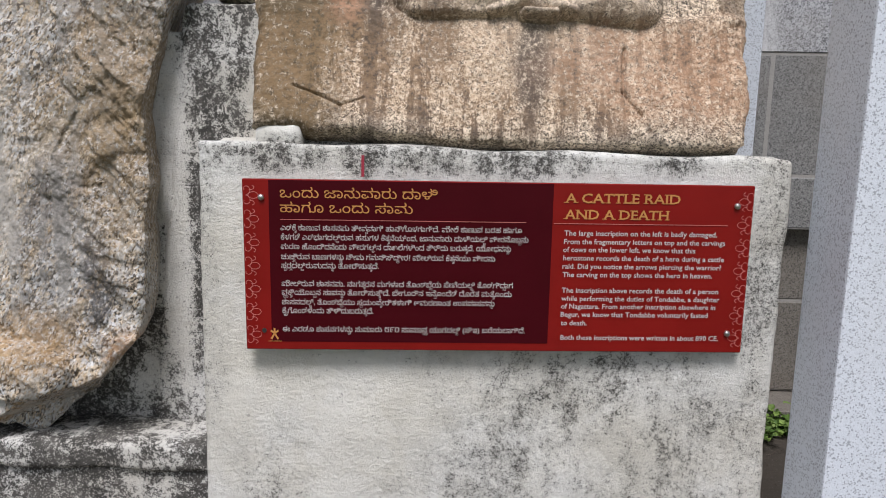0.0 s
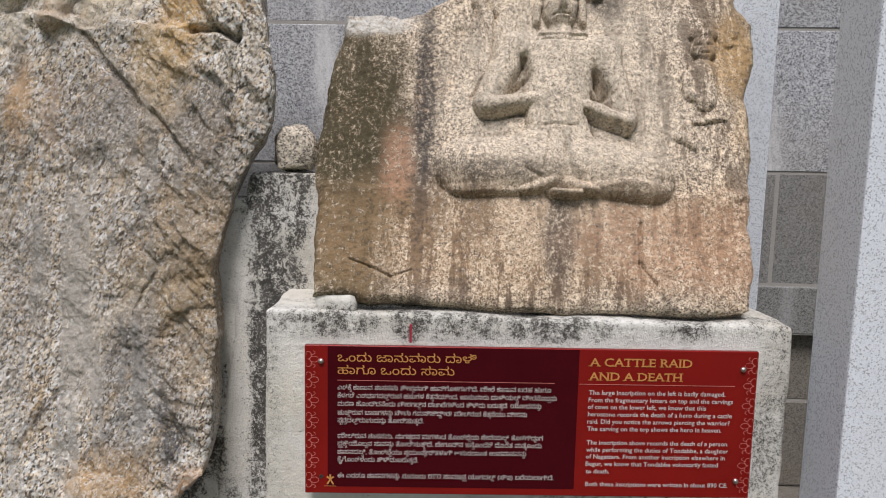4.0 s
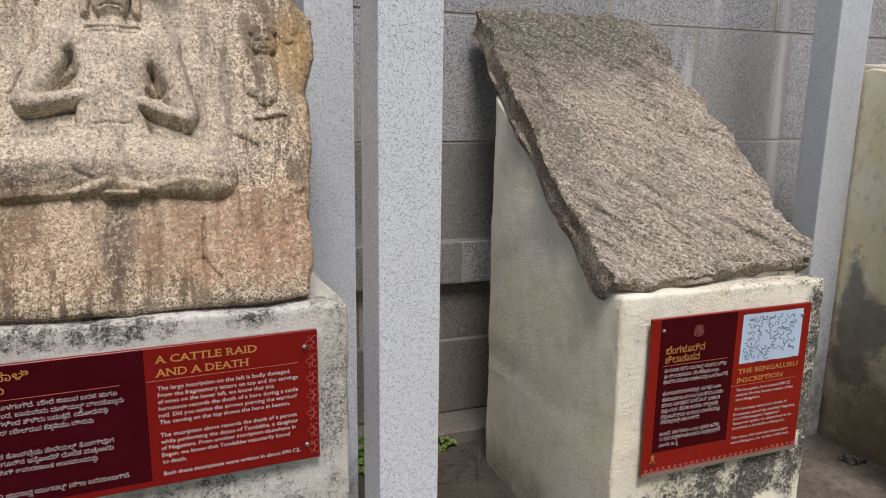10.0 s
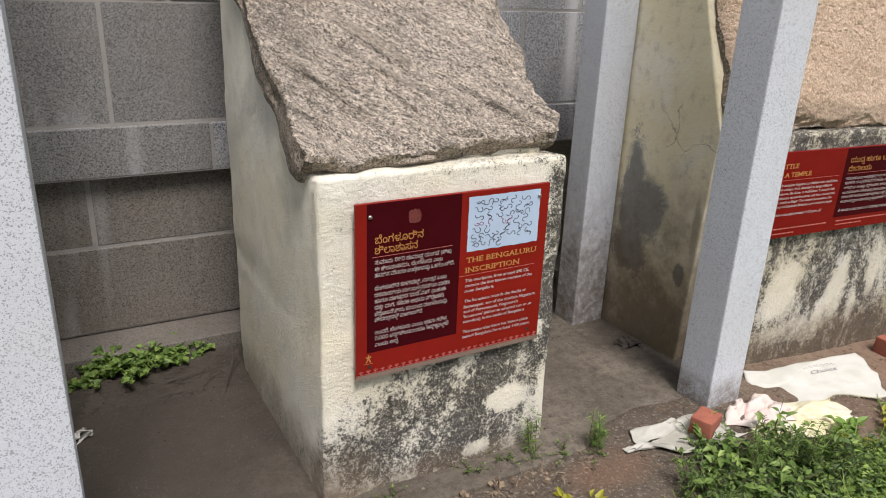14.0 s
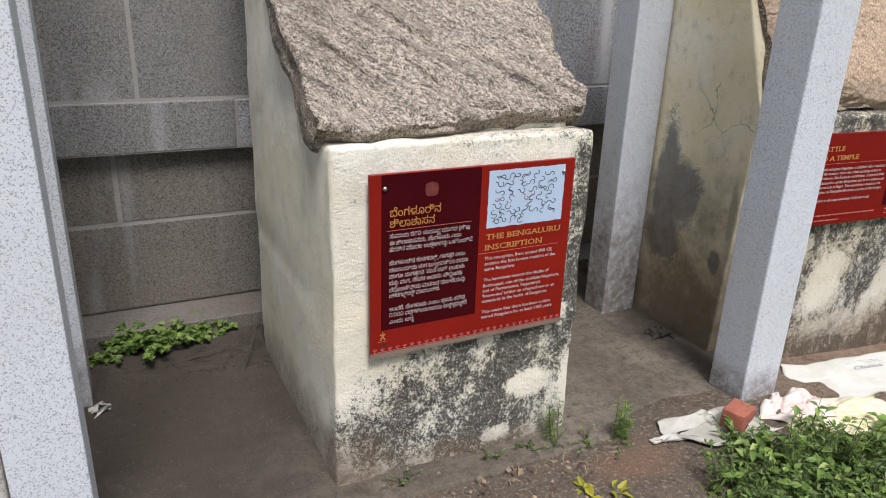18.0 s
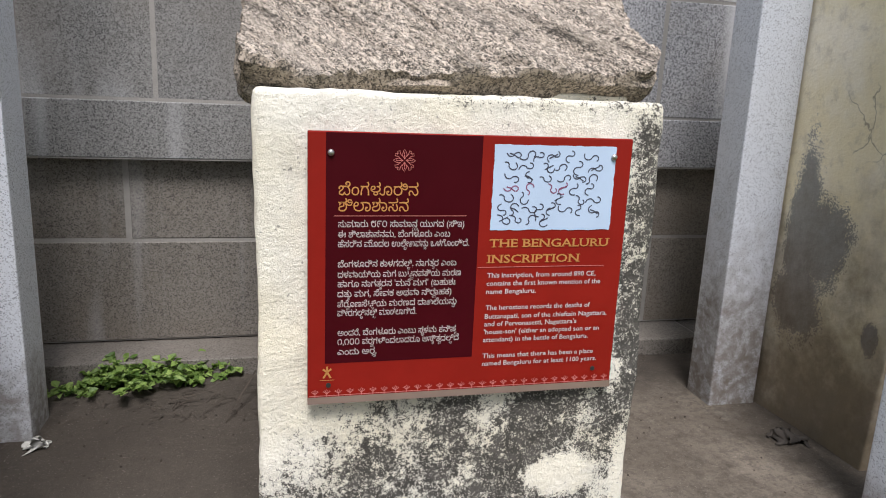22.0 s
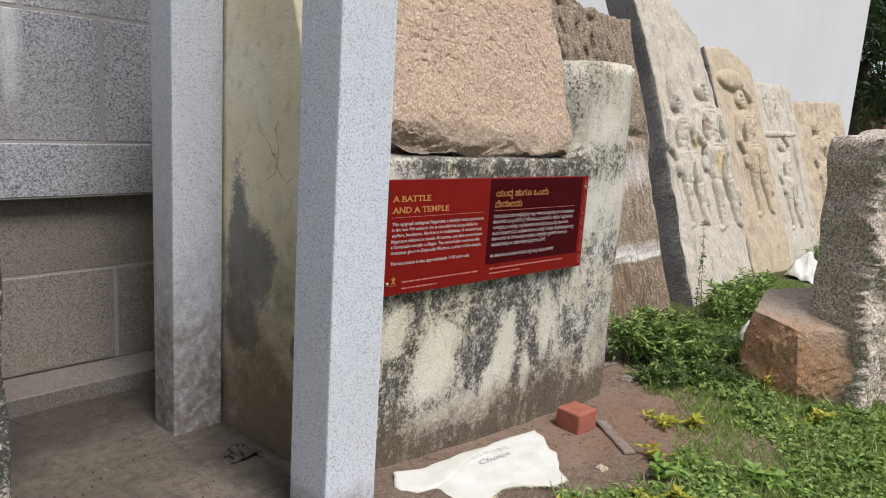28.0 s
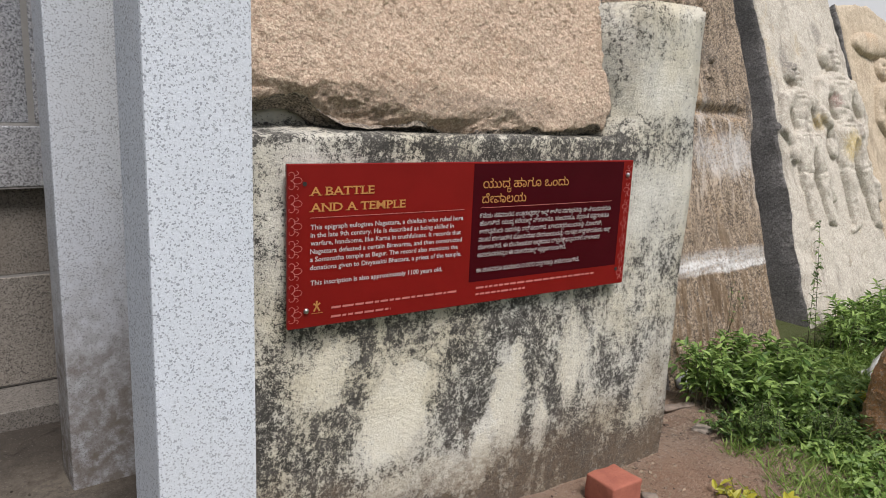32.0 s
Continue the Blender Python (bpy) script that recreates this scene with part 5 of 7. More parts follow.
# ---- the row of carved hero stones ----
def standing(u, v, c, s, lean=0.0, arm=1):
    """A standing figure of height s whose feet are at c: hair knot, necklace, waist cloth with a hanging sash."""
    q = lambda a, b: (c[0] + s * (1.3 * a + lean * b), c[1] + s * b)
    reach = ((0.13, 0.77), (0.20, 0.92), (0.10, 1.04)) if arm > 0 else ((0.13, 0.77), (0.19, 0.60), (0.12, 0.46))
    shapes = [lump(u, v, q(0, 0.905), 0.052 * s, 0.070 * s, 0.060 * s), lump(u, v, q(-0.02, 0.965), 0.062 * s, 0.042 * s, 0.050 * s), lump(u, v, q(-0.055, 0.93), 0.040 * s, 0.050 * s, 0.046 * s), limb(u, v, q(0, 0.87), q(0, 0.79), 0.036 * s, 0.050 * s, 0.9),
              limb(u, v, q(-0.085, 0.77), q(0.085, 0.77), 0.066 * s, 0.066 * s, 0.8), limb(u, v, q(0, 0.74), q(0.01, 0.56), 0.122 * s, 0.082 * s, 0.55), limb(u, v, q(-0.05, 0.50), q(0.055, 0.50), 0.090 * s, 0.090 * s, 0.75),
              limb(u, v, q(-0.05, 0.48), q(-0.07, 0.27), 0.086 * s, 0.060 * s, 0.8), limb(u, v, q(-0.07, 0.27), q(-0.08, 0.03), 0.056 * s, 0.034 * s, 0.85),
              limb(u, v, q(0.06, 0.48), q(0.085, 0.27), 0.086 * s, 0.060 * s, 0.8), limb(u, v, q(0.085, 0.27), q(0.10, 0.03), 0.056 * s, 0.034 * s, 0.85),
              limb(u, v, q(-0.13, 0.77), q(-0.19, 0.60), 0.050 * s, 0.042 * s, 1.0), limb(u, v, q(-0.19, 0.60), q(-0.12, 0.48), 0.042 * s, 0.032 * s, 1.1), limb(u, v, q(0.02, 0.5), q(0.14, 0.16), 0.030 * s, 0.036 * s, 1.5),
              limb(u, v, q(-0.08, 0.02), q(-0.12, 0.0), 0.026 * s, 0.018 * s, 0.9), limb(u, v, q(0.10, 0.02), q(0.14, 0.0), 0.026 * s, 0.018 * s, 0.9), lump(u, v, q(-0.14, 0.44), 0.045 * s, 0.060 * s, 0.040 * s),
              limb(u, v, q(reach[0][0], reach[0][1]), q(*reach[1]), 0.050 * s, 0.042 * s, 1.0), limb(u, v, q(*reach[1]), q(*reach[2]), 0.042 * s, 0.032 * s, 1.1)]
    h = shapes[0]
    for b in shapes[1:]:
        h = np.maximum(h, b)
    for p0, p1, w, d in (((-0.08, 0.565), (0.08, 0.565), 0.009, 0.014), ((-0.08, 0.54), (0.08, 0.54), 0.007, 0.010), ((-0.06, 0.80), (0.06, 0.80), 0.008, 0.012), ((-0.07, 0.77), (0.07, 0.77), 0.006, 0.008), ((0.01, 0.46), (0.01, 0.1), 0.012, 0.03), ((-0.12, 0.33), (-0.02, 0.31), 0.008, 0.010),
                         ((0.04, 0.31), (0.14, 0.33), 0.008, 0.010), ((-0.025, 0.915), (-0.008, 0.915), 0.007, 0.012), ((0.008, 0.915), (0.025, 0.915), 0.007, 0.012), ((-0.012, 0.882), (0.014, 0.882), 0.006, 0.010), ((-0.05, 0.945), (0.05, 0.945), 0.006, 0.010), ((-0.09, 0.66), (0.07, 0.62), 0.006, 0.008),
                         ((-0.04, 0.50), (-0.07, 0.30), 0.006, 0.010), ((-0.06, 0.50), (-0.10, 0.32), 0.005, 0.008), ((0.05, 0.48), (0.09, 0.30), 0.006, 0.010)):
        h = h + groove(u, v, q(*p0), q(*p1), w * s, d * s) * (h > 0)
    worn = 1 + 0.2 * fbm(u * 16, v * 16, 4)
    around = np.exp(-((u - c[0] - s * lean * 0.5) / (0.30 * s)) ** 2 - ((v - c[1] - 0.5 * s) / (0.60 * s)) ** 2)
    return 0.75 * h * worn - 0.012 * around * (h <= 0)


def hero(name_label, x, y, width, height, lean, mat, relief, left, right, top, thick=0.24, nu=190, nv=280):
    ob = slab("hero_stone", (x, y, -0.12), (1, 0.0, 0), (0, lean, 1), thick, [(0, 0.0), *left], [(0, width), *right],
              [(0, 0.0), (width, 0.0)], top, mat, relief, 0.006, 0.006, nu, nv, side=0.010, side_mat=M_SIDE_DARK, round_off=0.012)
    return tagged(ob, name_label, "carved stone", "row of hero stones")


hero("weathered dark hero stone streaked with lime, cracked across", 6.02, 1.86, 1.06, 2.3, 0.34, M_HERO_DARK,
     lambda u, v: standing(u, v, (0.35, 1.62), 0.75) + standing(u, v, (0.75, 1.62), 0.7, arm=0) + groove(u, v, (0, 1.50), (1.1, 1.42), 0.03, 0.05) + 0.02 * fbm(u * 5, v * 2, 4) + 0.012 * fbm(u * 22, v * 2.5, 4, 0.6),
     [(2.4, 0.05)], [(1.0, 1.10), (1.5, 1.2), (2.4, 1.26)], [(0, 2.35), (1.06, 2.3)])
hero("tall pale hero stone carved with two standing figures", 7.44, 1.86, 1.30, 2.5, 0.35, M_HERO,
     lambda u, v: standing(u, v, (0.42, 0.72), 1.05, -0.02, 0) + standing(u, v, (1.03, 0.66), 1.28, -0.05, 0) + 0.005 * fbm(u * 9, v * 9, 4),
     [(1.9, 0.16), (2.6, 0.05)], [(0.4, 1.30), (1.35, 1.335), (2.3, 1.18), (2.6, 1.1)], [(0.0, 2.75), (0.9, 2.6), (1.2, 2.4)])
hero("ochre hero stone carved with a tall figure, arm raised", 8.78, 1.86, 1.06, 2.2, 0.35, M_HERO_TAN,
     lambda u, v: standing(u, v, (0.62, 0.72), 1.18, -0.10, 1) + lump(u, v, (0.35, 2.0), 0.30, 0.10, 0.07) + 0.005 * fbm(u * 9, v * 9, 4),
     [(2.3, -0.04)], [(1.0, 1.05), (2.3, 1.02)], [(0, 2.28), (0.5, 2.33), (1.04, 2.2)])
hero("broad buff hero stone, small warrior within a carved frame", 9.86, 1.92, 1.18, 1.95, 0.35, M_HERO,
     lambda u, v: standing(u, v, (0.55, 0.5), 0.95, 0.0, 1) + limb(u, v, (0.05, 1.5), (1.0, 1.52), 0.03, 0.03) + limb(u, v, (0.98, 1.5), (1.02, 0.5), 0.04, 0.03) + standing(u, v, (0.35, 1.62), 0.3) + standing(u, v, (0.65, 1.62), 0.3) + 0.006 * fbm(u * 9, v * 9, 4),
     [(2.0, -0.02)], [(1.0, 1.24), (2.1, 1.30)], [(0, 2.05), (1.3, 2.1)])
hero("worn hero stone with a half-length figure", 11.15, 1.95, 1.9, 1.8, 0.35, M_HERO_TAN,
     lambda u, v: standing(u, v, (0.75, 0.55), 1.15, 0.0, 0) + standing(u, v, (1.5, 0.6), 0.95, 0.0, 1) + 0.015 * fbm(u * 6, v * 6, 4),
     [(1.8, 0.0)], [(1.0, 2.1), (1.8, 2.22)], [(0, 1.9), (1.0, 1.97), (2.2, 2.02)])

upright = slab("upright_stone", (6.36, 0.58, -0.1), (0.93, -0.36, 0), (-0.04, 0.05, 1), 0.3, [(0, 0.0), (1.4, 0.06)], [(0, 0.62), (1.4, 0.6)],
               [(0, 0), (0.6, 0)], [(0, 1.40), (0.3, 1.44), (0.6, 1.42)], M_UPRIGHT,
               lambda u, v: 0.03 * fbm(u * 4, v * 3, 5, 0.6) + 0.05 * np.clip((u - 0.22 - 0.05 * np.sin(v * 7)) / 0.05, 0, 1), 0.02, 0.02, 120, 200, side=0.022)
tagged(upright, "rough upright granite stone standing in the grass", "stone", "loose stones")


def boulder():
    """A quarried lump with flat broken faces and a sloping top."""
    bm = bmesh.new()
    for x, y, z in ((-0.26, -0.10, 0), (0.0, -0.25, 0), (0.28, -0.18, 0), (0.30, 0.2, 0), (-0.22, 0.2, 0), (-0.27, -0.06, 0.12), (0.03, -0.27, 0.15), (0.31, -0.2, 0.2),
                    (-0.215, -0.06, 0.46), (0.0, -0.22, 0.42), (0.30, -0.20, 0.45), (0.30, 0.26, 0.60), (-0.14, 0.18, 0.54)):
        bm.verts.new((x, y, z))
    bmesh.ops.convex_hull(bm, input=bm.verts)
    bmesh.ops.triangulate(bm, faces=bm.faces)
    ob = part("boulder", roughen(bm, 0.02, 0.014, 8.0, 0.7), M_RUST, smooth=True)
    ob.data.set_sharp_from_angle(angle=radians(30))
    ob.matrix_world = pose(6.47, 0.95, -0.12, 0, 0, -69)
    return tagged(ob, "broken rusty orange granite boulder in the weeds", "boulder")


boulder()

# ---- far side ----
wall_east = part("wall_east", box(6.4, 17.9, 3.5, 3.9, -0.3, 12.0, 0.02), M_FARWALL)
tagged(wall_east, "high whitewashed wall behind the hero stones", "wall", kind="structure")

# ---- signs ----
FACE = 0.018


def flat(x0, x1, y0, y1, z0, z1, bevel=0.0):
    return box(x0, x1, y0, y1, z0, z1, bevel, 1)


def ribbon(bm, pts, w, z):
    """A thin printed line through the points."""
    prev = None
    n = len(pts)
    for i, (x, y) in enumerate(pts):
        ax, ay = pts[max(i - 1, 0)]
        bx, by = pts[min(i + 1, n - 1)]
        dx, dy = bx - ax, by - ay
        d = math.hypot(dx, dy) or 1
        ox, oy = -dy / d * w / 2, dx / d * w / 2
        cur = (bm.verts.new((x + ox, y + oy, z)), bm.verts.new((x - ox, y - oy, z)))
        if prev:
            bm.faces.new((prev[1], cur[1], cur[0], prev[0]))
        prev = cur


def glyphs(name, text, bold=0.0):
    """The outline of a text as vertex array and faces, in units of its size."""
    curve = bpy.data.curves.new(name, 'FONT')
    curve.body, curve.size, curve.resolution_u, curve.offset = text, 1.0, 2, bold
    temp = new(name, curve)
    graph = bpy.context.evaluated_depsgraph_get()
    me = bpy.data.meshes.new_from_object(temp.evaluated_get(graph))
    bpy.data.objects.remove(temp)
    co = np.empty(len(me.vertices) * 3, np.float32)
    me.vertices.foreach_get("co", co)
    faces = [tuple(p.vertices) for p in me.polygons]
    bpy.data.meshes.remove(me)
    return co.reshape(-1, 3), faces


VIRAMA = chr(0x0CCD)
MARKS = {chr(c) for c in (*range(0x0CBE, 0x0CCD), 0x0C82, 0x0C83)}


def serifs(name, text, bold):
    """Small feet and ticks that turn plain capitals into roman ones, in units of the size."""
    cap = float(glyphs(name, "H", bold)[0][:, 1].max())
    foot, thin, verts, faces = 0.085, 0.055, [], []

    def bar(xa, xb, ya, yb):
        n = len(verts)
        verts.extend(((xa, ya, 0), (xb, ya, 0), (xb, yb, 0), (xa, yb, 0)))
        faces.append((n, n + 1, n + 2, n + 3))

    for i, letter in enumerate(text):
        if letter == " ":
            continue
        co, polys = glyphs(name, letter, bold)
        shift = float(glyphs(name, text[:i + 1], bold)[0][:, 0].max() - co[:, 0].max())
        sides = {}
        for p in polys:
            for q in range(len(p)):
                key = tuple(sorted((p[q], p[(q + 1) % len(p)])))
                sides[key] = sides.get(key, 0) + 1
        for (a, b), times in sides.items():
            ya, yb = co[a, 1], co[b, 1]
            if times > 1 or abs(ya - yb) > 0.012:
                continue
            xa, xb = sorted((float(co[a, 0]) + shift, float(co[b, 0]) + shift))
            low, high = abs(ya) < 0.03, abs(ya - cap) < 0.03
            if not (low or high) or xb - xa < 0.03 or (letter == "A" and high) or letter in "COGSQ":
                continue
            y0, y1 = (0.0, thin) if low else (cap - thin, cap)
            if xb - xa < 0.22:
                bar(xa - foot, xb + foot, y0, y1)
                continue
            if letter != "T":
                bar(xa - foot, xa, y0, y1)
            if letter in "ELT":
                bar(xb - thin, xb, *((0.0, 0.17) if low else (cap - 0.17, cap)))
            if letter == "T":
                bar(xa, xa + thin, cap - 0.17, cap)
    return np.array(verts, np.float32), faces


def lettering(parent, name, text, x0, x1, y, size, mat, bold=0.0):
    """One line of print between x0 and x1 on the baseline y; joined consonants hang below, as the script has them."""
    main, hung = "", []
    i = 0
    while i < len(text):
        if text[i] == VIRAMA and i + 1 < len(text) and text[i + 1] not in " .,":
            hung.append((len(main), text[i + 1]))
            i += 2
            continue
        main += text[i]
        i += 1
    co, faces = glyphs(name, main, bold)
    lo, hi = co[:, 0].min(), co[:, 0].max()
    blocks, polys = [co], list(faces)
    count = len(co)
    for at, letter in hung:
        end = at
        while end < len(main) and main[end] in MARKS:
            end += 1
        pre, _ = glyphs(name, main[:at], 0.0)
        sub, sf = glyphs(name, letter, bold)
        sub = sub.copy()
        sub[:, 0] = (sub[:, 0] - sub[:, 0].max()) * 0.55 + pre[:, 0].max() + 0.12
        sub[:, 1] = sub[:, 1] * 0.5 - 0.36
        blocks.append(sub)
        polys += [tuple(v + count for v in f) for f in sf]
        count += len(sub)
    if name == "heading" and ord(text[0]) < 128:
        feet, ff = serifs(name, main, bold)
        blocks.append(feet)
        polys += [tuple(v + count for v in f) for f in ff]
    co = np.concatenate(blocks)
    co[:, 0] = x0 + (co[:, 0] - lo) * (x1 - x0) / (hi - lo)
    co[:, 1] = y + co[:, 1] * size * (0.88 if any(ord(ch) > 0x0C80 for ch in text) else 1.0)
    co[:, 2] = FACE + 0.0016
    me = bpy.data.meshes.new(name)
    me.from_pydata(co.tolist(), [], polys)
    me.materials.append(mat)
    ob = new(name, me)
    ob.parent = parent
    return ob


def print_lines(root, rows, sizes):
    for kind, text, x0, x1, y in rows:
        if kind == "rule":
            part("rule", flat(x0, x1, y - 0.0006, y + 0.0006, FACE + 0.0008, FACE + 0.0014), M_PINK, root)
        elif kind == "bars":
            bm = bmesh.new()
            x = x0
            while x < x1:
                w = min(random.uniform(0.008, 0.032), x1 - x)
                q = [bm.verts.new(c) for c in ((x, y, FACE + 0.0012), (x + w, y, FACE + 0.0012), (x + w + 0.001, y + 0.0055, FACE + 0.0012), (x + 0.001, y + 0.0055, FACE + 0.0012))]
                bm.faces.new(q)
                x += w + 0.005
            part("small_print", bm, M_PINK, root)
        else:
            gold = kind.startswith("gold")
            name = "heading" if gold else "text_line"
            lettering(root, name, text, x0, x1, y, sizes[kind], M_GOLD if gold else M_PRINT, 0.010 if kind == "eng" else 0.012 if kind == "goldE" else 0.0)


def spiral(cx, cy, r, turns, start, hand, n=26):
    return [(cx + r * (1 - 0.75 * i / n) * math.cos(start + hand * turns * 6.283 * i / n), cy + r * (1 - 0.75 * i / n) * math.sin(start + hand * turns * 6.283 * i / n)) for i in range(n + 1)]


def scroll_border(root, x, y0, y1, count, side):
    """Upright strip of scrolls and buds."""
    bm = bmesh.new()
    step = (y1 - y0) / count
    z = FACE + 0.0012
    for i in range(count):
        c = y0 + (i + 0.5) * step
        r = step * 0.24
        ribbon(bm, spiral(x, c + r, r, 0.8, -1.57, side), 0.0011, z)
        ribbon(bm, spiral(x, c - r, r, 0.8, 1.57, -side), 0.0011, z)
        ribbon(bm, [(x + side * r * (1.3 - 0.9 * math.cos(q)), c + r * 0.6 * math.sin(q)) for q in (0, 0.6, 1.2, 1.8, 2.4, 3.14, 3.9, 4.5, 5.1, 5.7, 6.283)], 0.0011, z)
        ribbon(bm, [(x + side * r * (0.6 + 0.9 * math.sin(q)), c + r * (0.9 + 0.9 * (1 - math.cos(q)) * 0.5)) for q in (0, 0.5, 1.0, 1.5, 2.0, 2.5)], 0.0011, z)
        ribbon(bm, [(x + side * r * (0.6 + 0.9 * math.sin(q)), c - r * (0.9 + 0.9 * (1 - math.cos(q)) * 0.5)) for q in (0, 0.5, 1.0, 1.5, 2.0, 2.5)], 0.0011, z)
    part("border_pattern", bm, M_PINK, root, "pale scroll border")


def emblem(root, x, y):
    bm = bmesh.new()
    z = FACE + 0.0012
    for a in ((0, 0.013), (-0.008, -0.014), (0.008, -0.014), (-0.009, 0.007), (0.009, 0.007)):
        ribbon(bm, [(x, y), (x + a[0], y + a[1])], 0.0042, z)
    ribbon(bm, [(x - 0.016, y - 0.019), (x + 0.016, y - 0.019)], 0.0012, z)
    part("emblem", bm, M_GOLD, root, "small gold emblem")


def rivet(root, x, y):
    bm = bmesh.new()
    bmesh.ops.create_uvsphere(bm, u_segments=14, v_segments=8, radius=0.0075)
    bmesh.ops.scale(bm, vec=(1, 1, 0.75), verts=bm.verts)
    bmesh.ops.translate(bm, vec=(x, y, FACE + 0.003), verts=bm.verts)
    part("rivet", bm, M_STEEL, root, "domed steel rivet", smooth=True)


def drilled(root, x, y):
    bm = bmesh.new()
    bmesh.ops.create_cone(bm, cap_ends=True, segments=14, radius1=0.0055, radius2=0.0055, depth=0.003)
    bmesh.ops.translate(bm, vec=(x, y, FACE + 0.0006), verts=bm.verts)
    part("hole", bm, M_HOLE, root, "empty drill hole")


def sign(label, x, y, z, turn, w, h, panel, red=None):
    root = tagged(new("sign"), label, "sign", "information signs")
    root.matrix_world = pose(x, y, z, 90, 0, turn)
    part("board", flat(0, w, 0, h, 0.004, FACE, 0.002), red or M_SIGN_RED, root)
    part("panel", flat(*panel, FACE - 0.001, FACE + 0.0007), M_SIGN_MAROON, root, "dark maroon printed field")
    return root


SIGN_1 = [
    ("gold", "ಒಂದು ಜಾನುವಾರು ದಾಳಿ", 0.086, 0.448, 0.363),
    ("gold", "ಹಾಗೂ ಒಂದು ಸಾವು", 0.086, 0.391, 0.329),
    ("rule", "", 0.086, 0.655, 0.312),
    ("kan", "ಎಡಕ್ಕೆ ಕಾಣುವ ಶಾಸನವು ತೀವ್ರವಾಗಿ ಹಾನಿಗೊಳಗಾಗಿದೆ. ಮೇಲೆ ಕಾಣುವ ಬರಹ ಹಾಗೂ", 0.086, 0.646, 0.287),
    ("kan", "ಕೆಳಗಡೆ ಎಡಭಾಗದಲ್ಲಿರುವ ಹಸುಗಳ ಕೆತ್ತನೆಯಿಂದ, ಜಾನುವಾರು ದಾಳಿಯಲ್ಲಿ ವೀರನೊಬ್ಬನು", 0.086, 0.662, 0.265),
    ("kan", "ಮರಣ ಹೊಂದಿದನೆಂದು ವೀರಗಲ್ಲಿನ ದಾಖಲೆಗಳಿಂದ ತಿಳಿದು ಬರುತ್ತದೆ. ಯೋಧನನ್ನು", 0.086, 0.622, 0.243),
    ("kan", "ಚುಚ್ಚಿರುವ ಬಾಣಗಳನ್ನು ನೀವು ಗಮನಿಸಿದ್ದೀರ? ಮೇಲಿರುವ ಕೆತ್ತನೆಯು ವೀರನು", 0.086, 0.585, 0.219),
    ("kan", "ಸ್ವರ್ಗದಲ್ಲಿರುವುದನ್ನು ತೋರಿಸುತ್ತದೆ.", 0.086, 0.313, 0.198),
    ("kan", "ಮೇಲಿರುವ ಶಾಸನವು, ನಾಗತ್ತರನ ಮಗಳಾದ ತೊಂಡಬ್ಬೆಯ ಸೇವೆಯಲ್ಲಿ ತೊಡಗಿದ್ದಾಗ", 0.086, 0.629, 0.155),
    ("kan", "ವ್ಯಕ್ತಿಯೊಬ್ಬನ ಸಾವನ್ನು ತೋರಿಸುತ್ತಿದೆ. ಬೇಗೂರಿನ ಇನ್ನೊಂದೆಡೆ ದೊರೆತ ಮತ್ತೊಂದು", 0.086, 0.627, 0.134),
    ("kan", "ಶಾಸನದಲ್ಲಿ, ತೊಂಡಬ್ಬೆಯು ಸ್ವಯಂಪ್ರೇರಿತಳಾಗಿ ಆಮರಣಾಂತ ಉಪವಾಸವನ್ನು", 0.086, 0.587, 0.111),
    ("kan", "ಕೈಗೊಂಡಳೆಂದು ತಿಳಿದುಬರುತ್ತದೆ.", 0.086, 0.300, 0.090),
    ("kan", "ಈ ಎರಡೂ ಶಾಸನಗಳನ್ನು ಸುಮಾರು ೮೯೦ ಸಾಮಾನ್ಯ ಯುಗದಲ್ಲಿ (ಸಿಇ) ಬರೆಯಲಾಗಿದೆ.", 0.086, 0.662, 0.045),
    ("goldE", "A CATTLE RAID", 0.745, 1.015, 0.360),
    ("goldE", "AND A DEATH", 0.745, 0.989, 0.322),
    ("rule", "", 0.720, 1.131, 0.311),
    ("eng", "The large inscription on the left is badly damaged.", 0.746, 1.108, 0.283),
    ("eng", "From the fragmentary letters on top and the carvings", 0.746, 1.129, 0.263),
    ("eng", "of cows on the lower left, we know that this", 0.745, 1.059, 0.244),
    ("eng", "herostone records the death of a hero during a cattle", 0.746, 1.129, 0.224),
    ("eng", "raid. Did you notice the arrows piercing the warrior?", 0.745, 1.124, 0.204),
    ("eng", "The carving on the top shows the hero in heaven.", 0.746, 1.104, 0.184),
    ("eng", "The inscription above records the death of a person", 0.746, 1.122, 0.146),
    ("eng", "while performing the duties of Tondabbe, a daughter", 0.746, 1.126, 0.126),
    ("eng", "of Nagattara. From another inscription elsewhere in", 0.746, 1.118, 0.107),
    ("eng", "Begur, we know that Tondabbe voluntarily fasted", 0.746, 1.101, 0.087),
    ("eng", "to death.", 0.747, 0.810, 0.066),
    ("eng", "Both these inscriptions were written in about 890 CE.", 0.748, 1.131, 0.030),
]
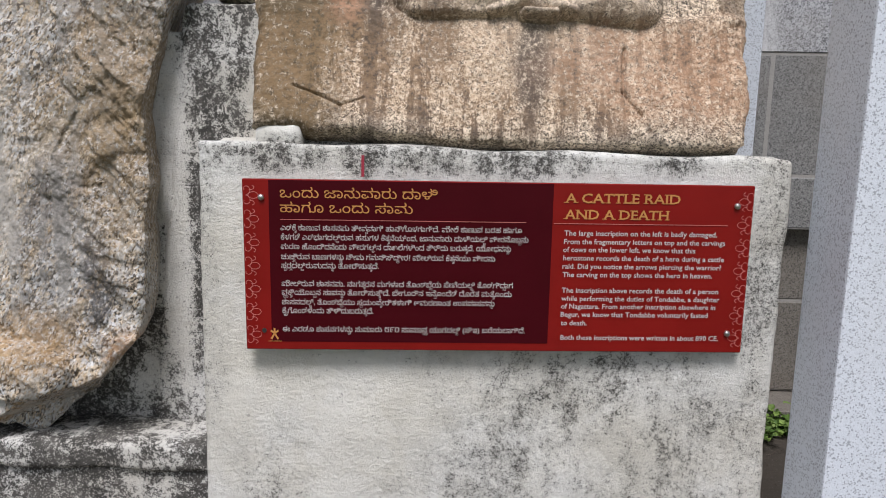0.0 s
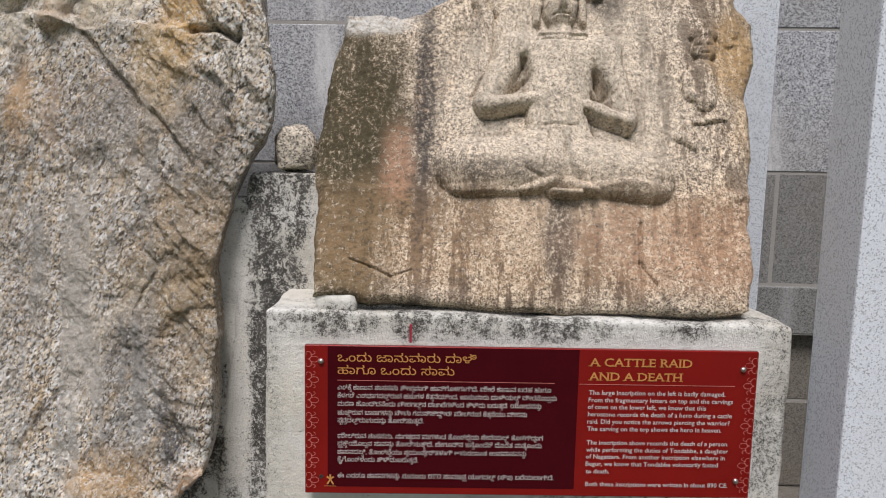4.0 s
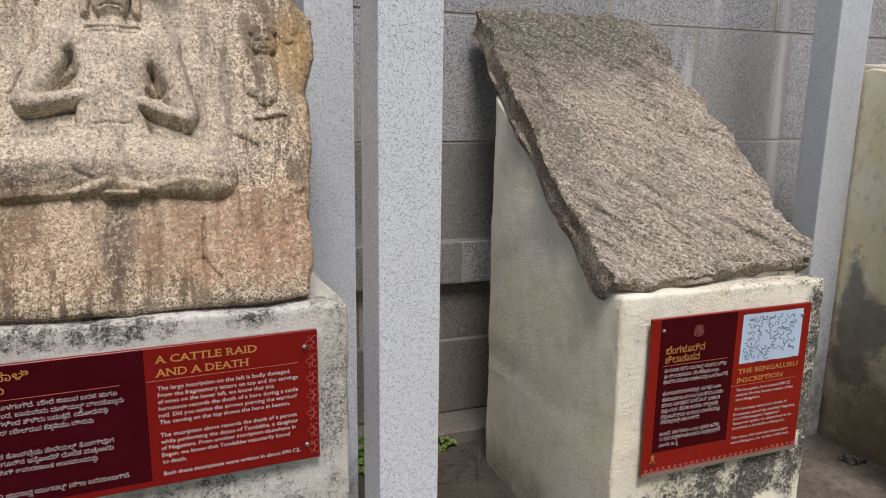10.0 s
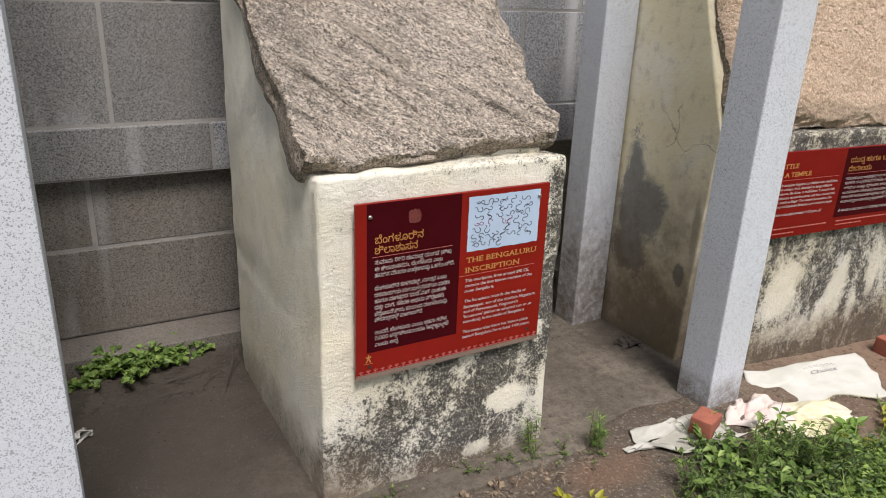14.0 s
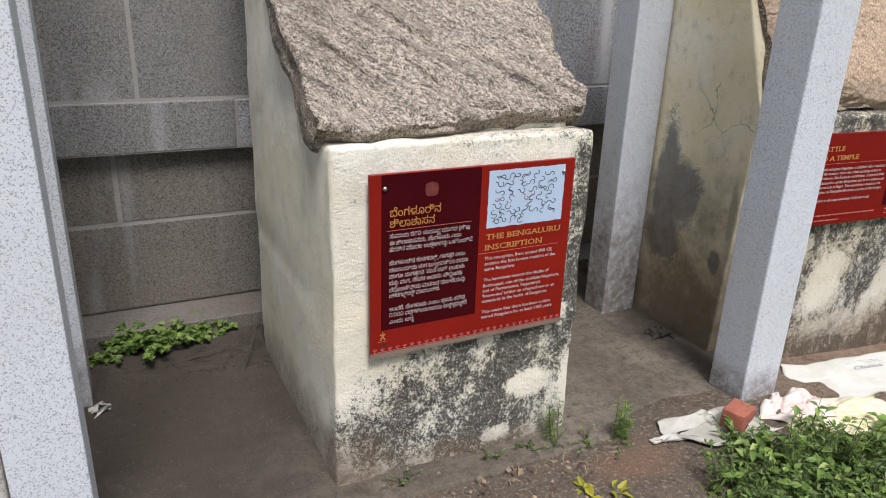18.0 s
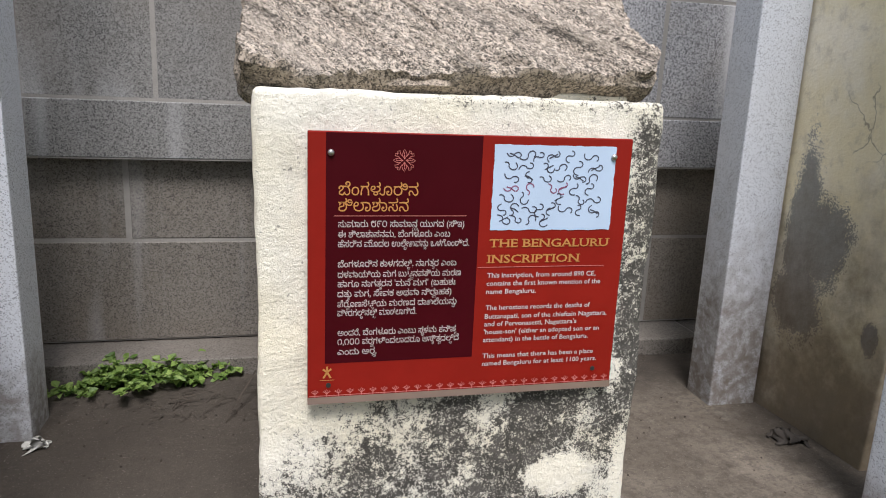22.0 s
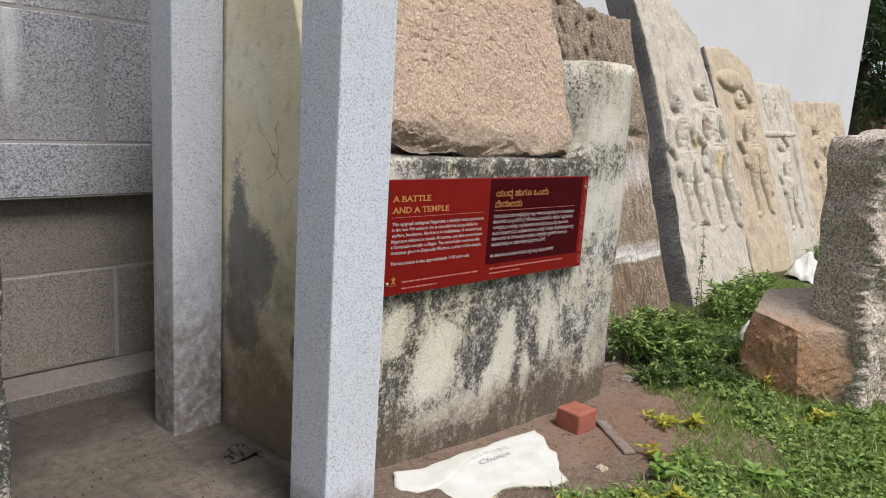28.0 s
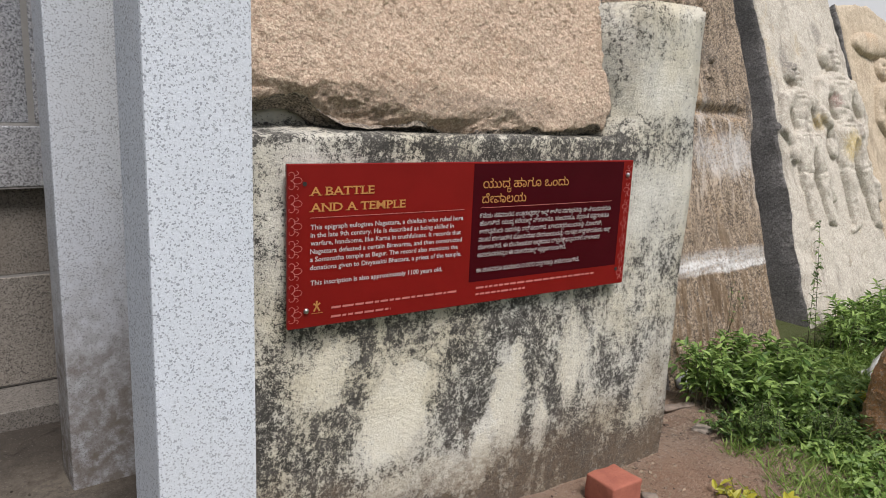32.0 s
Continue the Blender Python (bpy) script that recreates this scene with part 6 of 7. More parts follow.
SIGN_2 = [
    ("gold", "ಬೆಂಗಳೂರಿನ", 0.063, 0.232, 0.467),
    ("gold", "ಶಿಲಾಶಾಸನ", 0.063, 0.212, 0.433),
    ("rule", "", 0.054, 0.341, 0.423),
    ("kan", "ಸುಮಾರು ೮೯೦ ಸಾಮಾನ್ಯ ಯುಗದ (ಸಿಇ)", 0.063, 0.337, 0.399),
    ("kan", "ಈ ಶಿಲಾಶಾಸನವು, ಬೆಂಗಳೂರು ಎಂಬ", 0.063, 0.306, 0.377),
    ("kan", "ಹೆಸರಿನ ಮೊದಲ ಉಲ್ಲೇಖವನ್ನು ಒಳಗೊಂಡಿದೆ.", 0.063, 0.350, 0.356),
    ("kan", "ಬೆಂಗಳೂರಿನ ಕಾಳಗದಲ್ಲಿ, ನಾಗತ್ತರ ಎಂಬ", 0.063, 0.323, 0.312),
    ("kan", "ದಳವಾಯಿಯ ಮಗ ಬುಟ್ಟನಪತಿಯ ಮರಣ", 0.063, 0.335, 0.289),
    ("kan", "ಹಾಗೂ ನಾಗತ್ತರನ 'ಮನೆ ಮಗ' (ಬಹುಶಃ", 0.063, 0.323, 0.268),
    ("kan", "ದತ್ತು ಮಗ, ಸೇವಕ ಅಥವಾ ನಿರ್ವಾಹಕ)", 0.063, 0.315, 0.246),
    ("kan", "ಪೆರ್ವೊಣಸೆಟ್ಟಿಯ ಮರಣದ ದಾಖಲೆಯನ್ನು", 0.063, 0.328, 0.223),
    ("kan", "ವೀರಗಲ್ಲಿನಲ್ಲಿ ಮಾಡಲಾಗಿದೆ.", 0.063, 0.237, 0.203),
    ("kan", "ಅಂದರೆ, ಬೆಂಗಳೂರು ಎಂಬು ಸ್ಥಳವು ಕನಿಷ್ಠ", 0.064, 0.329, 0.158),
    ("kan", "೧,೧೦೦ ವರ್ಷಗಳಿಂದಲಾದರೂ ಅಸ್ತಿತ್ವದಲ್ಲಿದೆ", 0.064, 0.337, 0.137),
    ("kan", "ಎಂದು ಅರ್ಥ.", 0.064, 0.150, 0.114),
    ("goldE", "THE BENGALURU", 0.397, 0.684, 0.352),
    ("goldE", "INSCRIPTION", 0.396, 0.614, 0.316),
    ("rule", "", 0.373, 0.680, 0.306),
    ("eng", "This inscription, from around 890 CE,", 0.396, 0.660, 0.282),
    ("eng", "contains the first known mention of the", 0.396, 0.674, 0.263),
    ("eng", "name Bengaluru.", 0.396, 0.515, 0.244),
    ("eng", "The herostone records the deaths of", 0.397, 0.653, 0.206),
    ("eng", "Buttanapati, son of the chieftain Nagattara,", 0.396, 0.698, 0.185),
    ("eng", "and of Pervonasetti, Nagattara's", 0.396, 0.622, 0.167),
    ("eng", "'house-son' (either an adopted son or an", 0.396, 0.682, 0.148),
    ("eng", "attendant) in the battle of Bengaluru.", 0.395, 0.655, 0.129),
    ("eng", "This means that there has been a place", 0.396, 0.672, 0.090),
    ("eng", "named Bengaluru for at least 1100 years.", 0.396, 0.682, 0.071),
]
SIGN_3 = [
    ("goldE", "A BATTLE", 0.062, 0.248, 0.335),
    ("goldE", "AND A TEMPLE", 0.063, 0.347, 0.295),
    ("rule", "", 0.062, 0.550, 0.280),
    ("eng", "This epigraph eulogises Nagattara, a chieftain who ruled here", 0.063, 0.547, 0.251),
    ("eng", "in the late 9th century. He is described as being skilled in", 0.063, 0.514, 0.231),
    ("eng", "warfare, handsome, like Karna in truthfulness. It records that", 0.063, 0.541, 0.211),
    ("eng", "Nagattara defeated a certain Biravarma, and then constructed", 0.062, 0.546, 0.190),
    ("eng", "a Somanatha temple at Begur. The record also mentions the", 0.062, 0.532, 0.170),
    ("eng", "donations given to Divyasakti Bhattara, a priest of the temple.", 0.062, 0.546, 0.149),
    ("eng", "This inscription is also approximately 1100 years old.", 0.063, 0.479, 0.110),
    ("bars", "", 0.124, 0.537, 0.043),
    ("bars", "", 0.123, 0.308, 0.019),
    ("gold", "ಯುದ್ಧ ಹಾಗೂ ಒಂದು", 0.615, 0.961, 0.338),
    ("gold", "ದೇವಾಲಯ", 0.614, 0.785, 0.295),
    ("rule", "", 0.611, 1.168, 0.282),
    ("kan", "೯ನೆಯ ಶತಮಾನದ ಉತ್ತರಾರ್ಧದಲ್ಲಿ ಇಲ್ಲಿ ಆಳಿದ ನಾಗತ್ತರನನ್ನು ಈ ಶಿಲಾಶಾಸನವು", 0.609, 1.166, 0.253),
    ("kan", "ಹೊಗಳಿದೆ. ಯುದ್ಧ ಕಲೆಯಲ್ಲಿ ನಿಪುಣನೂ, ಸುಂದರನೂ, ಕರ್ಣನಂತೆ ಸತ್ಯವಂತನೂ", 0.610, 1.159, 0.231),
    ("kan", "ಆಗಿದ್ದನೆಂದು ಅವನನ್ನು ವರ್ಣಿಸಲಾಗಿದೆ. ಬೀರವರ್ಮನೆಂಬುವನನ್ನು ಸೋಲಿಸಿ,", 0.610, 1.129, 0.207),
    ("kan", "ನಂತರ ಬೇಗೂರಿನ ಸೋಮನಾಥ ದೇವಾಲಯವನ್ನು ನಾಗತ್ತರ ನಿರ್ಮಿಸಿದನೆಂದು ಇಲ್ಲಿ", 0.608, 1.173, 0.184),
    ("kan", "ದಾಖಲಾಗಿದೆ. ಈ ದೇವಾಲಯದ ಅರ್ಚಕನಾದ ದಿವ್ಯಶಕ್ತಿಭಟ್ಟಾರನಿಗೆ ನೀಡಲಾದ", 0.607, 1.123, 0.162),
    ("kan", "ಅನುದಾನಗಳನ್ನೂ ಈ ದಾಖಲೆಯಲ್ಲಿ ಪ್ರಸ್ತಾಪಿಸಲಾಗಿದೆ.", 0.607, 0.970, 0.139),
    ("kan", "ಈ ಶಾಸನವೂ ಸುಮಾರು ೧,೧೦೦ ವರ್ಷಗಳಷ್ಟು ಹಳೆಯದಾಗಿದೆ.", 0.606, 1.035, 0.094),
    ("bars", "", 0.607, 1.113, 0.045),
    ("bars", "", 0.607, 0.804, 0.026),
]

sign_1 = sign("red and maroon sign about a cattle raid, bolted to plaster", -0.347, 1.560, 0.728, 3.0, 1.19, 0.405, (0.06, 0.717, 0.02, 0.403))
sign_1.matrix_world = sign_1.matrix_world @ Matrix.Scale(1.012, 4)
print_lines(sign_1, SIGN_1, {"gold": 0.036, "kan": 0.0205, "goldE": 0.0315, "eng": 0.0172})
scroll_border(sign_1, 0.008, 0.01, 0.395, 7, 1)
scroll_border(sign_1, 1.183, 0.01, 0.395, 7, -1)
emblem(sign_1, 0.067, 0.040)
rivet(sign_1, 0.043, 0.363), rivet(sign_1, 1.15, 0.357), rivet(sign_1, 1.151, 0.049), drilled(sign_1, 0.043, 0.047)

sign_2 = sign("red and maroon sign about an inscription, bolted to plaster", 2.0, 1.548, 0.48, 0.3, 0.724, 0.598, (0.037, 0.3705, 0.095, 0.596), M_SIGN_RED_BRIGHT)
part("clear_edge", flat(0, 0.724, 0, 0.016, FACE - 0.001, FACE + 0.0012), M_ACRYLIC, sign_2, "bare clear acrylic edge")
print_lines(sign_2, SIGN_2, {"gold": 0.041, "kan": 0.0225, "goldE": 0.0268, "eng": 0.0160})
emblem(sign_2, 0.042, 0.075)
rivet(sign_2, 0.047, 0.555), rivet(sign_2, 0.679, 0.557), drilled(sign_2, 0.045, 0.044), drilled(sign_2, 0.675, 0.05)


def bud_row(root):
    bm = bmesh.new()
    z = FACE + 0.0012
    ribbon(bm, [(0.003, 0.0195), (0.721, 0.0195)], 0.0014, z)
    for i in range(28):
        x = 0.016 + i * 0.0256
        ribbon(bm, [(x, 0.017), (x, 0.026)], 0.0014, z)
        for s in (-1, 1):
            ribbon(bm, [(x, 0.0235), (x + s * 0.004, 0.027), (x + s * 0.0075, 0.029), (x + s * 0.005, 0.0315)], 0.0014, z)
        ribbon(bm, [(x, 0.026), (x - 0.003, 0.030), (x, 0.034), (x + 0.003, 0.030), (x, 0.026)], 0.0013, z)
    part("border_pattern", bm, M_PINK, root, "pale row of buds")


def rosette(root, cx, cy, r):
    bm = bmesh.new()
    z = FACE + 0.0016
    for q in range(4):
        a = q * math.pi / 2
        f = lambda x, y: (cx + r * (x * math.cos(a) - y * math.sin(a)), cy + r * (x * math.sin(a) + y * math.cos(a)))
        ribbon(bm, [f(0, 0.12), f(-0.22, 0.5), f(-0.12, 0.8), f(0, 1.0), f(0.12, 0.8), f(0.22, 0.5), f(0, 0.12)], 0.0011, z)
        ribbon(bm, [f(0, 0.15), f(0, 0.75)], 0.0011, z)
        for s in (-1, 1):
            ribbon(bm, [f(0.1 * s, 0.3), f(0.34 * s, 0.55), f(0.42 * s, 0.85), f(0.62 * s, 0.8), f(0.6 * s, 0.62), f(0.5 * s, 0.66)], 0.0011, z)
    part("rosette", bm, M_PINK, root, "pale four-petalled rosette")


def facsimile(root):
    """A pale blue field with brushed signs copied from the stone."""
    x0, x1, y0, y1 = 0.397, 0.684, 0.391, 0.580
    ring = []
    n = 26
    for a, b, ex in ((0, 1, 0), (1, 2, 1), (2, 3, 2), (3, 4, 3)):
        for i in range(n):
            f = i / n
            x, y = ((x0 + (x1 - x0) * f, y0), (x1, y0 + (y1 - y0) * f), (x1 - (x1 - x0) * f, y1), (x0, y1 - (y1 - y0) * f))[ex]
            w = 0.0022 * noise.noise(Vector((x * 60, y * 60, 1)))
            ring.append((x + w, y + w))
    bm = bmesh.new()
    bm.faces.new([bm.verts.new((x, y, FACE + 0.0012)) for x, y in ring])
    part("facsimile", bm, M_BLUE, root, "pale blue picture of the inscribed letters")
    columns = ((0.15, 0.26, 0.36, 0.47, 0.62, 0.79), (0.14, 0.26, 0.44, 0.55, 0.69, 0.83), (0.15, 0.29, 0.42, 0.57, 0.70, 0.81), (0.15, 0.31, 0.48, 0.58, 0.67, 0.80),
               (0.12, 0.26, 0.55, 0.73, 0.84), (0.09, 0.19, 0.30, 0.38, 0.49, 0.60, 0.72, 0.85), (0.10, 0.20, 0.33, 0.43))
    for tone, red in ((M_INK, False), (M_INK_RED, True)):
        bm = bmesh.new()
        for r, row in enumerate(columns):
            for c, at in enumerate(row):
                if (r == 3 and c < 4) != red:
                    continue
                cx = x0 + (x1 - x0) * at + random.uniform(-0.002, 0.002)
                cy = y1 - 0.023 - r * 0.0237 - 0.004 * at + random.uniform(-0.002, 0.002)
                size, bend, hook = random.uniform(0.9, 1.2), random.choice((-1, 1)), random.randint(4, 9)
                h, step, px, py, pts = random.uniform(-0.6, 0.8), 0.0036 * size, 0.0, 0.0, []
                for n_step in range(14):
                    pts.append((px, py))
                    h += bend * (0.62 if n_step < hook else -0.50) * (0.4 if n_step % 6 == 0 else 1.0)
                    px, py = px + 1.15 * step * math.cos(h), py + step * math.sin(h)
                mx, my = (max(q[k] for q in pts) / 2 + min(q[k] for q in pts) / 2 for k in (0, 1))
                ribbon(bm, [(cx + q[0] - mx, cy + q[1] - my) for q in pts], 0.0025, FACE + 0.0018)
                if (r + c) % 3 == 0:
                    ribbon(bm, [(cx - 0.010, cy + bend * 0.004), (cx, cy + 0.001), (cx + 0.010, cy - bend * 0.006)], 0.0024, FACE + 0.0018)
        part("brushed_letters", bm, tone, root)["kind"] = "stuff"


bud_row(sign_2), rosette(sign_2, 0.2, 0.541, 0.024), facsimile(sign_2)

sign_3 = sign("red and maroon sign about a battle, bolted to plaster", 3.972, 1.655, 0.648, -4.6, 1.185, 0.412, (0.545, 1.140, 0.067, 0.407))
SIGN_3 = [(k, t, a * 0.94, b * 0.94, c) for k, t, a, b, c in SIGN_3]
print_lines(sign_3, SIGN_3, {"gold": 0.040, "kan": 0.0205, "goldE": 0.0300, "eng": 0.0175})
scroll_border(sign_3, 0.008, 0.01, 0.40, 7, 1)
scroll_border(sign_3, 1.178, 0.01, 0.40, 7, -1)
emblem(sign_3, 0.077, 0.055)
drilled(sign_3, 0.044, 0.364), rivet(sign_3, 0.048, 0.045), rivet(sign_3, 1.160, 0.365), drilled(sign_3, 1.146, 0.052)


# ---- plants ----
def leaf_mat(name, tone, tip, trans=0.35):
    k = Mat(name, 0.5, spec=0.4)
    island = k.n.new("ShaderNodeNewGeometry").outputs["Random Per Island"]
    c = k.mix(island, tone, tip)
    c = k.mix(k.math('MULTIPLY', k.ramp(k.noise(40, 3), 0.4, 0.7), 0.35), c, tuple(t * 0.6 for t in tone))
    k.b.inputs["Subsurface Weight"].default_value = 0.0
    k.b.inputs["Transmission Weight"].default_value = 0.0
    m = k.done(c)
    trans_node = k.n.new("ShaderNodeBsdfTranslucent")
    k.put(c, trans_node.inputs["Color"])
    mixer = k.n.new("ShaderNodeMixShader")
    mixer.inputs[0].default_value = trans
    k.l.new(k.b.outputs[0], mixer.inputs[1])
    k.l.new(trans_node.outputs[0], mixer.inputs[2])
    k.l.new(mixer.outputs[0], k.n["Material Output"].inputs[0])
    return m


M_LEAF = leaf_mat("leaf_green", (0.075, 0.15, 0.028), (0.37, 0.51, 0.14))
M_LEAF_DEEP = leaf_mat("leaf_deep", (0.04, 0.085, 0.02), (0.24, 0.35, 0.09))
M_LEAF_YELLOW = leaf_mat("leaf_yellow", (0.32, 0.33, 0.04), (0.5, 0.45, 0.05))
M_LEAF_LIGHT = leaf_mat("leaf_light", (0.18, 0.31, 0.06), (0.26, 0.40, 0.09))
M_BLADE = leaf_mat("grass_blade", (0.15, 0.26, 0.05), (0.46, 0.56, 0.18))
M_TREE_LEAF = leaf_mat("tree_leaf", (0.02, 0.045, 0.014), (0.05, 0.085, 0.025))
M_STEM = plain("stem", (0.09, 0.08, 0.045), 0.8)
M_BARK = plain("bark", (0.07, 0.055, 0.042), 0.9, vary=0.5, bump=0.8)


def leaves_mesh(name, at, way, up, length, width, mat, fold=0.25):
    """Many folded leaves in one mesh. at, way, up: arrays of points, growth directions and leaf normals."""
    n = len(at)
    side = np.cross(way, up)
    side /= np.linalg.norm(side, axis=1)[:, None] + 1e-9
    nrm = np.cross(side, way)
    L, W = length[:, None], width[:, None]
    p = [at,
         at + way * L * 0.35 + side * W * 0.5 + nrm * W * fold, at + way * L * 0.35 - side * W * 0.5 + nrm * W * fold, at + way * L * 0.4,
         at + way * L * 0.75 + side * W * 0.3 + nrm * (W * fold * 0.6 - L * 0.06), at + way * L * 0.75 - side * W * 0.3 + nrm * (W * fold * 0.6 - L * 0.06),
         at + way * L - nrm * L * 0.15]
    verts = np.stack(p, 1).reshape(-1, 3)
    base = (np.arange(n) * 7)[:, None]
    quads = np.array([[0, 3, 1, 1], [0, 2, 3, 3], [1, 3, 6, 4], [3, 2, 5, 6]])
    faces = []
    for q in quads:
        f = base + q
        faces += [tuple(dict.fromkeys(r)) for r in f.tolist()]
    me = bpy.data.meshes.new(name)
    me.from_pydata(verts.tolist(), [], faces)
    me.materials.append(mat)
    return me


def unit(a):
    return a / (np.linalg.norm(a, axis=1)[:, None] + 1e-9)


def stems_mesh(name, paths, r, mat):
    bm = bmesh.new()
    for pts in paths:
        prev = None
        for i, p in enumerate(pts):
            w = r * (1 - 0.7 * i / len(pts))
            ring = [bm.verts.new((p[0] + w * math.cos(a), p[1] + w * math.sin(a), p[2])) for a in (0, 2.09, 4.19)]
            if prev:
                for q in range(3):
                    bm.faces.new((prev[q], prev[(q + 1) % 3], ring[(q + 1) % 3], ring[q]))
            prev = ring
    return mesh_from(name, bm, mat)


def weed(label, spread, height, count, leaf_len, leaf_wid, mat, seed, shoots=14, droop=0.5, group="weeds"):
    """A bushy weed: shoots from one root, each set with leaves."""
    rng = np.random.default_rng(seed)
    root = tagged(new("weed"), label, "weed", group)
    paths, at, way = [], [], []
    for i in range(shoots):
        a, lean = rng.uniform(0, 6.28), rng.uniform(0.1, 1.0) * spread
        h = height * rng.uniform(0.5, 1.0)
        start = np.array([rng.normal(0, spread * 0.25), rng.normal(0, spread * 0.25), 0])
        end = start + np.array([math.cos(a) * lean, math.sin(a) * lean, h])
        pts = [start + (end - start) * f + np.array([0, 0, 0.15 * h * math.sin(3.14 * f)]) for f in np.linspace(0, 1, 5)]
        paths.append(pts)
        for j in range(count // shoots):
            f = rng.uniform(0.15, 1.0)
            q = pts[int(f * 3.99)] * (1 - (f * 4 % 1)) + pts[min(int(f * 3.99) + 1, 4)] * (f * 4 % 1)
            b = rng.uniform(0, 6.28)
            at.append(q)
            way.append((math.cos(b), math.sin(b), rng.uniform(-droop, 0.9)))
    at, way = np.array(at), unit(np.array(way))
    n = len(at)
    up = unit(np.stack([rng.normal(0, 0.3, n), rng.normal(0, 0.3, n), np.ones(n)], 1))
    sizes = rng.uniform(0.6, 1.2, n)
    lv = new("leaves", leaves_mesh("leaves", at, way, up, leaf_len * sizes, leaf_wid * sizes, mat))
    lv.parent, lv["kind"] = root, "stuff"
    st = new("stem", stems_mesh("stem", paths, 0.0022, M_STEM))
    st.parent, st["kind"] = root, "stuff"
    return root


def scatter(src, spots, rng, low=0.8, high=1.2):
    """Copies of a weed at the spots (x, y, z); the source stands at the first."""
    for i, (x, y, z) in enumerate(spots):
        m = pose(x, y, z, rng.uniform(-8, 8), rng.uniform(-8, 8), rng.uniform(0, 360))
        if i == 0:
            src.matrix_world = m
        else:
            copy_thing(src, m)


def lie(x, y):
    """Height of the earth under a point, near enough."""
    bank = min(max((x - 5.7) / 1.2, 0), 1) * min(max((y - 0.6) / 1.0, 0), 1)
    return -0.045 + 0.05 * bank - 0.045 * min(max((x - 3.9) / 0.7, 0), 1) * min(max(8 - x, 0), 1)


def spread_over(rng, n, x0, x1, y0, y1):
    return [(x, y, lie(x, y)) for x, y in zip(rng.uniform(x0, x1, n), rng.uniform(y0, y1, n))]


def planting():
    rng = np.random.default_rng(11)
    lush = weed("lush green weed with long pointed leaves by the stones", 0.20, 0.24, 420, 0.055, 0.018, M_LEAF, 1, 26)
    spots = [(6.0, 1.68, -0.05), (6.15, 1.56, -0.05), (6.3, 1.45, -0.06), (6.36, 1.66, -0.04), (6.2, 1.76, -0.03), (6.52, 1.58, -0.05), (6.12, 1.40, -0.10), (6.42, 1.40, -0.09), (7.2, 1.64, 0.0), (7.45, 1.55, 0.0), (7.6, 1.68, 0.0), (7.85, 1.6, 0.0), (8.1, 1.66, 0.0), (10.3, 1.8, 0.0), (11.0, 1.8, 0.0)]
    scatter(lush, spots, rng)
    broad = weed("low broad-leaved green weed", 0.18, 0.07, 170, 0.040, 0.024, M_LEAF, 2, 16, group="low weeds")
    scatter(broad, [*spread_over(rng, 9, 5.95, 7.2, 0.9, 1.4), *spread_over(rng, 3, 5.6, 6.4, 0.4, 0.85)], rng)
    deep = weed("green small-leaved weed spreading over the earth", 0.18, 0.11, 300, 0.030, 0.015, M_LEAF_DEEP, 3, 22, group="low weeds")
    scatter(deep, [(3.30, 1.12, -0.03), (3.47, 1.12, -0.03), (3.25, 0.98, -0.03), (3.55, 1.0, -0.03), (3.4, 0.90, -0.03), (3.1, 0.92, -0.03), (3.72, 1.0, -0.05), (3.55, 0.84, -0.04), (3.9, 0.94, -0.05), (3.28, 0.78, -0.04), (3.75, 0.84, -0.05),
                   (5.95, 1.50, -0.08), (6.05, 1.30, -0.08), (6.22, 1.22, -0.08), (6.3, 1.12, -0.08), (5.88, 1.38, -0.08), *spread_over(rng, 4, 6.2, 7.4, 1.1, 1.5)], rng)
    yellow = weed("yellow-green sprig in the grass", 0.08, 0.07, 70, 0.04, 0.02, M_LEAF_YELLOW, 4, 9, group="yellow sprigs")
    scatter(yellow, [(5.42, 1.16, -0.09), (5.02, 0.98, -0.09), (5.5, 1.08, -0.09), (6.55, 1.3, -0.05), (4.35, 0.98, -0.07), (6.3, 0.95, -0.06), (4.75, 0.85, -0.09), (3.95, 0.93, -0.05), (6.0, 0.7, -0.08)], rng)
    light = weed("fresh light green broad-leaved plant", 0.08, 0.08, 50, 0.06, 0.036, M_LEAF_LIGHT, 6, 9, group="low weeds")
    scatter(light, [(4.92, 0.93, -0.09), (6.6, 0.72, -0.06), (5.2, 0.6, -0.09), (4.0, 1.02, -0.05)], rng)
    creeper = weed("small round-leaved creeper growing from the wall's foot", 0.18, 0.07, 330, 0.032, 0.030, M_LEAF, 7, 20, droop=0.2, group="creepers")
    scatter(creeper, [(1.42, 2.80, 0.0), (1.58, 2.83, 0.0), (1.30, 2.82, 0.0)], rng)
    feather = weed("thin feathery upright weed", 0.03, 0.20, 120, 0.035, 0.004, M_LEAF, 8, 4, group="thin weeds")
    scatter(feather, [(2.95, 1.42, -0.03), (2.97, 1.40, -0.03), (2.72, 1.50, -0.02), (3.42, 1.02, 0.0), (3.62, 0.94, 0.0)], rng)
    leafy = weed("mid-green weed with oval leaves beside a sack", 0.15, 0.15, 70, 0.045, 0.026, M_LEAF, 14, 12, group="low weeds")
    scatter(leafy, [(3.2, 1.08, -0.03), (3.42, 1.18, -0.03), (3.62, 1.10, -0.03), (3.35, 0.94, -0.03), (3.8, 0.98, -0.05)], rng)
    fern = weed("feathery cut-leaved weed among the low weeds", 0.14, 0.16, 520, 0.022, 0.005, M_LEAF_DEEP, 15, 14, group="low weeds")
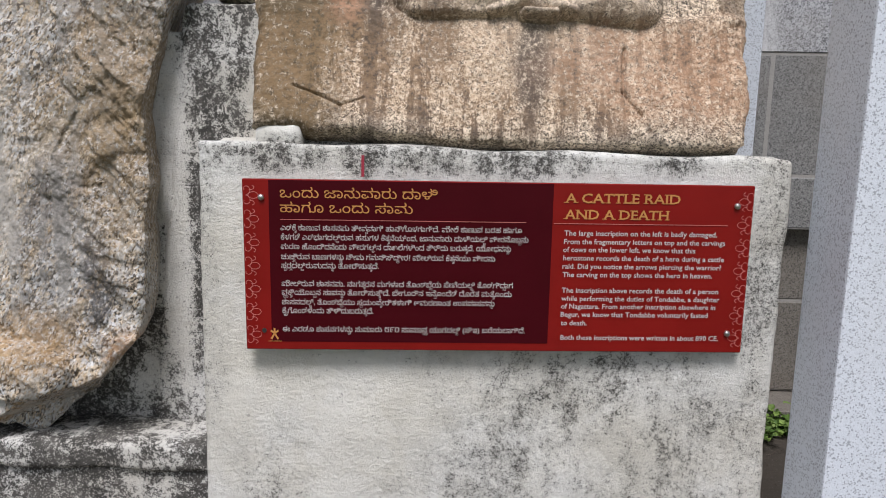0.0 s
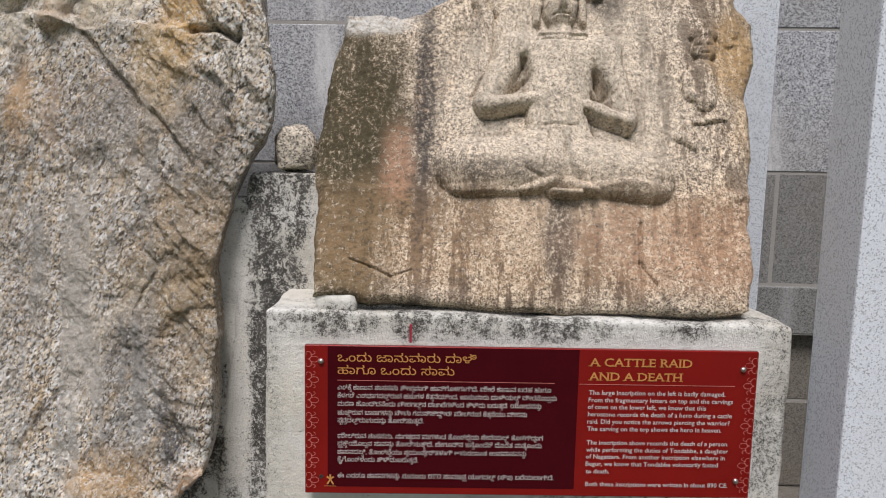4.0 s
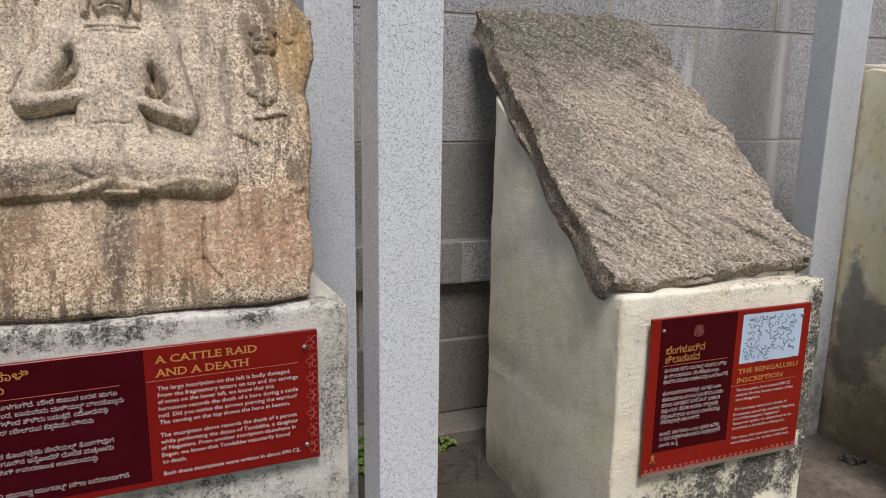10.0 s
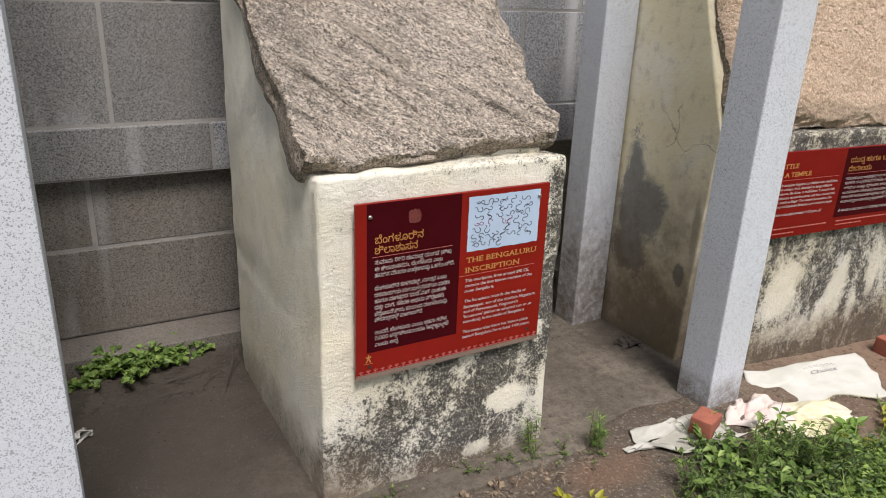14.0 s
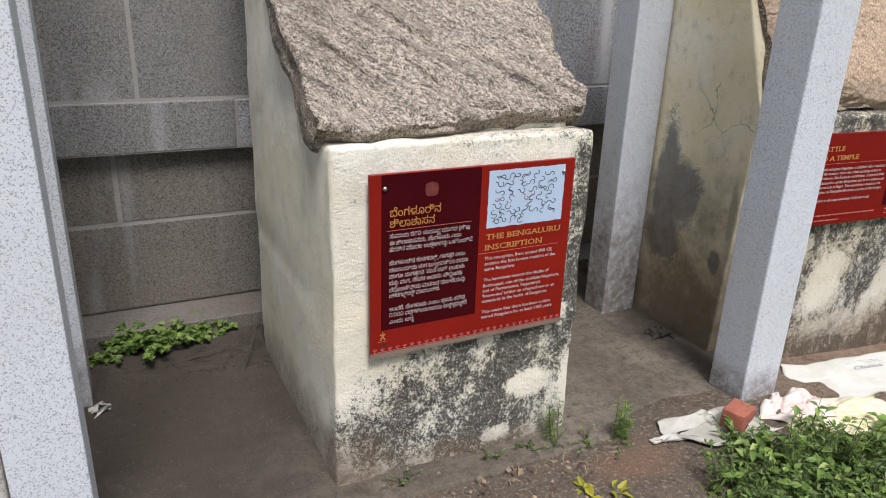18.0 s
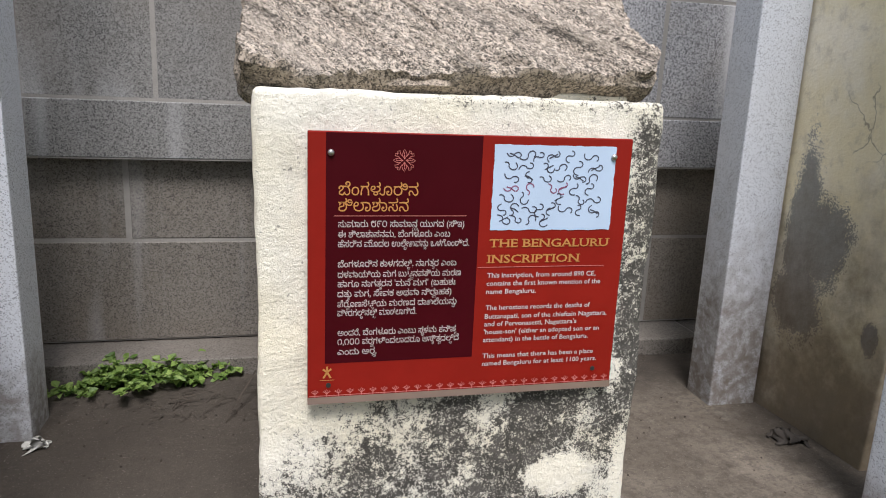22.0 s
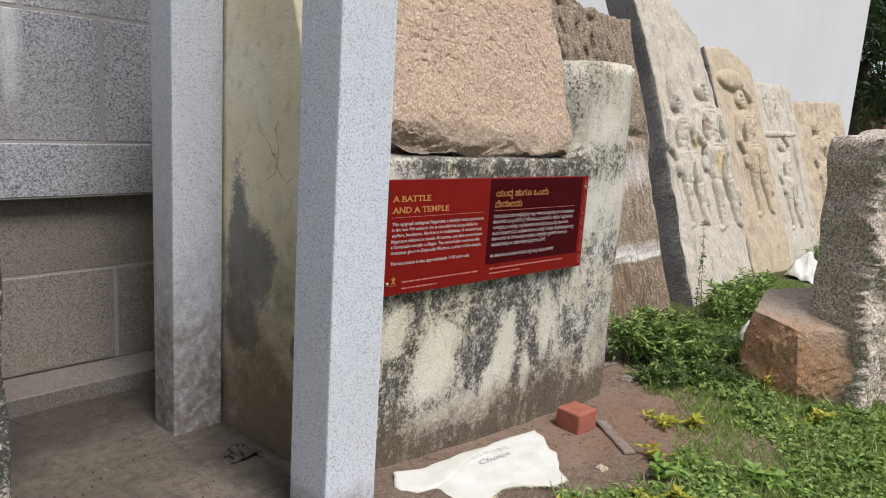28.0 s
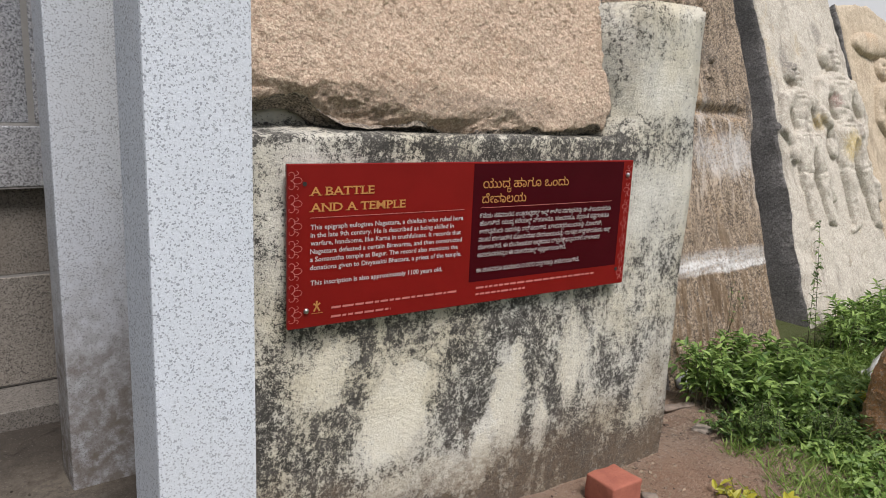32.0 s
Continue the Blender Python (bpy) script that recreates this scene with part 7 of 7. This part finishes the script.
    scatter(fern, [(3.58, 1.02, -0.03), (3.12, 1.02, -0.03), (3.7, 0.88, -0.04), (5.9, 1.35, -0.06), (6.1, 1.2, -0.06)], rng)
    tall = weed("tall dry weed with tiny leaves", 0.05, 0.95, 90, 0.03, 0.012, M_LEAF_DEEP, 9, 2, group="thin weeds")
    scatter(tall, [(6.85, 1.62, -0.02)], rng)
    short = weed("dry weed stalk leaning on the stone", 0.14, 0.5, 40, 0.02, 0.008, M_LEAF_DEEP, 10, 3, group="thin weeds")
    scatter(short, [(6.3, 1.78, 0.0)], rng)
    moss = weed("tiny green seedlings at the pedestal's foot", 0.07, 0.03, 60, 0.013, 0.007, M_LEAF_DEEP, 12, 12, group="seedlings")
    scatter(moss, [(2.6, 1.49, 0.0), (2.72, 1.48, 0.0), (2.45, 1.50, 0.0), (2.1, 1.50, 0.0), (2.82, 1.44, 0.0), (2.95, 1.38, 0.0)], rng)
    for x, y, s in ((2.66, 1.20, 1.0), (2.74, 1.16, 0.8)):
        sprig = weed("bright yellow seedling leaves by the pedestal", 0.05, 0.05, 12, 0.055, 0.026, M_LEAF_YELLOW, int(20 + s * 10), 5, group="yellow sprigs")
        sprig.matrix_world = pose(x, y, -0.03, 0, 0, 30)


planting()


def grass_sheet(name, x0, x1, y0, y1, n, length, seed, keep):
    rng = np.random.default_rng(seed)
    x, y = rng.uniform(x0, x1, n * 2), rng.uniform(y0, y1, n * 2)
    ok = keep(x, y)
    x, y = x[ok][:n], y[ok][:n]
    n = len(x)
    z = np.array([lie(a, b) for a, b in zip(x, y)]) - 0.012
    a = rng.uniform(0, 6.28, n)
    way = unit(np.stack([np.cos(a) * 0.8, np.sin(a) * 0.8, rng.uniform(0.3, 1.6, n)], 1))
    up = unit(np.stack([rng.normal(0, 1, n), rng.normal(0, 1, n), np.ones(n) * 0.6], 1))
    size = rng.uniform(0.5, 1.3, n)
    me = leaves_mesh(name, np.stack([x, y, z], 1), way, up, length * size, 0.0042 * size + 0.001, M_BLADE, 0.1)
    return tagged(new(name, me), "rough green grass over the earth", "grass", kind="stuff")


def turf(x, y):
    edge = 1.02 + 0.16 * fbm(x * 2.2, x * 0 + 3.0, 3) - 0.12 * np.exp(-((x - 4.9) / 0.45) ** 2)
    far = (x > 5.95 + 0.25 * fbm(y * 3, y * 0, 3)) & (y < 1.75)
    return ((y < edge) & (x > 2.95 + 0.2 * fbm(y * 3, y * 0 + 2, 2))) | far


grass_sheet("grass", 2.8, 9.0, -0.2, 1.8, 120000, 0.065, 5, turf)
grass_sheet("long_grass", 3.0, 8.0, 0.1, 1.75, 5000, 0.13, 6, turf)


def clover(n=36000):
    """Small mixed leaves low among the grass."""
    rng = np.random.default_rng(9)
    x, y = rng.uniform(3.0, 8.0, n * 2), rng.uniform(-0.3, 1.75, n * 2)
    ok = turf(x, y) & (fbm(x * 2.4, y * 2.4, 3) > -0.1)
    x, y = x[ok][:n], y[ok][:n]
    n = len(x)
    z = np.array([lie(a, b) for a, b in zip(x, y)]) + rng.uniform(0.0, 0.05, n)
    a = rng.uniform(0, 6.28, n)
    way = unit(np.stack([np.cos(a), np.sin(a), rng.uniform(-0.1, 0.6, n)], 1))
    up = unit(np.stack([rng.normal(0, 0.3, n), rng.normal(0, 0.3, n), np.ones(n)], 1))
    size = rng.uniform(0.6, 1.3, n)
    me = leaves_mesh("ground_leaves", np.stack([x, y, z], 1), way, up, 0.028 * size, 0.018 * size, M_LEAF)
    return tagged(new("ground_leaves", me), "small green leaves low among the grass", "ground cover", kind="stuff")


clover()


# ---- litter, sacks, bricks ----
def sack_mat(name, tone, tint):
    k = Mat(name, 0.55, spec=0.4)
    c = k.mix(k.ramp(k.noise(5, 5, 0.6), 0.35, 0.7), tone, tint)
    weave = k.math('MULTIPLY', k.wave(140, 0.2, 1), k.wave(140, 0.2, 1, k.map(rot=(0, 0, 90))))
    k.bump(weave, 0.25, 0.002)
    k.bump(k.noise(9, 4), 0.4, 0.02)
    return k.done(c)


M_SACK = sack_mat("woven_sack", (0.64, 0.635, 0.59), (0.52, 0.52, 0.46))
M_SACK_GREY = sack_mat("woven_sack_soiled", (0.50, 0.49, 0.44), (0.36, 0.35, 0.30))
M_SACK_YELLOW = sack_mat("woven_sack_yellowed", (0.66, 0.60, 0.36), (0.70, 0.68, 0.58))
M_SACK_PINK = sack_mat("woven_sack_pinkish", (0.64, 0.50, 0.46), (0.7, 0.66, 0.6))
M_SACK_PRINT = plain("sack_print", (0.34, 0.34, 0.36), 0.6)


def cloth(name, corners, height, mat, seed, nx=46, ny=36, folds=3.0, thick=0.004):
    """A limp sheet over four ground corners, with folds; a closed skin."""
    rng = np.random.default_rng(seed)
    s, t = np.meshgrid(np.linspace(0, 1, nx), np.linspace(0, 1, ny))
    c = np.array(corners, float)
    p = ((1 - s) * (1 - t))[..., None] * c[0] + (s * (1 - t))[..., None] * c[1] + (s * t)[..., None] * c[2] + ((1 - s) * t)[..., None] * c[3]
    off = rng.uniform(0, 40)
    p[..., 0] += 0.03 * fbm(s * 3 + off, t * 3, 3)
    p[..., 1] += 0.03 * fbm(s * 3 + off + 9, t * 3, 3)
    hump = np.sin(np.pi * np.clip(s, 0, 1)) ** 0.5 * np.sin(np.pi * np.clip(t, 0, 1)) ** 0.5
    p[..., 2] += height * (0.5 + 0.9 * fbm(s * folds + off, t * folds * 0.7, 4, 0.5)) * (0.25 + 0.75 * hump)
    p[..., 2] = np.maximum(p[..., 2], c[:, 2].min() + 0.002)
    top = p.reshape(-1, 3)
    low = top - np.array([0, 0, thick])
    idx = np.arange(nx * ny).reshape(ny, nx)
    f = np.stack([idx[:-1, :-1], idx[:-1, 1:], idx[1:, 1:], idx[1:, :-1]], -1).reshape(-1, 4)
    faces = f.tolist() + (f[:, ::-1] + nx * ny).tolist()
    ring = np.concatenate([idx[0, :-1], idx[:-1, -1], idx[-1, :0:-1], idx[:0:-1, 0]])
    nxt = np.roll(ring, -1)
    faces += np.stack([nxt, ring, ring + nx * ny, nxt + nx * ny], -1).tolist()
    me = bpy.data.meshes.new(name)
    me.from_pydata(np.concatenate([top, low]).tolist(), [], faces)
    me.polygons.foreach_set("use_smooth", [True] * len(me.polygons))
    me.materials.append(mat)
    return new(name, me), p


def sacks():
    body, p = cloth("sack", [(3.92, 1.355, -0.03), (4.58, 1.15, -0.045), (4.80, 1.49, -0.035), (4.06, 1.585, -0.02)], 0.022, M_SACK, 3, 60, 44, 1.1)
    tagged(body, "white woven plastic sack lying flat on the ground", "sack", "plastic sacks")
    bm = bmesh.new()
    ny, nx = p.shape[:2]
    for t0, s0, s1, seed in ((0.78, 0.46, 0.70, 1), (0.73, 0.44, 0.72, 2)):
        j = int(t0 * ny)
        for i in range(int(s0 * nx), int(s1 * nx)):
            if (i * 7 + seed * 3) % 5 < 2:
                continue
            low, high = p[j, i], p[j + 1, i]
            ends = [low * 0.55 + high * 0.45, p[j, i + 1] * 0.55 + p[j + 1, i + 1] * 0.45, p[j + 1, i + 1], high]
            bm.faces.new([bm.verts.new(Vector(q) + Vector((0, 0, 0.0025))) for q in ends])
    part("faded_print", bm, M_SACK_PRINT, body, "faded dark print")["kind"] = "stuff"
    co, faces = glyphs("choice", "Choice")
    bm = bmesh.new()
    verts = []
    for gx, gy, _ in co.tolist():
        fs, ft = 0.50 + gx * 0.075, 0.60 + gy * 0.10
        i, j = min(fs * (nx - 1), nx - 1.001), min(ft * (ny - 1), ny - 1.001)
        i0, j0 = int(i), int(j)
        fi, fj = i - i0, j - j0
        q = p[j0, i0] * (1 - fi) * (1 - fj) + p[j0, i0 + 1] * fi * (1 - fj) + p[j0 + 1, i0] * (1 - fi) * fj + p[j0 + 1, i0 + 1] * fi * fj
        verts.append(bm.verts.new(q + np.array([0, 0, 0.003])))
    for f in faces:
        bm.faces.new([verts[i] for i in f])
    part("faded_word", bm, M_SACK_PRINT, body)
    rng = np.random.default_rng(4)
    bm = bmesh.new()
    for i in range(2, nx - 1):
        for _ in range(5):
            a = p[0, i] + (p[0, i - 1] - p[0, i]) * rng.random()
            tip = a + np.array([rng.normal(0, 0.012), -rng.uniform(0.008, 0.032), rng.uniform(-0.004, 0.012)])
            bm.faces.new([bm.verts.new(q) for q in (a - (0.0018, 0, -0.002), a + (0.0018, 0, 0.002), tip)])
    part("frayed_edge", bm, M_SACK_YELLOW, body, "frayed yellowed threads")["kind"] = "stuff"
    a, _ = cloth("sack", [(3.60, 1.12, -0.015), (4.20, 1.05, -0.04), (4.24, 1.27, -0.035), (3.72, 1.38, -0.01)], 0.036, M_SACK_YELLOW, 8, 50, 30, 4.0)
    tagged(a, "crumpled yellowed woven sack on the ground", "sack", "plastic sacks")
    b, _ = cloth("sack", [(3.57, 1.27, 0.0), (3.90, 1.17, -0.005), (3.96, 1.33, -0.005), (3.70, 1.40, 0.0)], 0.06, M_SACK_PINK, 12, 36, 26, 3.5)
    tagged(b, "crumpled pinkish sack piled on another", "sack", "plastic sacks")
    c, _ = cloth("sack", [(3.05, 1.27, 0.012), (3.57, 1.17, 0.012), (3.55, 1.38, 0.012), (3.13, 1.41, 0.012)], 0.04, M_SACK_GREY, 15, 60, 44, 3.0)
    tagged(c, "dirty white sack half hidden by weeds", "sack", "plastic sacks")
    d, _ = cloth("sack", [(9.1, 1.45, 0.0), (9.8, 1.45, 0.0), (9.8, 1.8, 0.0), (9.1, 1.8, 0.0)], 0.30, M_SACK, 17, 40, 30, 1.6)
    tagged(d, "white sack slumped at the stones' foot", "sack", "plastic sacks")
    e, _ = cloth("plastic_bag", [(6.95, 1.20, -0.03), (7.4, 1.20, -0.03), (7.4, 1.45, -0.02), (7.0, 1.45, -0.02)], 0.10, M_SACK, 21, 36, 30, 5.0)
    tagged(e, "torn white plastic bag among weeds", "plastic bag")


sacks()


def brick_mat():
    k = Mat("brick_red", 0.9)
    c = k.mix(k.ramp(k.noise(14, 5, 0.7), 0.3, 0.7), (0.36, 0.12, 0.075), (0.27, 0.085, 0.055))
    c = k.mix(k.ramp(k.noise(120, 3, 0.7), 0.6, 0.7, 0.0, 0.5), c, (0.12, 0.05, 0.035))
    k.bump(k.noise(70, 4, 0.7), 0.5, 0.004)
    return k.done(c)


M_BRICK = brick_mat()


def brick(x, y, z, turn, size, label):
    bm = roughen(box(-size[0] / 2, size[0] / 2, -size[1] / 2, size[1] / 2, 0, size[2], 0.006, 2), 0.03, 0.004, 20)
    ob = part("brick", bm, M_BRICK, smooth=True)
    ob.matrix_world = pose(x, y, z, 0, 0, turn)
    return tagged(ob, label, "brick", "loose bricks")


brick(5.055, 1.425, -0.088, 86, (0.125, 0.135, 0.105), "broken red brick on the earth beside the pedestal")
brick(3.42, 1.27, 0.012, 20, (0.11, 0.09, 0.09), "broken red brick lying on a sack")
brick(5.22, 1.13, -0.118, 10, (0.11, 0.12, 0.045), "worn red brick sunk in the earth")
brick(2.80, 1.24, -0.055, 35, (0.15, 0.10, 0.035), "worn red brick sunk in the earth")

M_WOOD = plain("weathered_wood", (0.24, 0.19, 0.15), 0.9, vary=0.4, scale=30, bump=0.6)
plank = part("plank", roughen(box(-0.16, 0.16, -0.028, 0.026, 0, 0.018, 0.004, 1), 0.03, 0.006, 14), M_WOOD, smooth=True)
plank.matrix_world = pose(5.08, 1.24, -0.072, 0, 0, 53)
tagged(plank, "short weathered plank lying on the earth", "plank")
bark_bit = part("bark_piece", roughen(box(-0.13, 0.10, -0.022, 0.02, 0, 0.014, 0.004, 1), 0.03, 0.006, 14), M_WOOD, smooth=True)
bark_bit.matrix_world = pose(5.93, 1.73, -0.06, 0, 0, -12)
tagged(bark_bit, "dark strip of bark on the earth", "bark")

M_TILE = plain("broken_tile", (0.32, 0.27, 0.22), 0.85, vary=0.4, scale=60, bump=0.6)
pebble("stone", (5.82, 1.57, -0.085), (0.10, 0.075, 0.02), M_TILE, "flat pale stone chip on the earth", "stone", 12, 20, 2)
pebble("stone", (4.78, 1.13, -0.10), (0.055, 0.05, 0.045), M_FIELD, "round brown pebble on the earth", "stone", 13, 0, 2)
pebble("stone", (6.13, 1.84, -0.07), (0.12, 0.09, 0.09), M_COLUMN, "grey stone lump by the pedestal", "stone", 14, 0, 2)
pebble("stone", (5.36, 1.28, -0.10), (0.05, 0.03, 0.02), M_TILE, "pale stone chip on the earth", "stone", 15, 0, 2)
pebble("stone", (3.0, 1.14, -0.05), (0.10, 0.05, 0.04), M_FIELD, "brown stone lump at the turf's edge", "stone", 16, 60, 2)
pebble("stone", (2.86, 1.18, -0.05), (0.07, 0.06, 0.03), M_TILE, "grey stone chip on the earth", "stone", 17, 60, 2)
tissue, _ = cloth("paper_scrap", [(1.175, 2.33, 0.003), (1.215, 2.33, 0.003), (1.215, 2.37, 0.003), (1.175, 2.37, 0.003)], 0.03, M_SACK, 31, 14, 14, 2.0, 0.001)
tagged(tissue, "crumpled white paper scrap on the floor", "paper")
scrap, _ = cloth("paper_scrap", [(4.66, 0.66, -0.07), (4.80, 0.66, -0.07), (4.80, 0.76, -0.07), (4.66, 0.76, -0.07)], 0.06, M_SACK, 33, 18, 18, 3.0, 0.001)
tagged(scrap, "crumpled pale paper in the grass", "paper")
M_HUSK = plain("dry_husk", (0.07, 0.06, 0.05), 0.9, vary=0.4)
husk, _ = cloth("dry_husk", [(3.64, 2.00, 0.004), (3.74, 1.97, 0.004), (3.75, 2.03, 0.004), (3.66, 2.06, 0.004)], 0.05, M_HUSK, 35, 20, 14, 1.5, 0.003)
tagged(husk, "dark curled dry husk on the cement floor", "dry leaf")


M_CLOD = plain("dark_clod", (0.13, 0.09, 0.065), 0.95, vary=0.5, scale=25)
M_STRAW = plain("dry_straw", (0.33, 0.25, 0.17), 0.9, vary=0.5, scale=25)


def debris():
    """Twigs and crumbs strewn on floor and earth."""
    rng = np.random.default_rng(21)
    paths = []
    for _ in range(330):
        if rng.random() < 0.42:
            x, y, z = rng.uniform(1.2, 1.95), rng.uniform(2.45, 2.95), 0.003
        elif rng.random() < 0.3:
            x, y, z = rng.uniform(2.9, 3.7), rng.uniform(2.6, 2.95), 0.003
        else:
            x, y = rng.uniform(4.7, 6.2), rng.uniform(1.0, 1.75)
            z = lie(x, y) + 0.006
        a, l = rng.uniform(0, 6.28), rng.uniform(0.02, 0.09)
        paths.append([np.array([x + math.cos(a + 0.5 * f) * l * f, y + math.sin(a + 0.5 * f) * l * f, z + 0.008 * math.sin(3.1 * f)]) for f in (0, 0.5, 1.0)])
    tagged(new("twigs", stems_mesh("twigs", paths, 0.0022, M_BARK)), "dry twigs and stalks strewn on the ground", "twigs", kind="stuff")
    straw = []
    for _ in range(650):
        x, y = (rng.uniform(4.75, 6.3), rng.uniform(1.02, 1.85)) if rng.random() < 0.75 else (rng.uniform(2.4, 3.5), rng.uniform(1.0, 1.5))
        a, l, z = rng.uniform(0, 6.28), rng.uniform(0.015, 0.075), lie(x, y) + (0.008 if x > 4 else 0.036)
        straw.append([np.array([x + math.cos(a + 0.7 * f) * l * f, y + math.sin(a + 0.7 * f) * l * f, z + 0.01 * math.sin(3.1 * f)]) for f in (0, 0.5, 1.0)])
    tagged(new("straw", stems_mesh("straw", straw, 0.0026, M_STRAW)), "dry straw litter strewn over the earth", "straw", kind="stuff")
    big = [[np.array([1.55 + 0.30 * f, 2.62 + 0.02 * f, 0.012 + 0.06 * f]) for f in np.linspace(0, 1, 6)], [np.array([1.86 - 0.10 * f, 2.66 - 0.22 * f, 0.09 * (1 - f) + 0.01]) for f in np.linspace(0, 1, 6)]]
    tagged(new("branch", stems_mesh("branch", big, 0.005, M_BARK)), "dry forked twig leaning by the pedestal", "branch")
    for label, mat, count in (("dark grit strewn on the cement floor", M_BARK, 170), ("brown crumbs and chips strewn on the earth", M_STRAW, 1500), ("dark clods strewn on the red earth", M_CLOD, 1500)):
        bm = bmesh.new()
        for _ in range(count):
            if mat is M_BARK:
                x, y = (rng.uniform(1.2, 1.9), rng.uniform(1.7, 2.95)) if rng.random() < 0.6 else (rng.uniform(2.85, 3.6), rng.uniform(1.6, 2.95))
                z, s = 0.0, rng.uniform(0.002, 0.006)
            else:
                x, y = (rng.uniform(4.6, 6.2), rng.uniform(0.95, 1.75)) if rng.random() < 0.85 else (rng.uniform(2.0, 3.2), rng.uniform(1.0, 1.52))
                z, s = lie(x, y) + (0.004 if x > 4 else 0.036), 0.003 + 0.016 * rng.random() ** 4
            q = bmesh.ops.create_cube(bm, size=s)["verts"]
            bmesh.ops.transform(bm, matrix=pose(x, y, z + s * 0.2, *rng.uniform(0, 360, 3)), verts=q)
        tagged(part("grit", bm, mat), label, "grit", kind="stuff")


debris()

# paint mark on the first pedestal's rim
mark = part("paint_mark", box(-0.072, -0.066, 1.566, 1.572, 1.145, 1.195), plain("red_paint", (0.32, 0.02, 0.04), 0.6))
tagged(mark, "thin red paint mark on the plaster rim", "paint mark")


# ---- beyond the wall ----
def tree(x, y, height, spread, seed):
    rng = np.random.default_rng(seed)
    root = tagged(new("tree"), "dark leafy tree beyond the high wall", "tree")
    root.matrix_world = pose(x, y, 0)
    bm = bmesh.new()
    limbs = [((0, 0, -0.2), (0.2, 0.1, height * 0.45), 0.28, 0.18)]
    for i in range(7):
        a = i * 0.9 + rng.uniform(0, 0.5)
        limbs.append(((0.2, 0.1, height * rng.uniform(0.25, 0.45)), (math.cos(a) * spread * 0.7, math.sin(a) * spread * 0.7, height * rng.uniform(0.5, 0.95)), 0.12, 0.03))
    for a, b, r0, r1 in limbs:
        prev = None
        for f in np.linspace(0, 1, 7):
            c = Vector(a).lerp(Vector(b), f) + Vector((0.15 * math.sin(5 * f), 0.1 * math.sin(4 * f), 0))
            r = r0 + (r1 - r0) * f
            ring = [bm.verts.new(c + Vector((r * math.cos(t), r * math.sin(t), 0))) for t in np.linspace(0, 5.5, 8)]
            if prev:
                for q in range(8):
                    bm.faces.new((prev[q], prev[(q + 1) % 8], ring[(q + 1) % 8], ring[q]))
            prev = ring
    part("trunk", bm, M_BARK, root, smooth=True)
    n = 9000
    clump = rng.normal(0, 1, (60, 3)) * np.array([spread * 0.45, spread * 0.45, height * 0.2]) + np.array([0, 0, height * 0.62])
    at = clump[rng.integers(0, 60, n)] + rng.normal(0, 0.42, (n, 3))
    at[:, 2] = np.maximum(at[:, 2], 0.9)
    way, up = unit(rng.normal(0, 1, (n, 3))), unit(rng.normal(0, 1, (n, 3)) + np.array([0, 0, 1.2]))
    size = rng.uniform(0.6, 1.2, n)
    crown = new("crown", leaves_mesh("crown", at, way, up, 0.22 * size, 0.11 * size, M_TREE_LEAF))
    crown.parent, crown["kind"] = root, "stuff"


tree(24.5, 7.2, 7.5, 3.0, 41)
tree(29.0, 6.0, 8.5, 3.6, 42)

M_HOUSE = plain("house_wall", (0.30, 0.20, 0.16), 0.9, vary=0.3, scale=1.5)
M_ROOF = plain("house_roof", (0.10, 0.055, 0.045), 0.85, vary=0.3, scale=3)
M_PANE = plain("window_pane", (0.03, 0.035, 0.04), 0.1)


def house(x, y):
    root = tagged(new("house"), "low brown house with a tiled roof behind trees", "house")
    part("wall", box(x, x + 7, y, y + 6, -0.2, 3.0), M_HOUSE, root)
    bm = bmesh.new()
    pts = [(x - 0.6, y - 0.6, 2.9), (x - 0.6, y + 6.6, 2.9), (x - 0.6, y + 3, 4.6), (x + 7.6, y - 0.6, 2.9), (x + 7.6, y + 6.6, 2.9), (x + 7.6, y + 3, 4.6)]
    v = [bm.verts.new(p) for p in pts]
    for f in ((0, 1, 2), (3, 5, 4), (0, 2, 5, 3), (1, 4, 5, 2), (0, 3, 4, 1)):
        bm.faces.new([v[i] for i in f])
    part("roof", bm, M_ROOF, root)
    for dy in (1.0, 3.8):
        win = part("window", box(x - 0.06, x + 0.02, y + dy, y + dy + 1.1, 1.0, 2.2, 0.01), M_ROOF, root)
        part("pane", box(x - 0.075, x - 0.055, y + dy + 0.1, y + dy + 1.0, 1.1, 2.1), M_PANE, win)


house(31.0, 5.5)


# ---- blocks of the wall ----
block_wall()
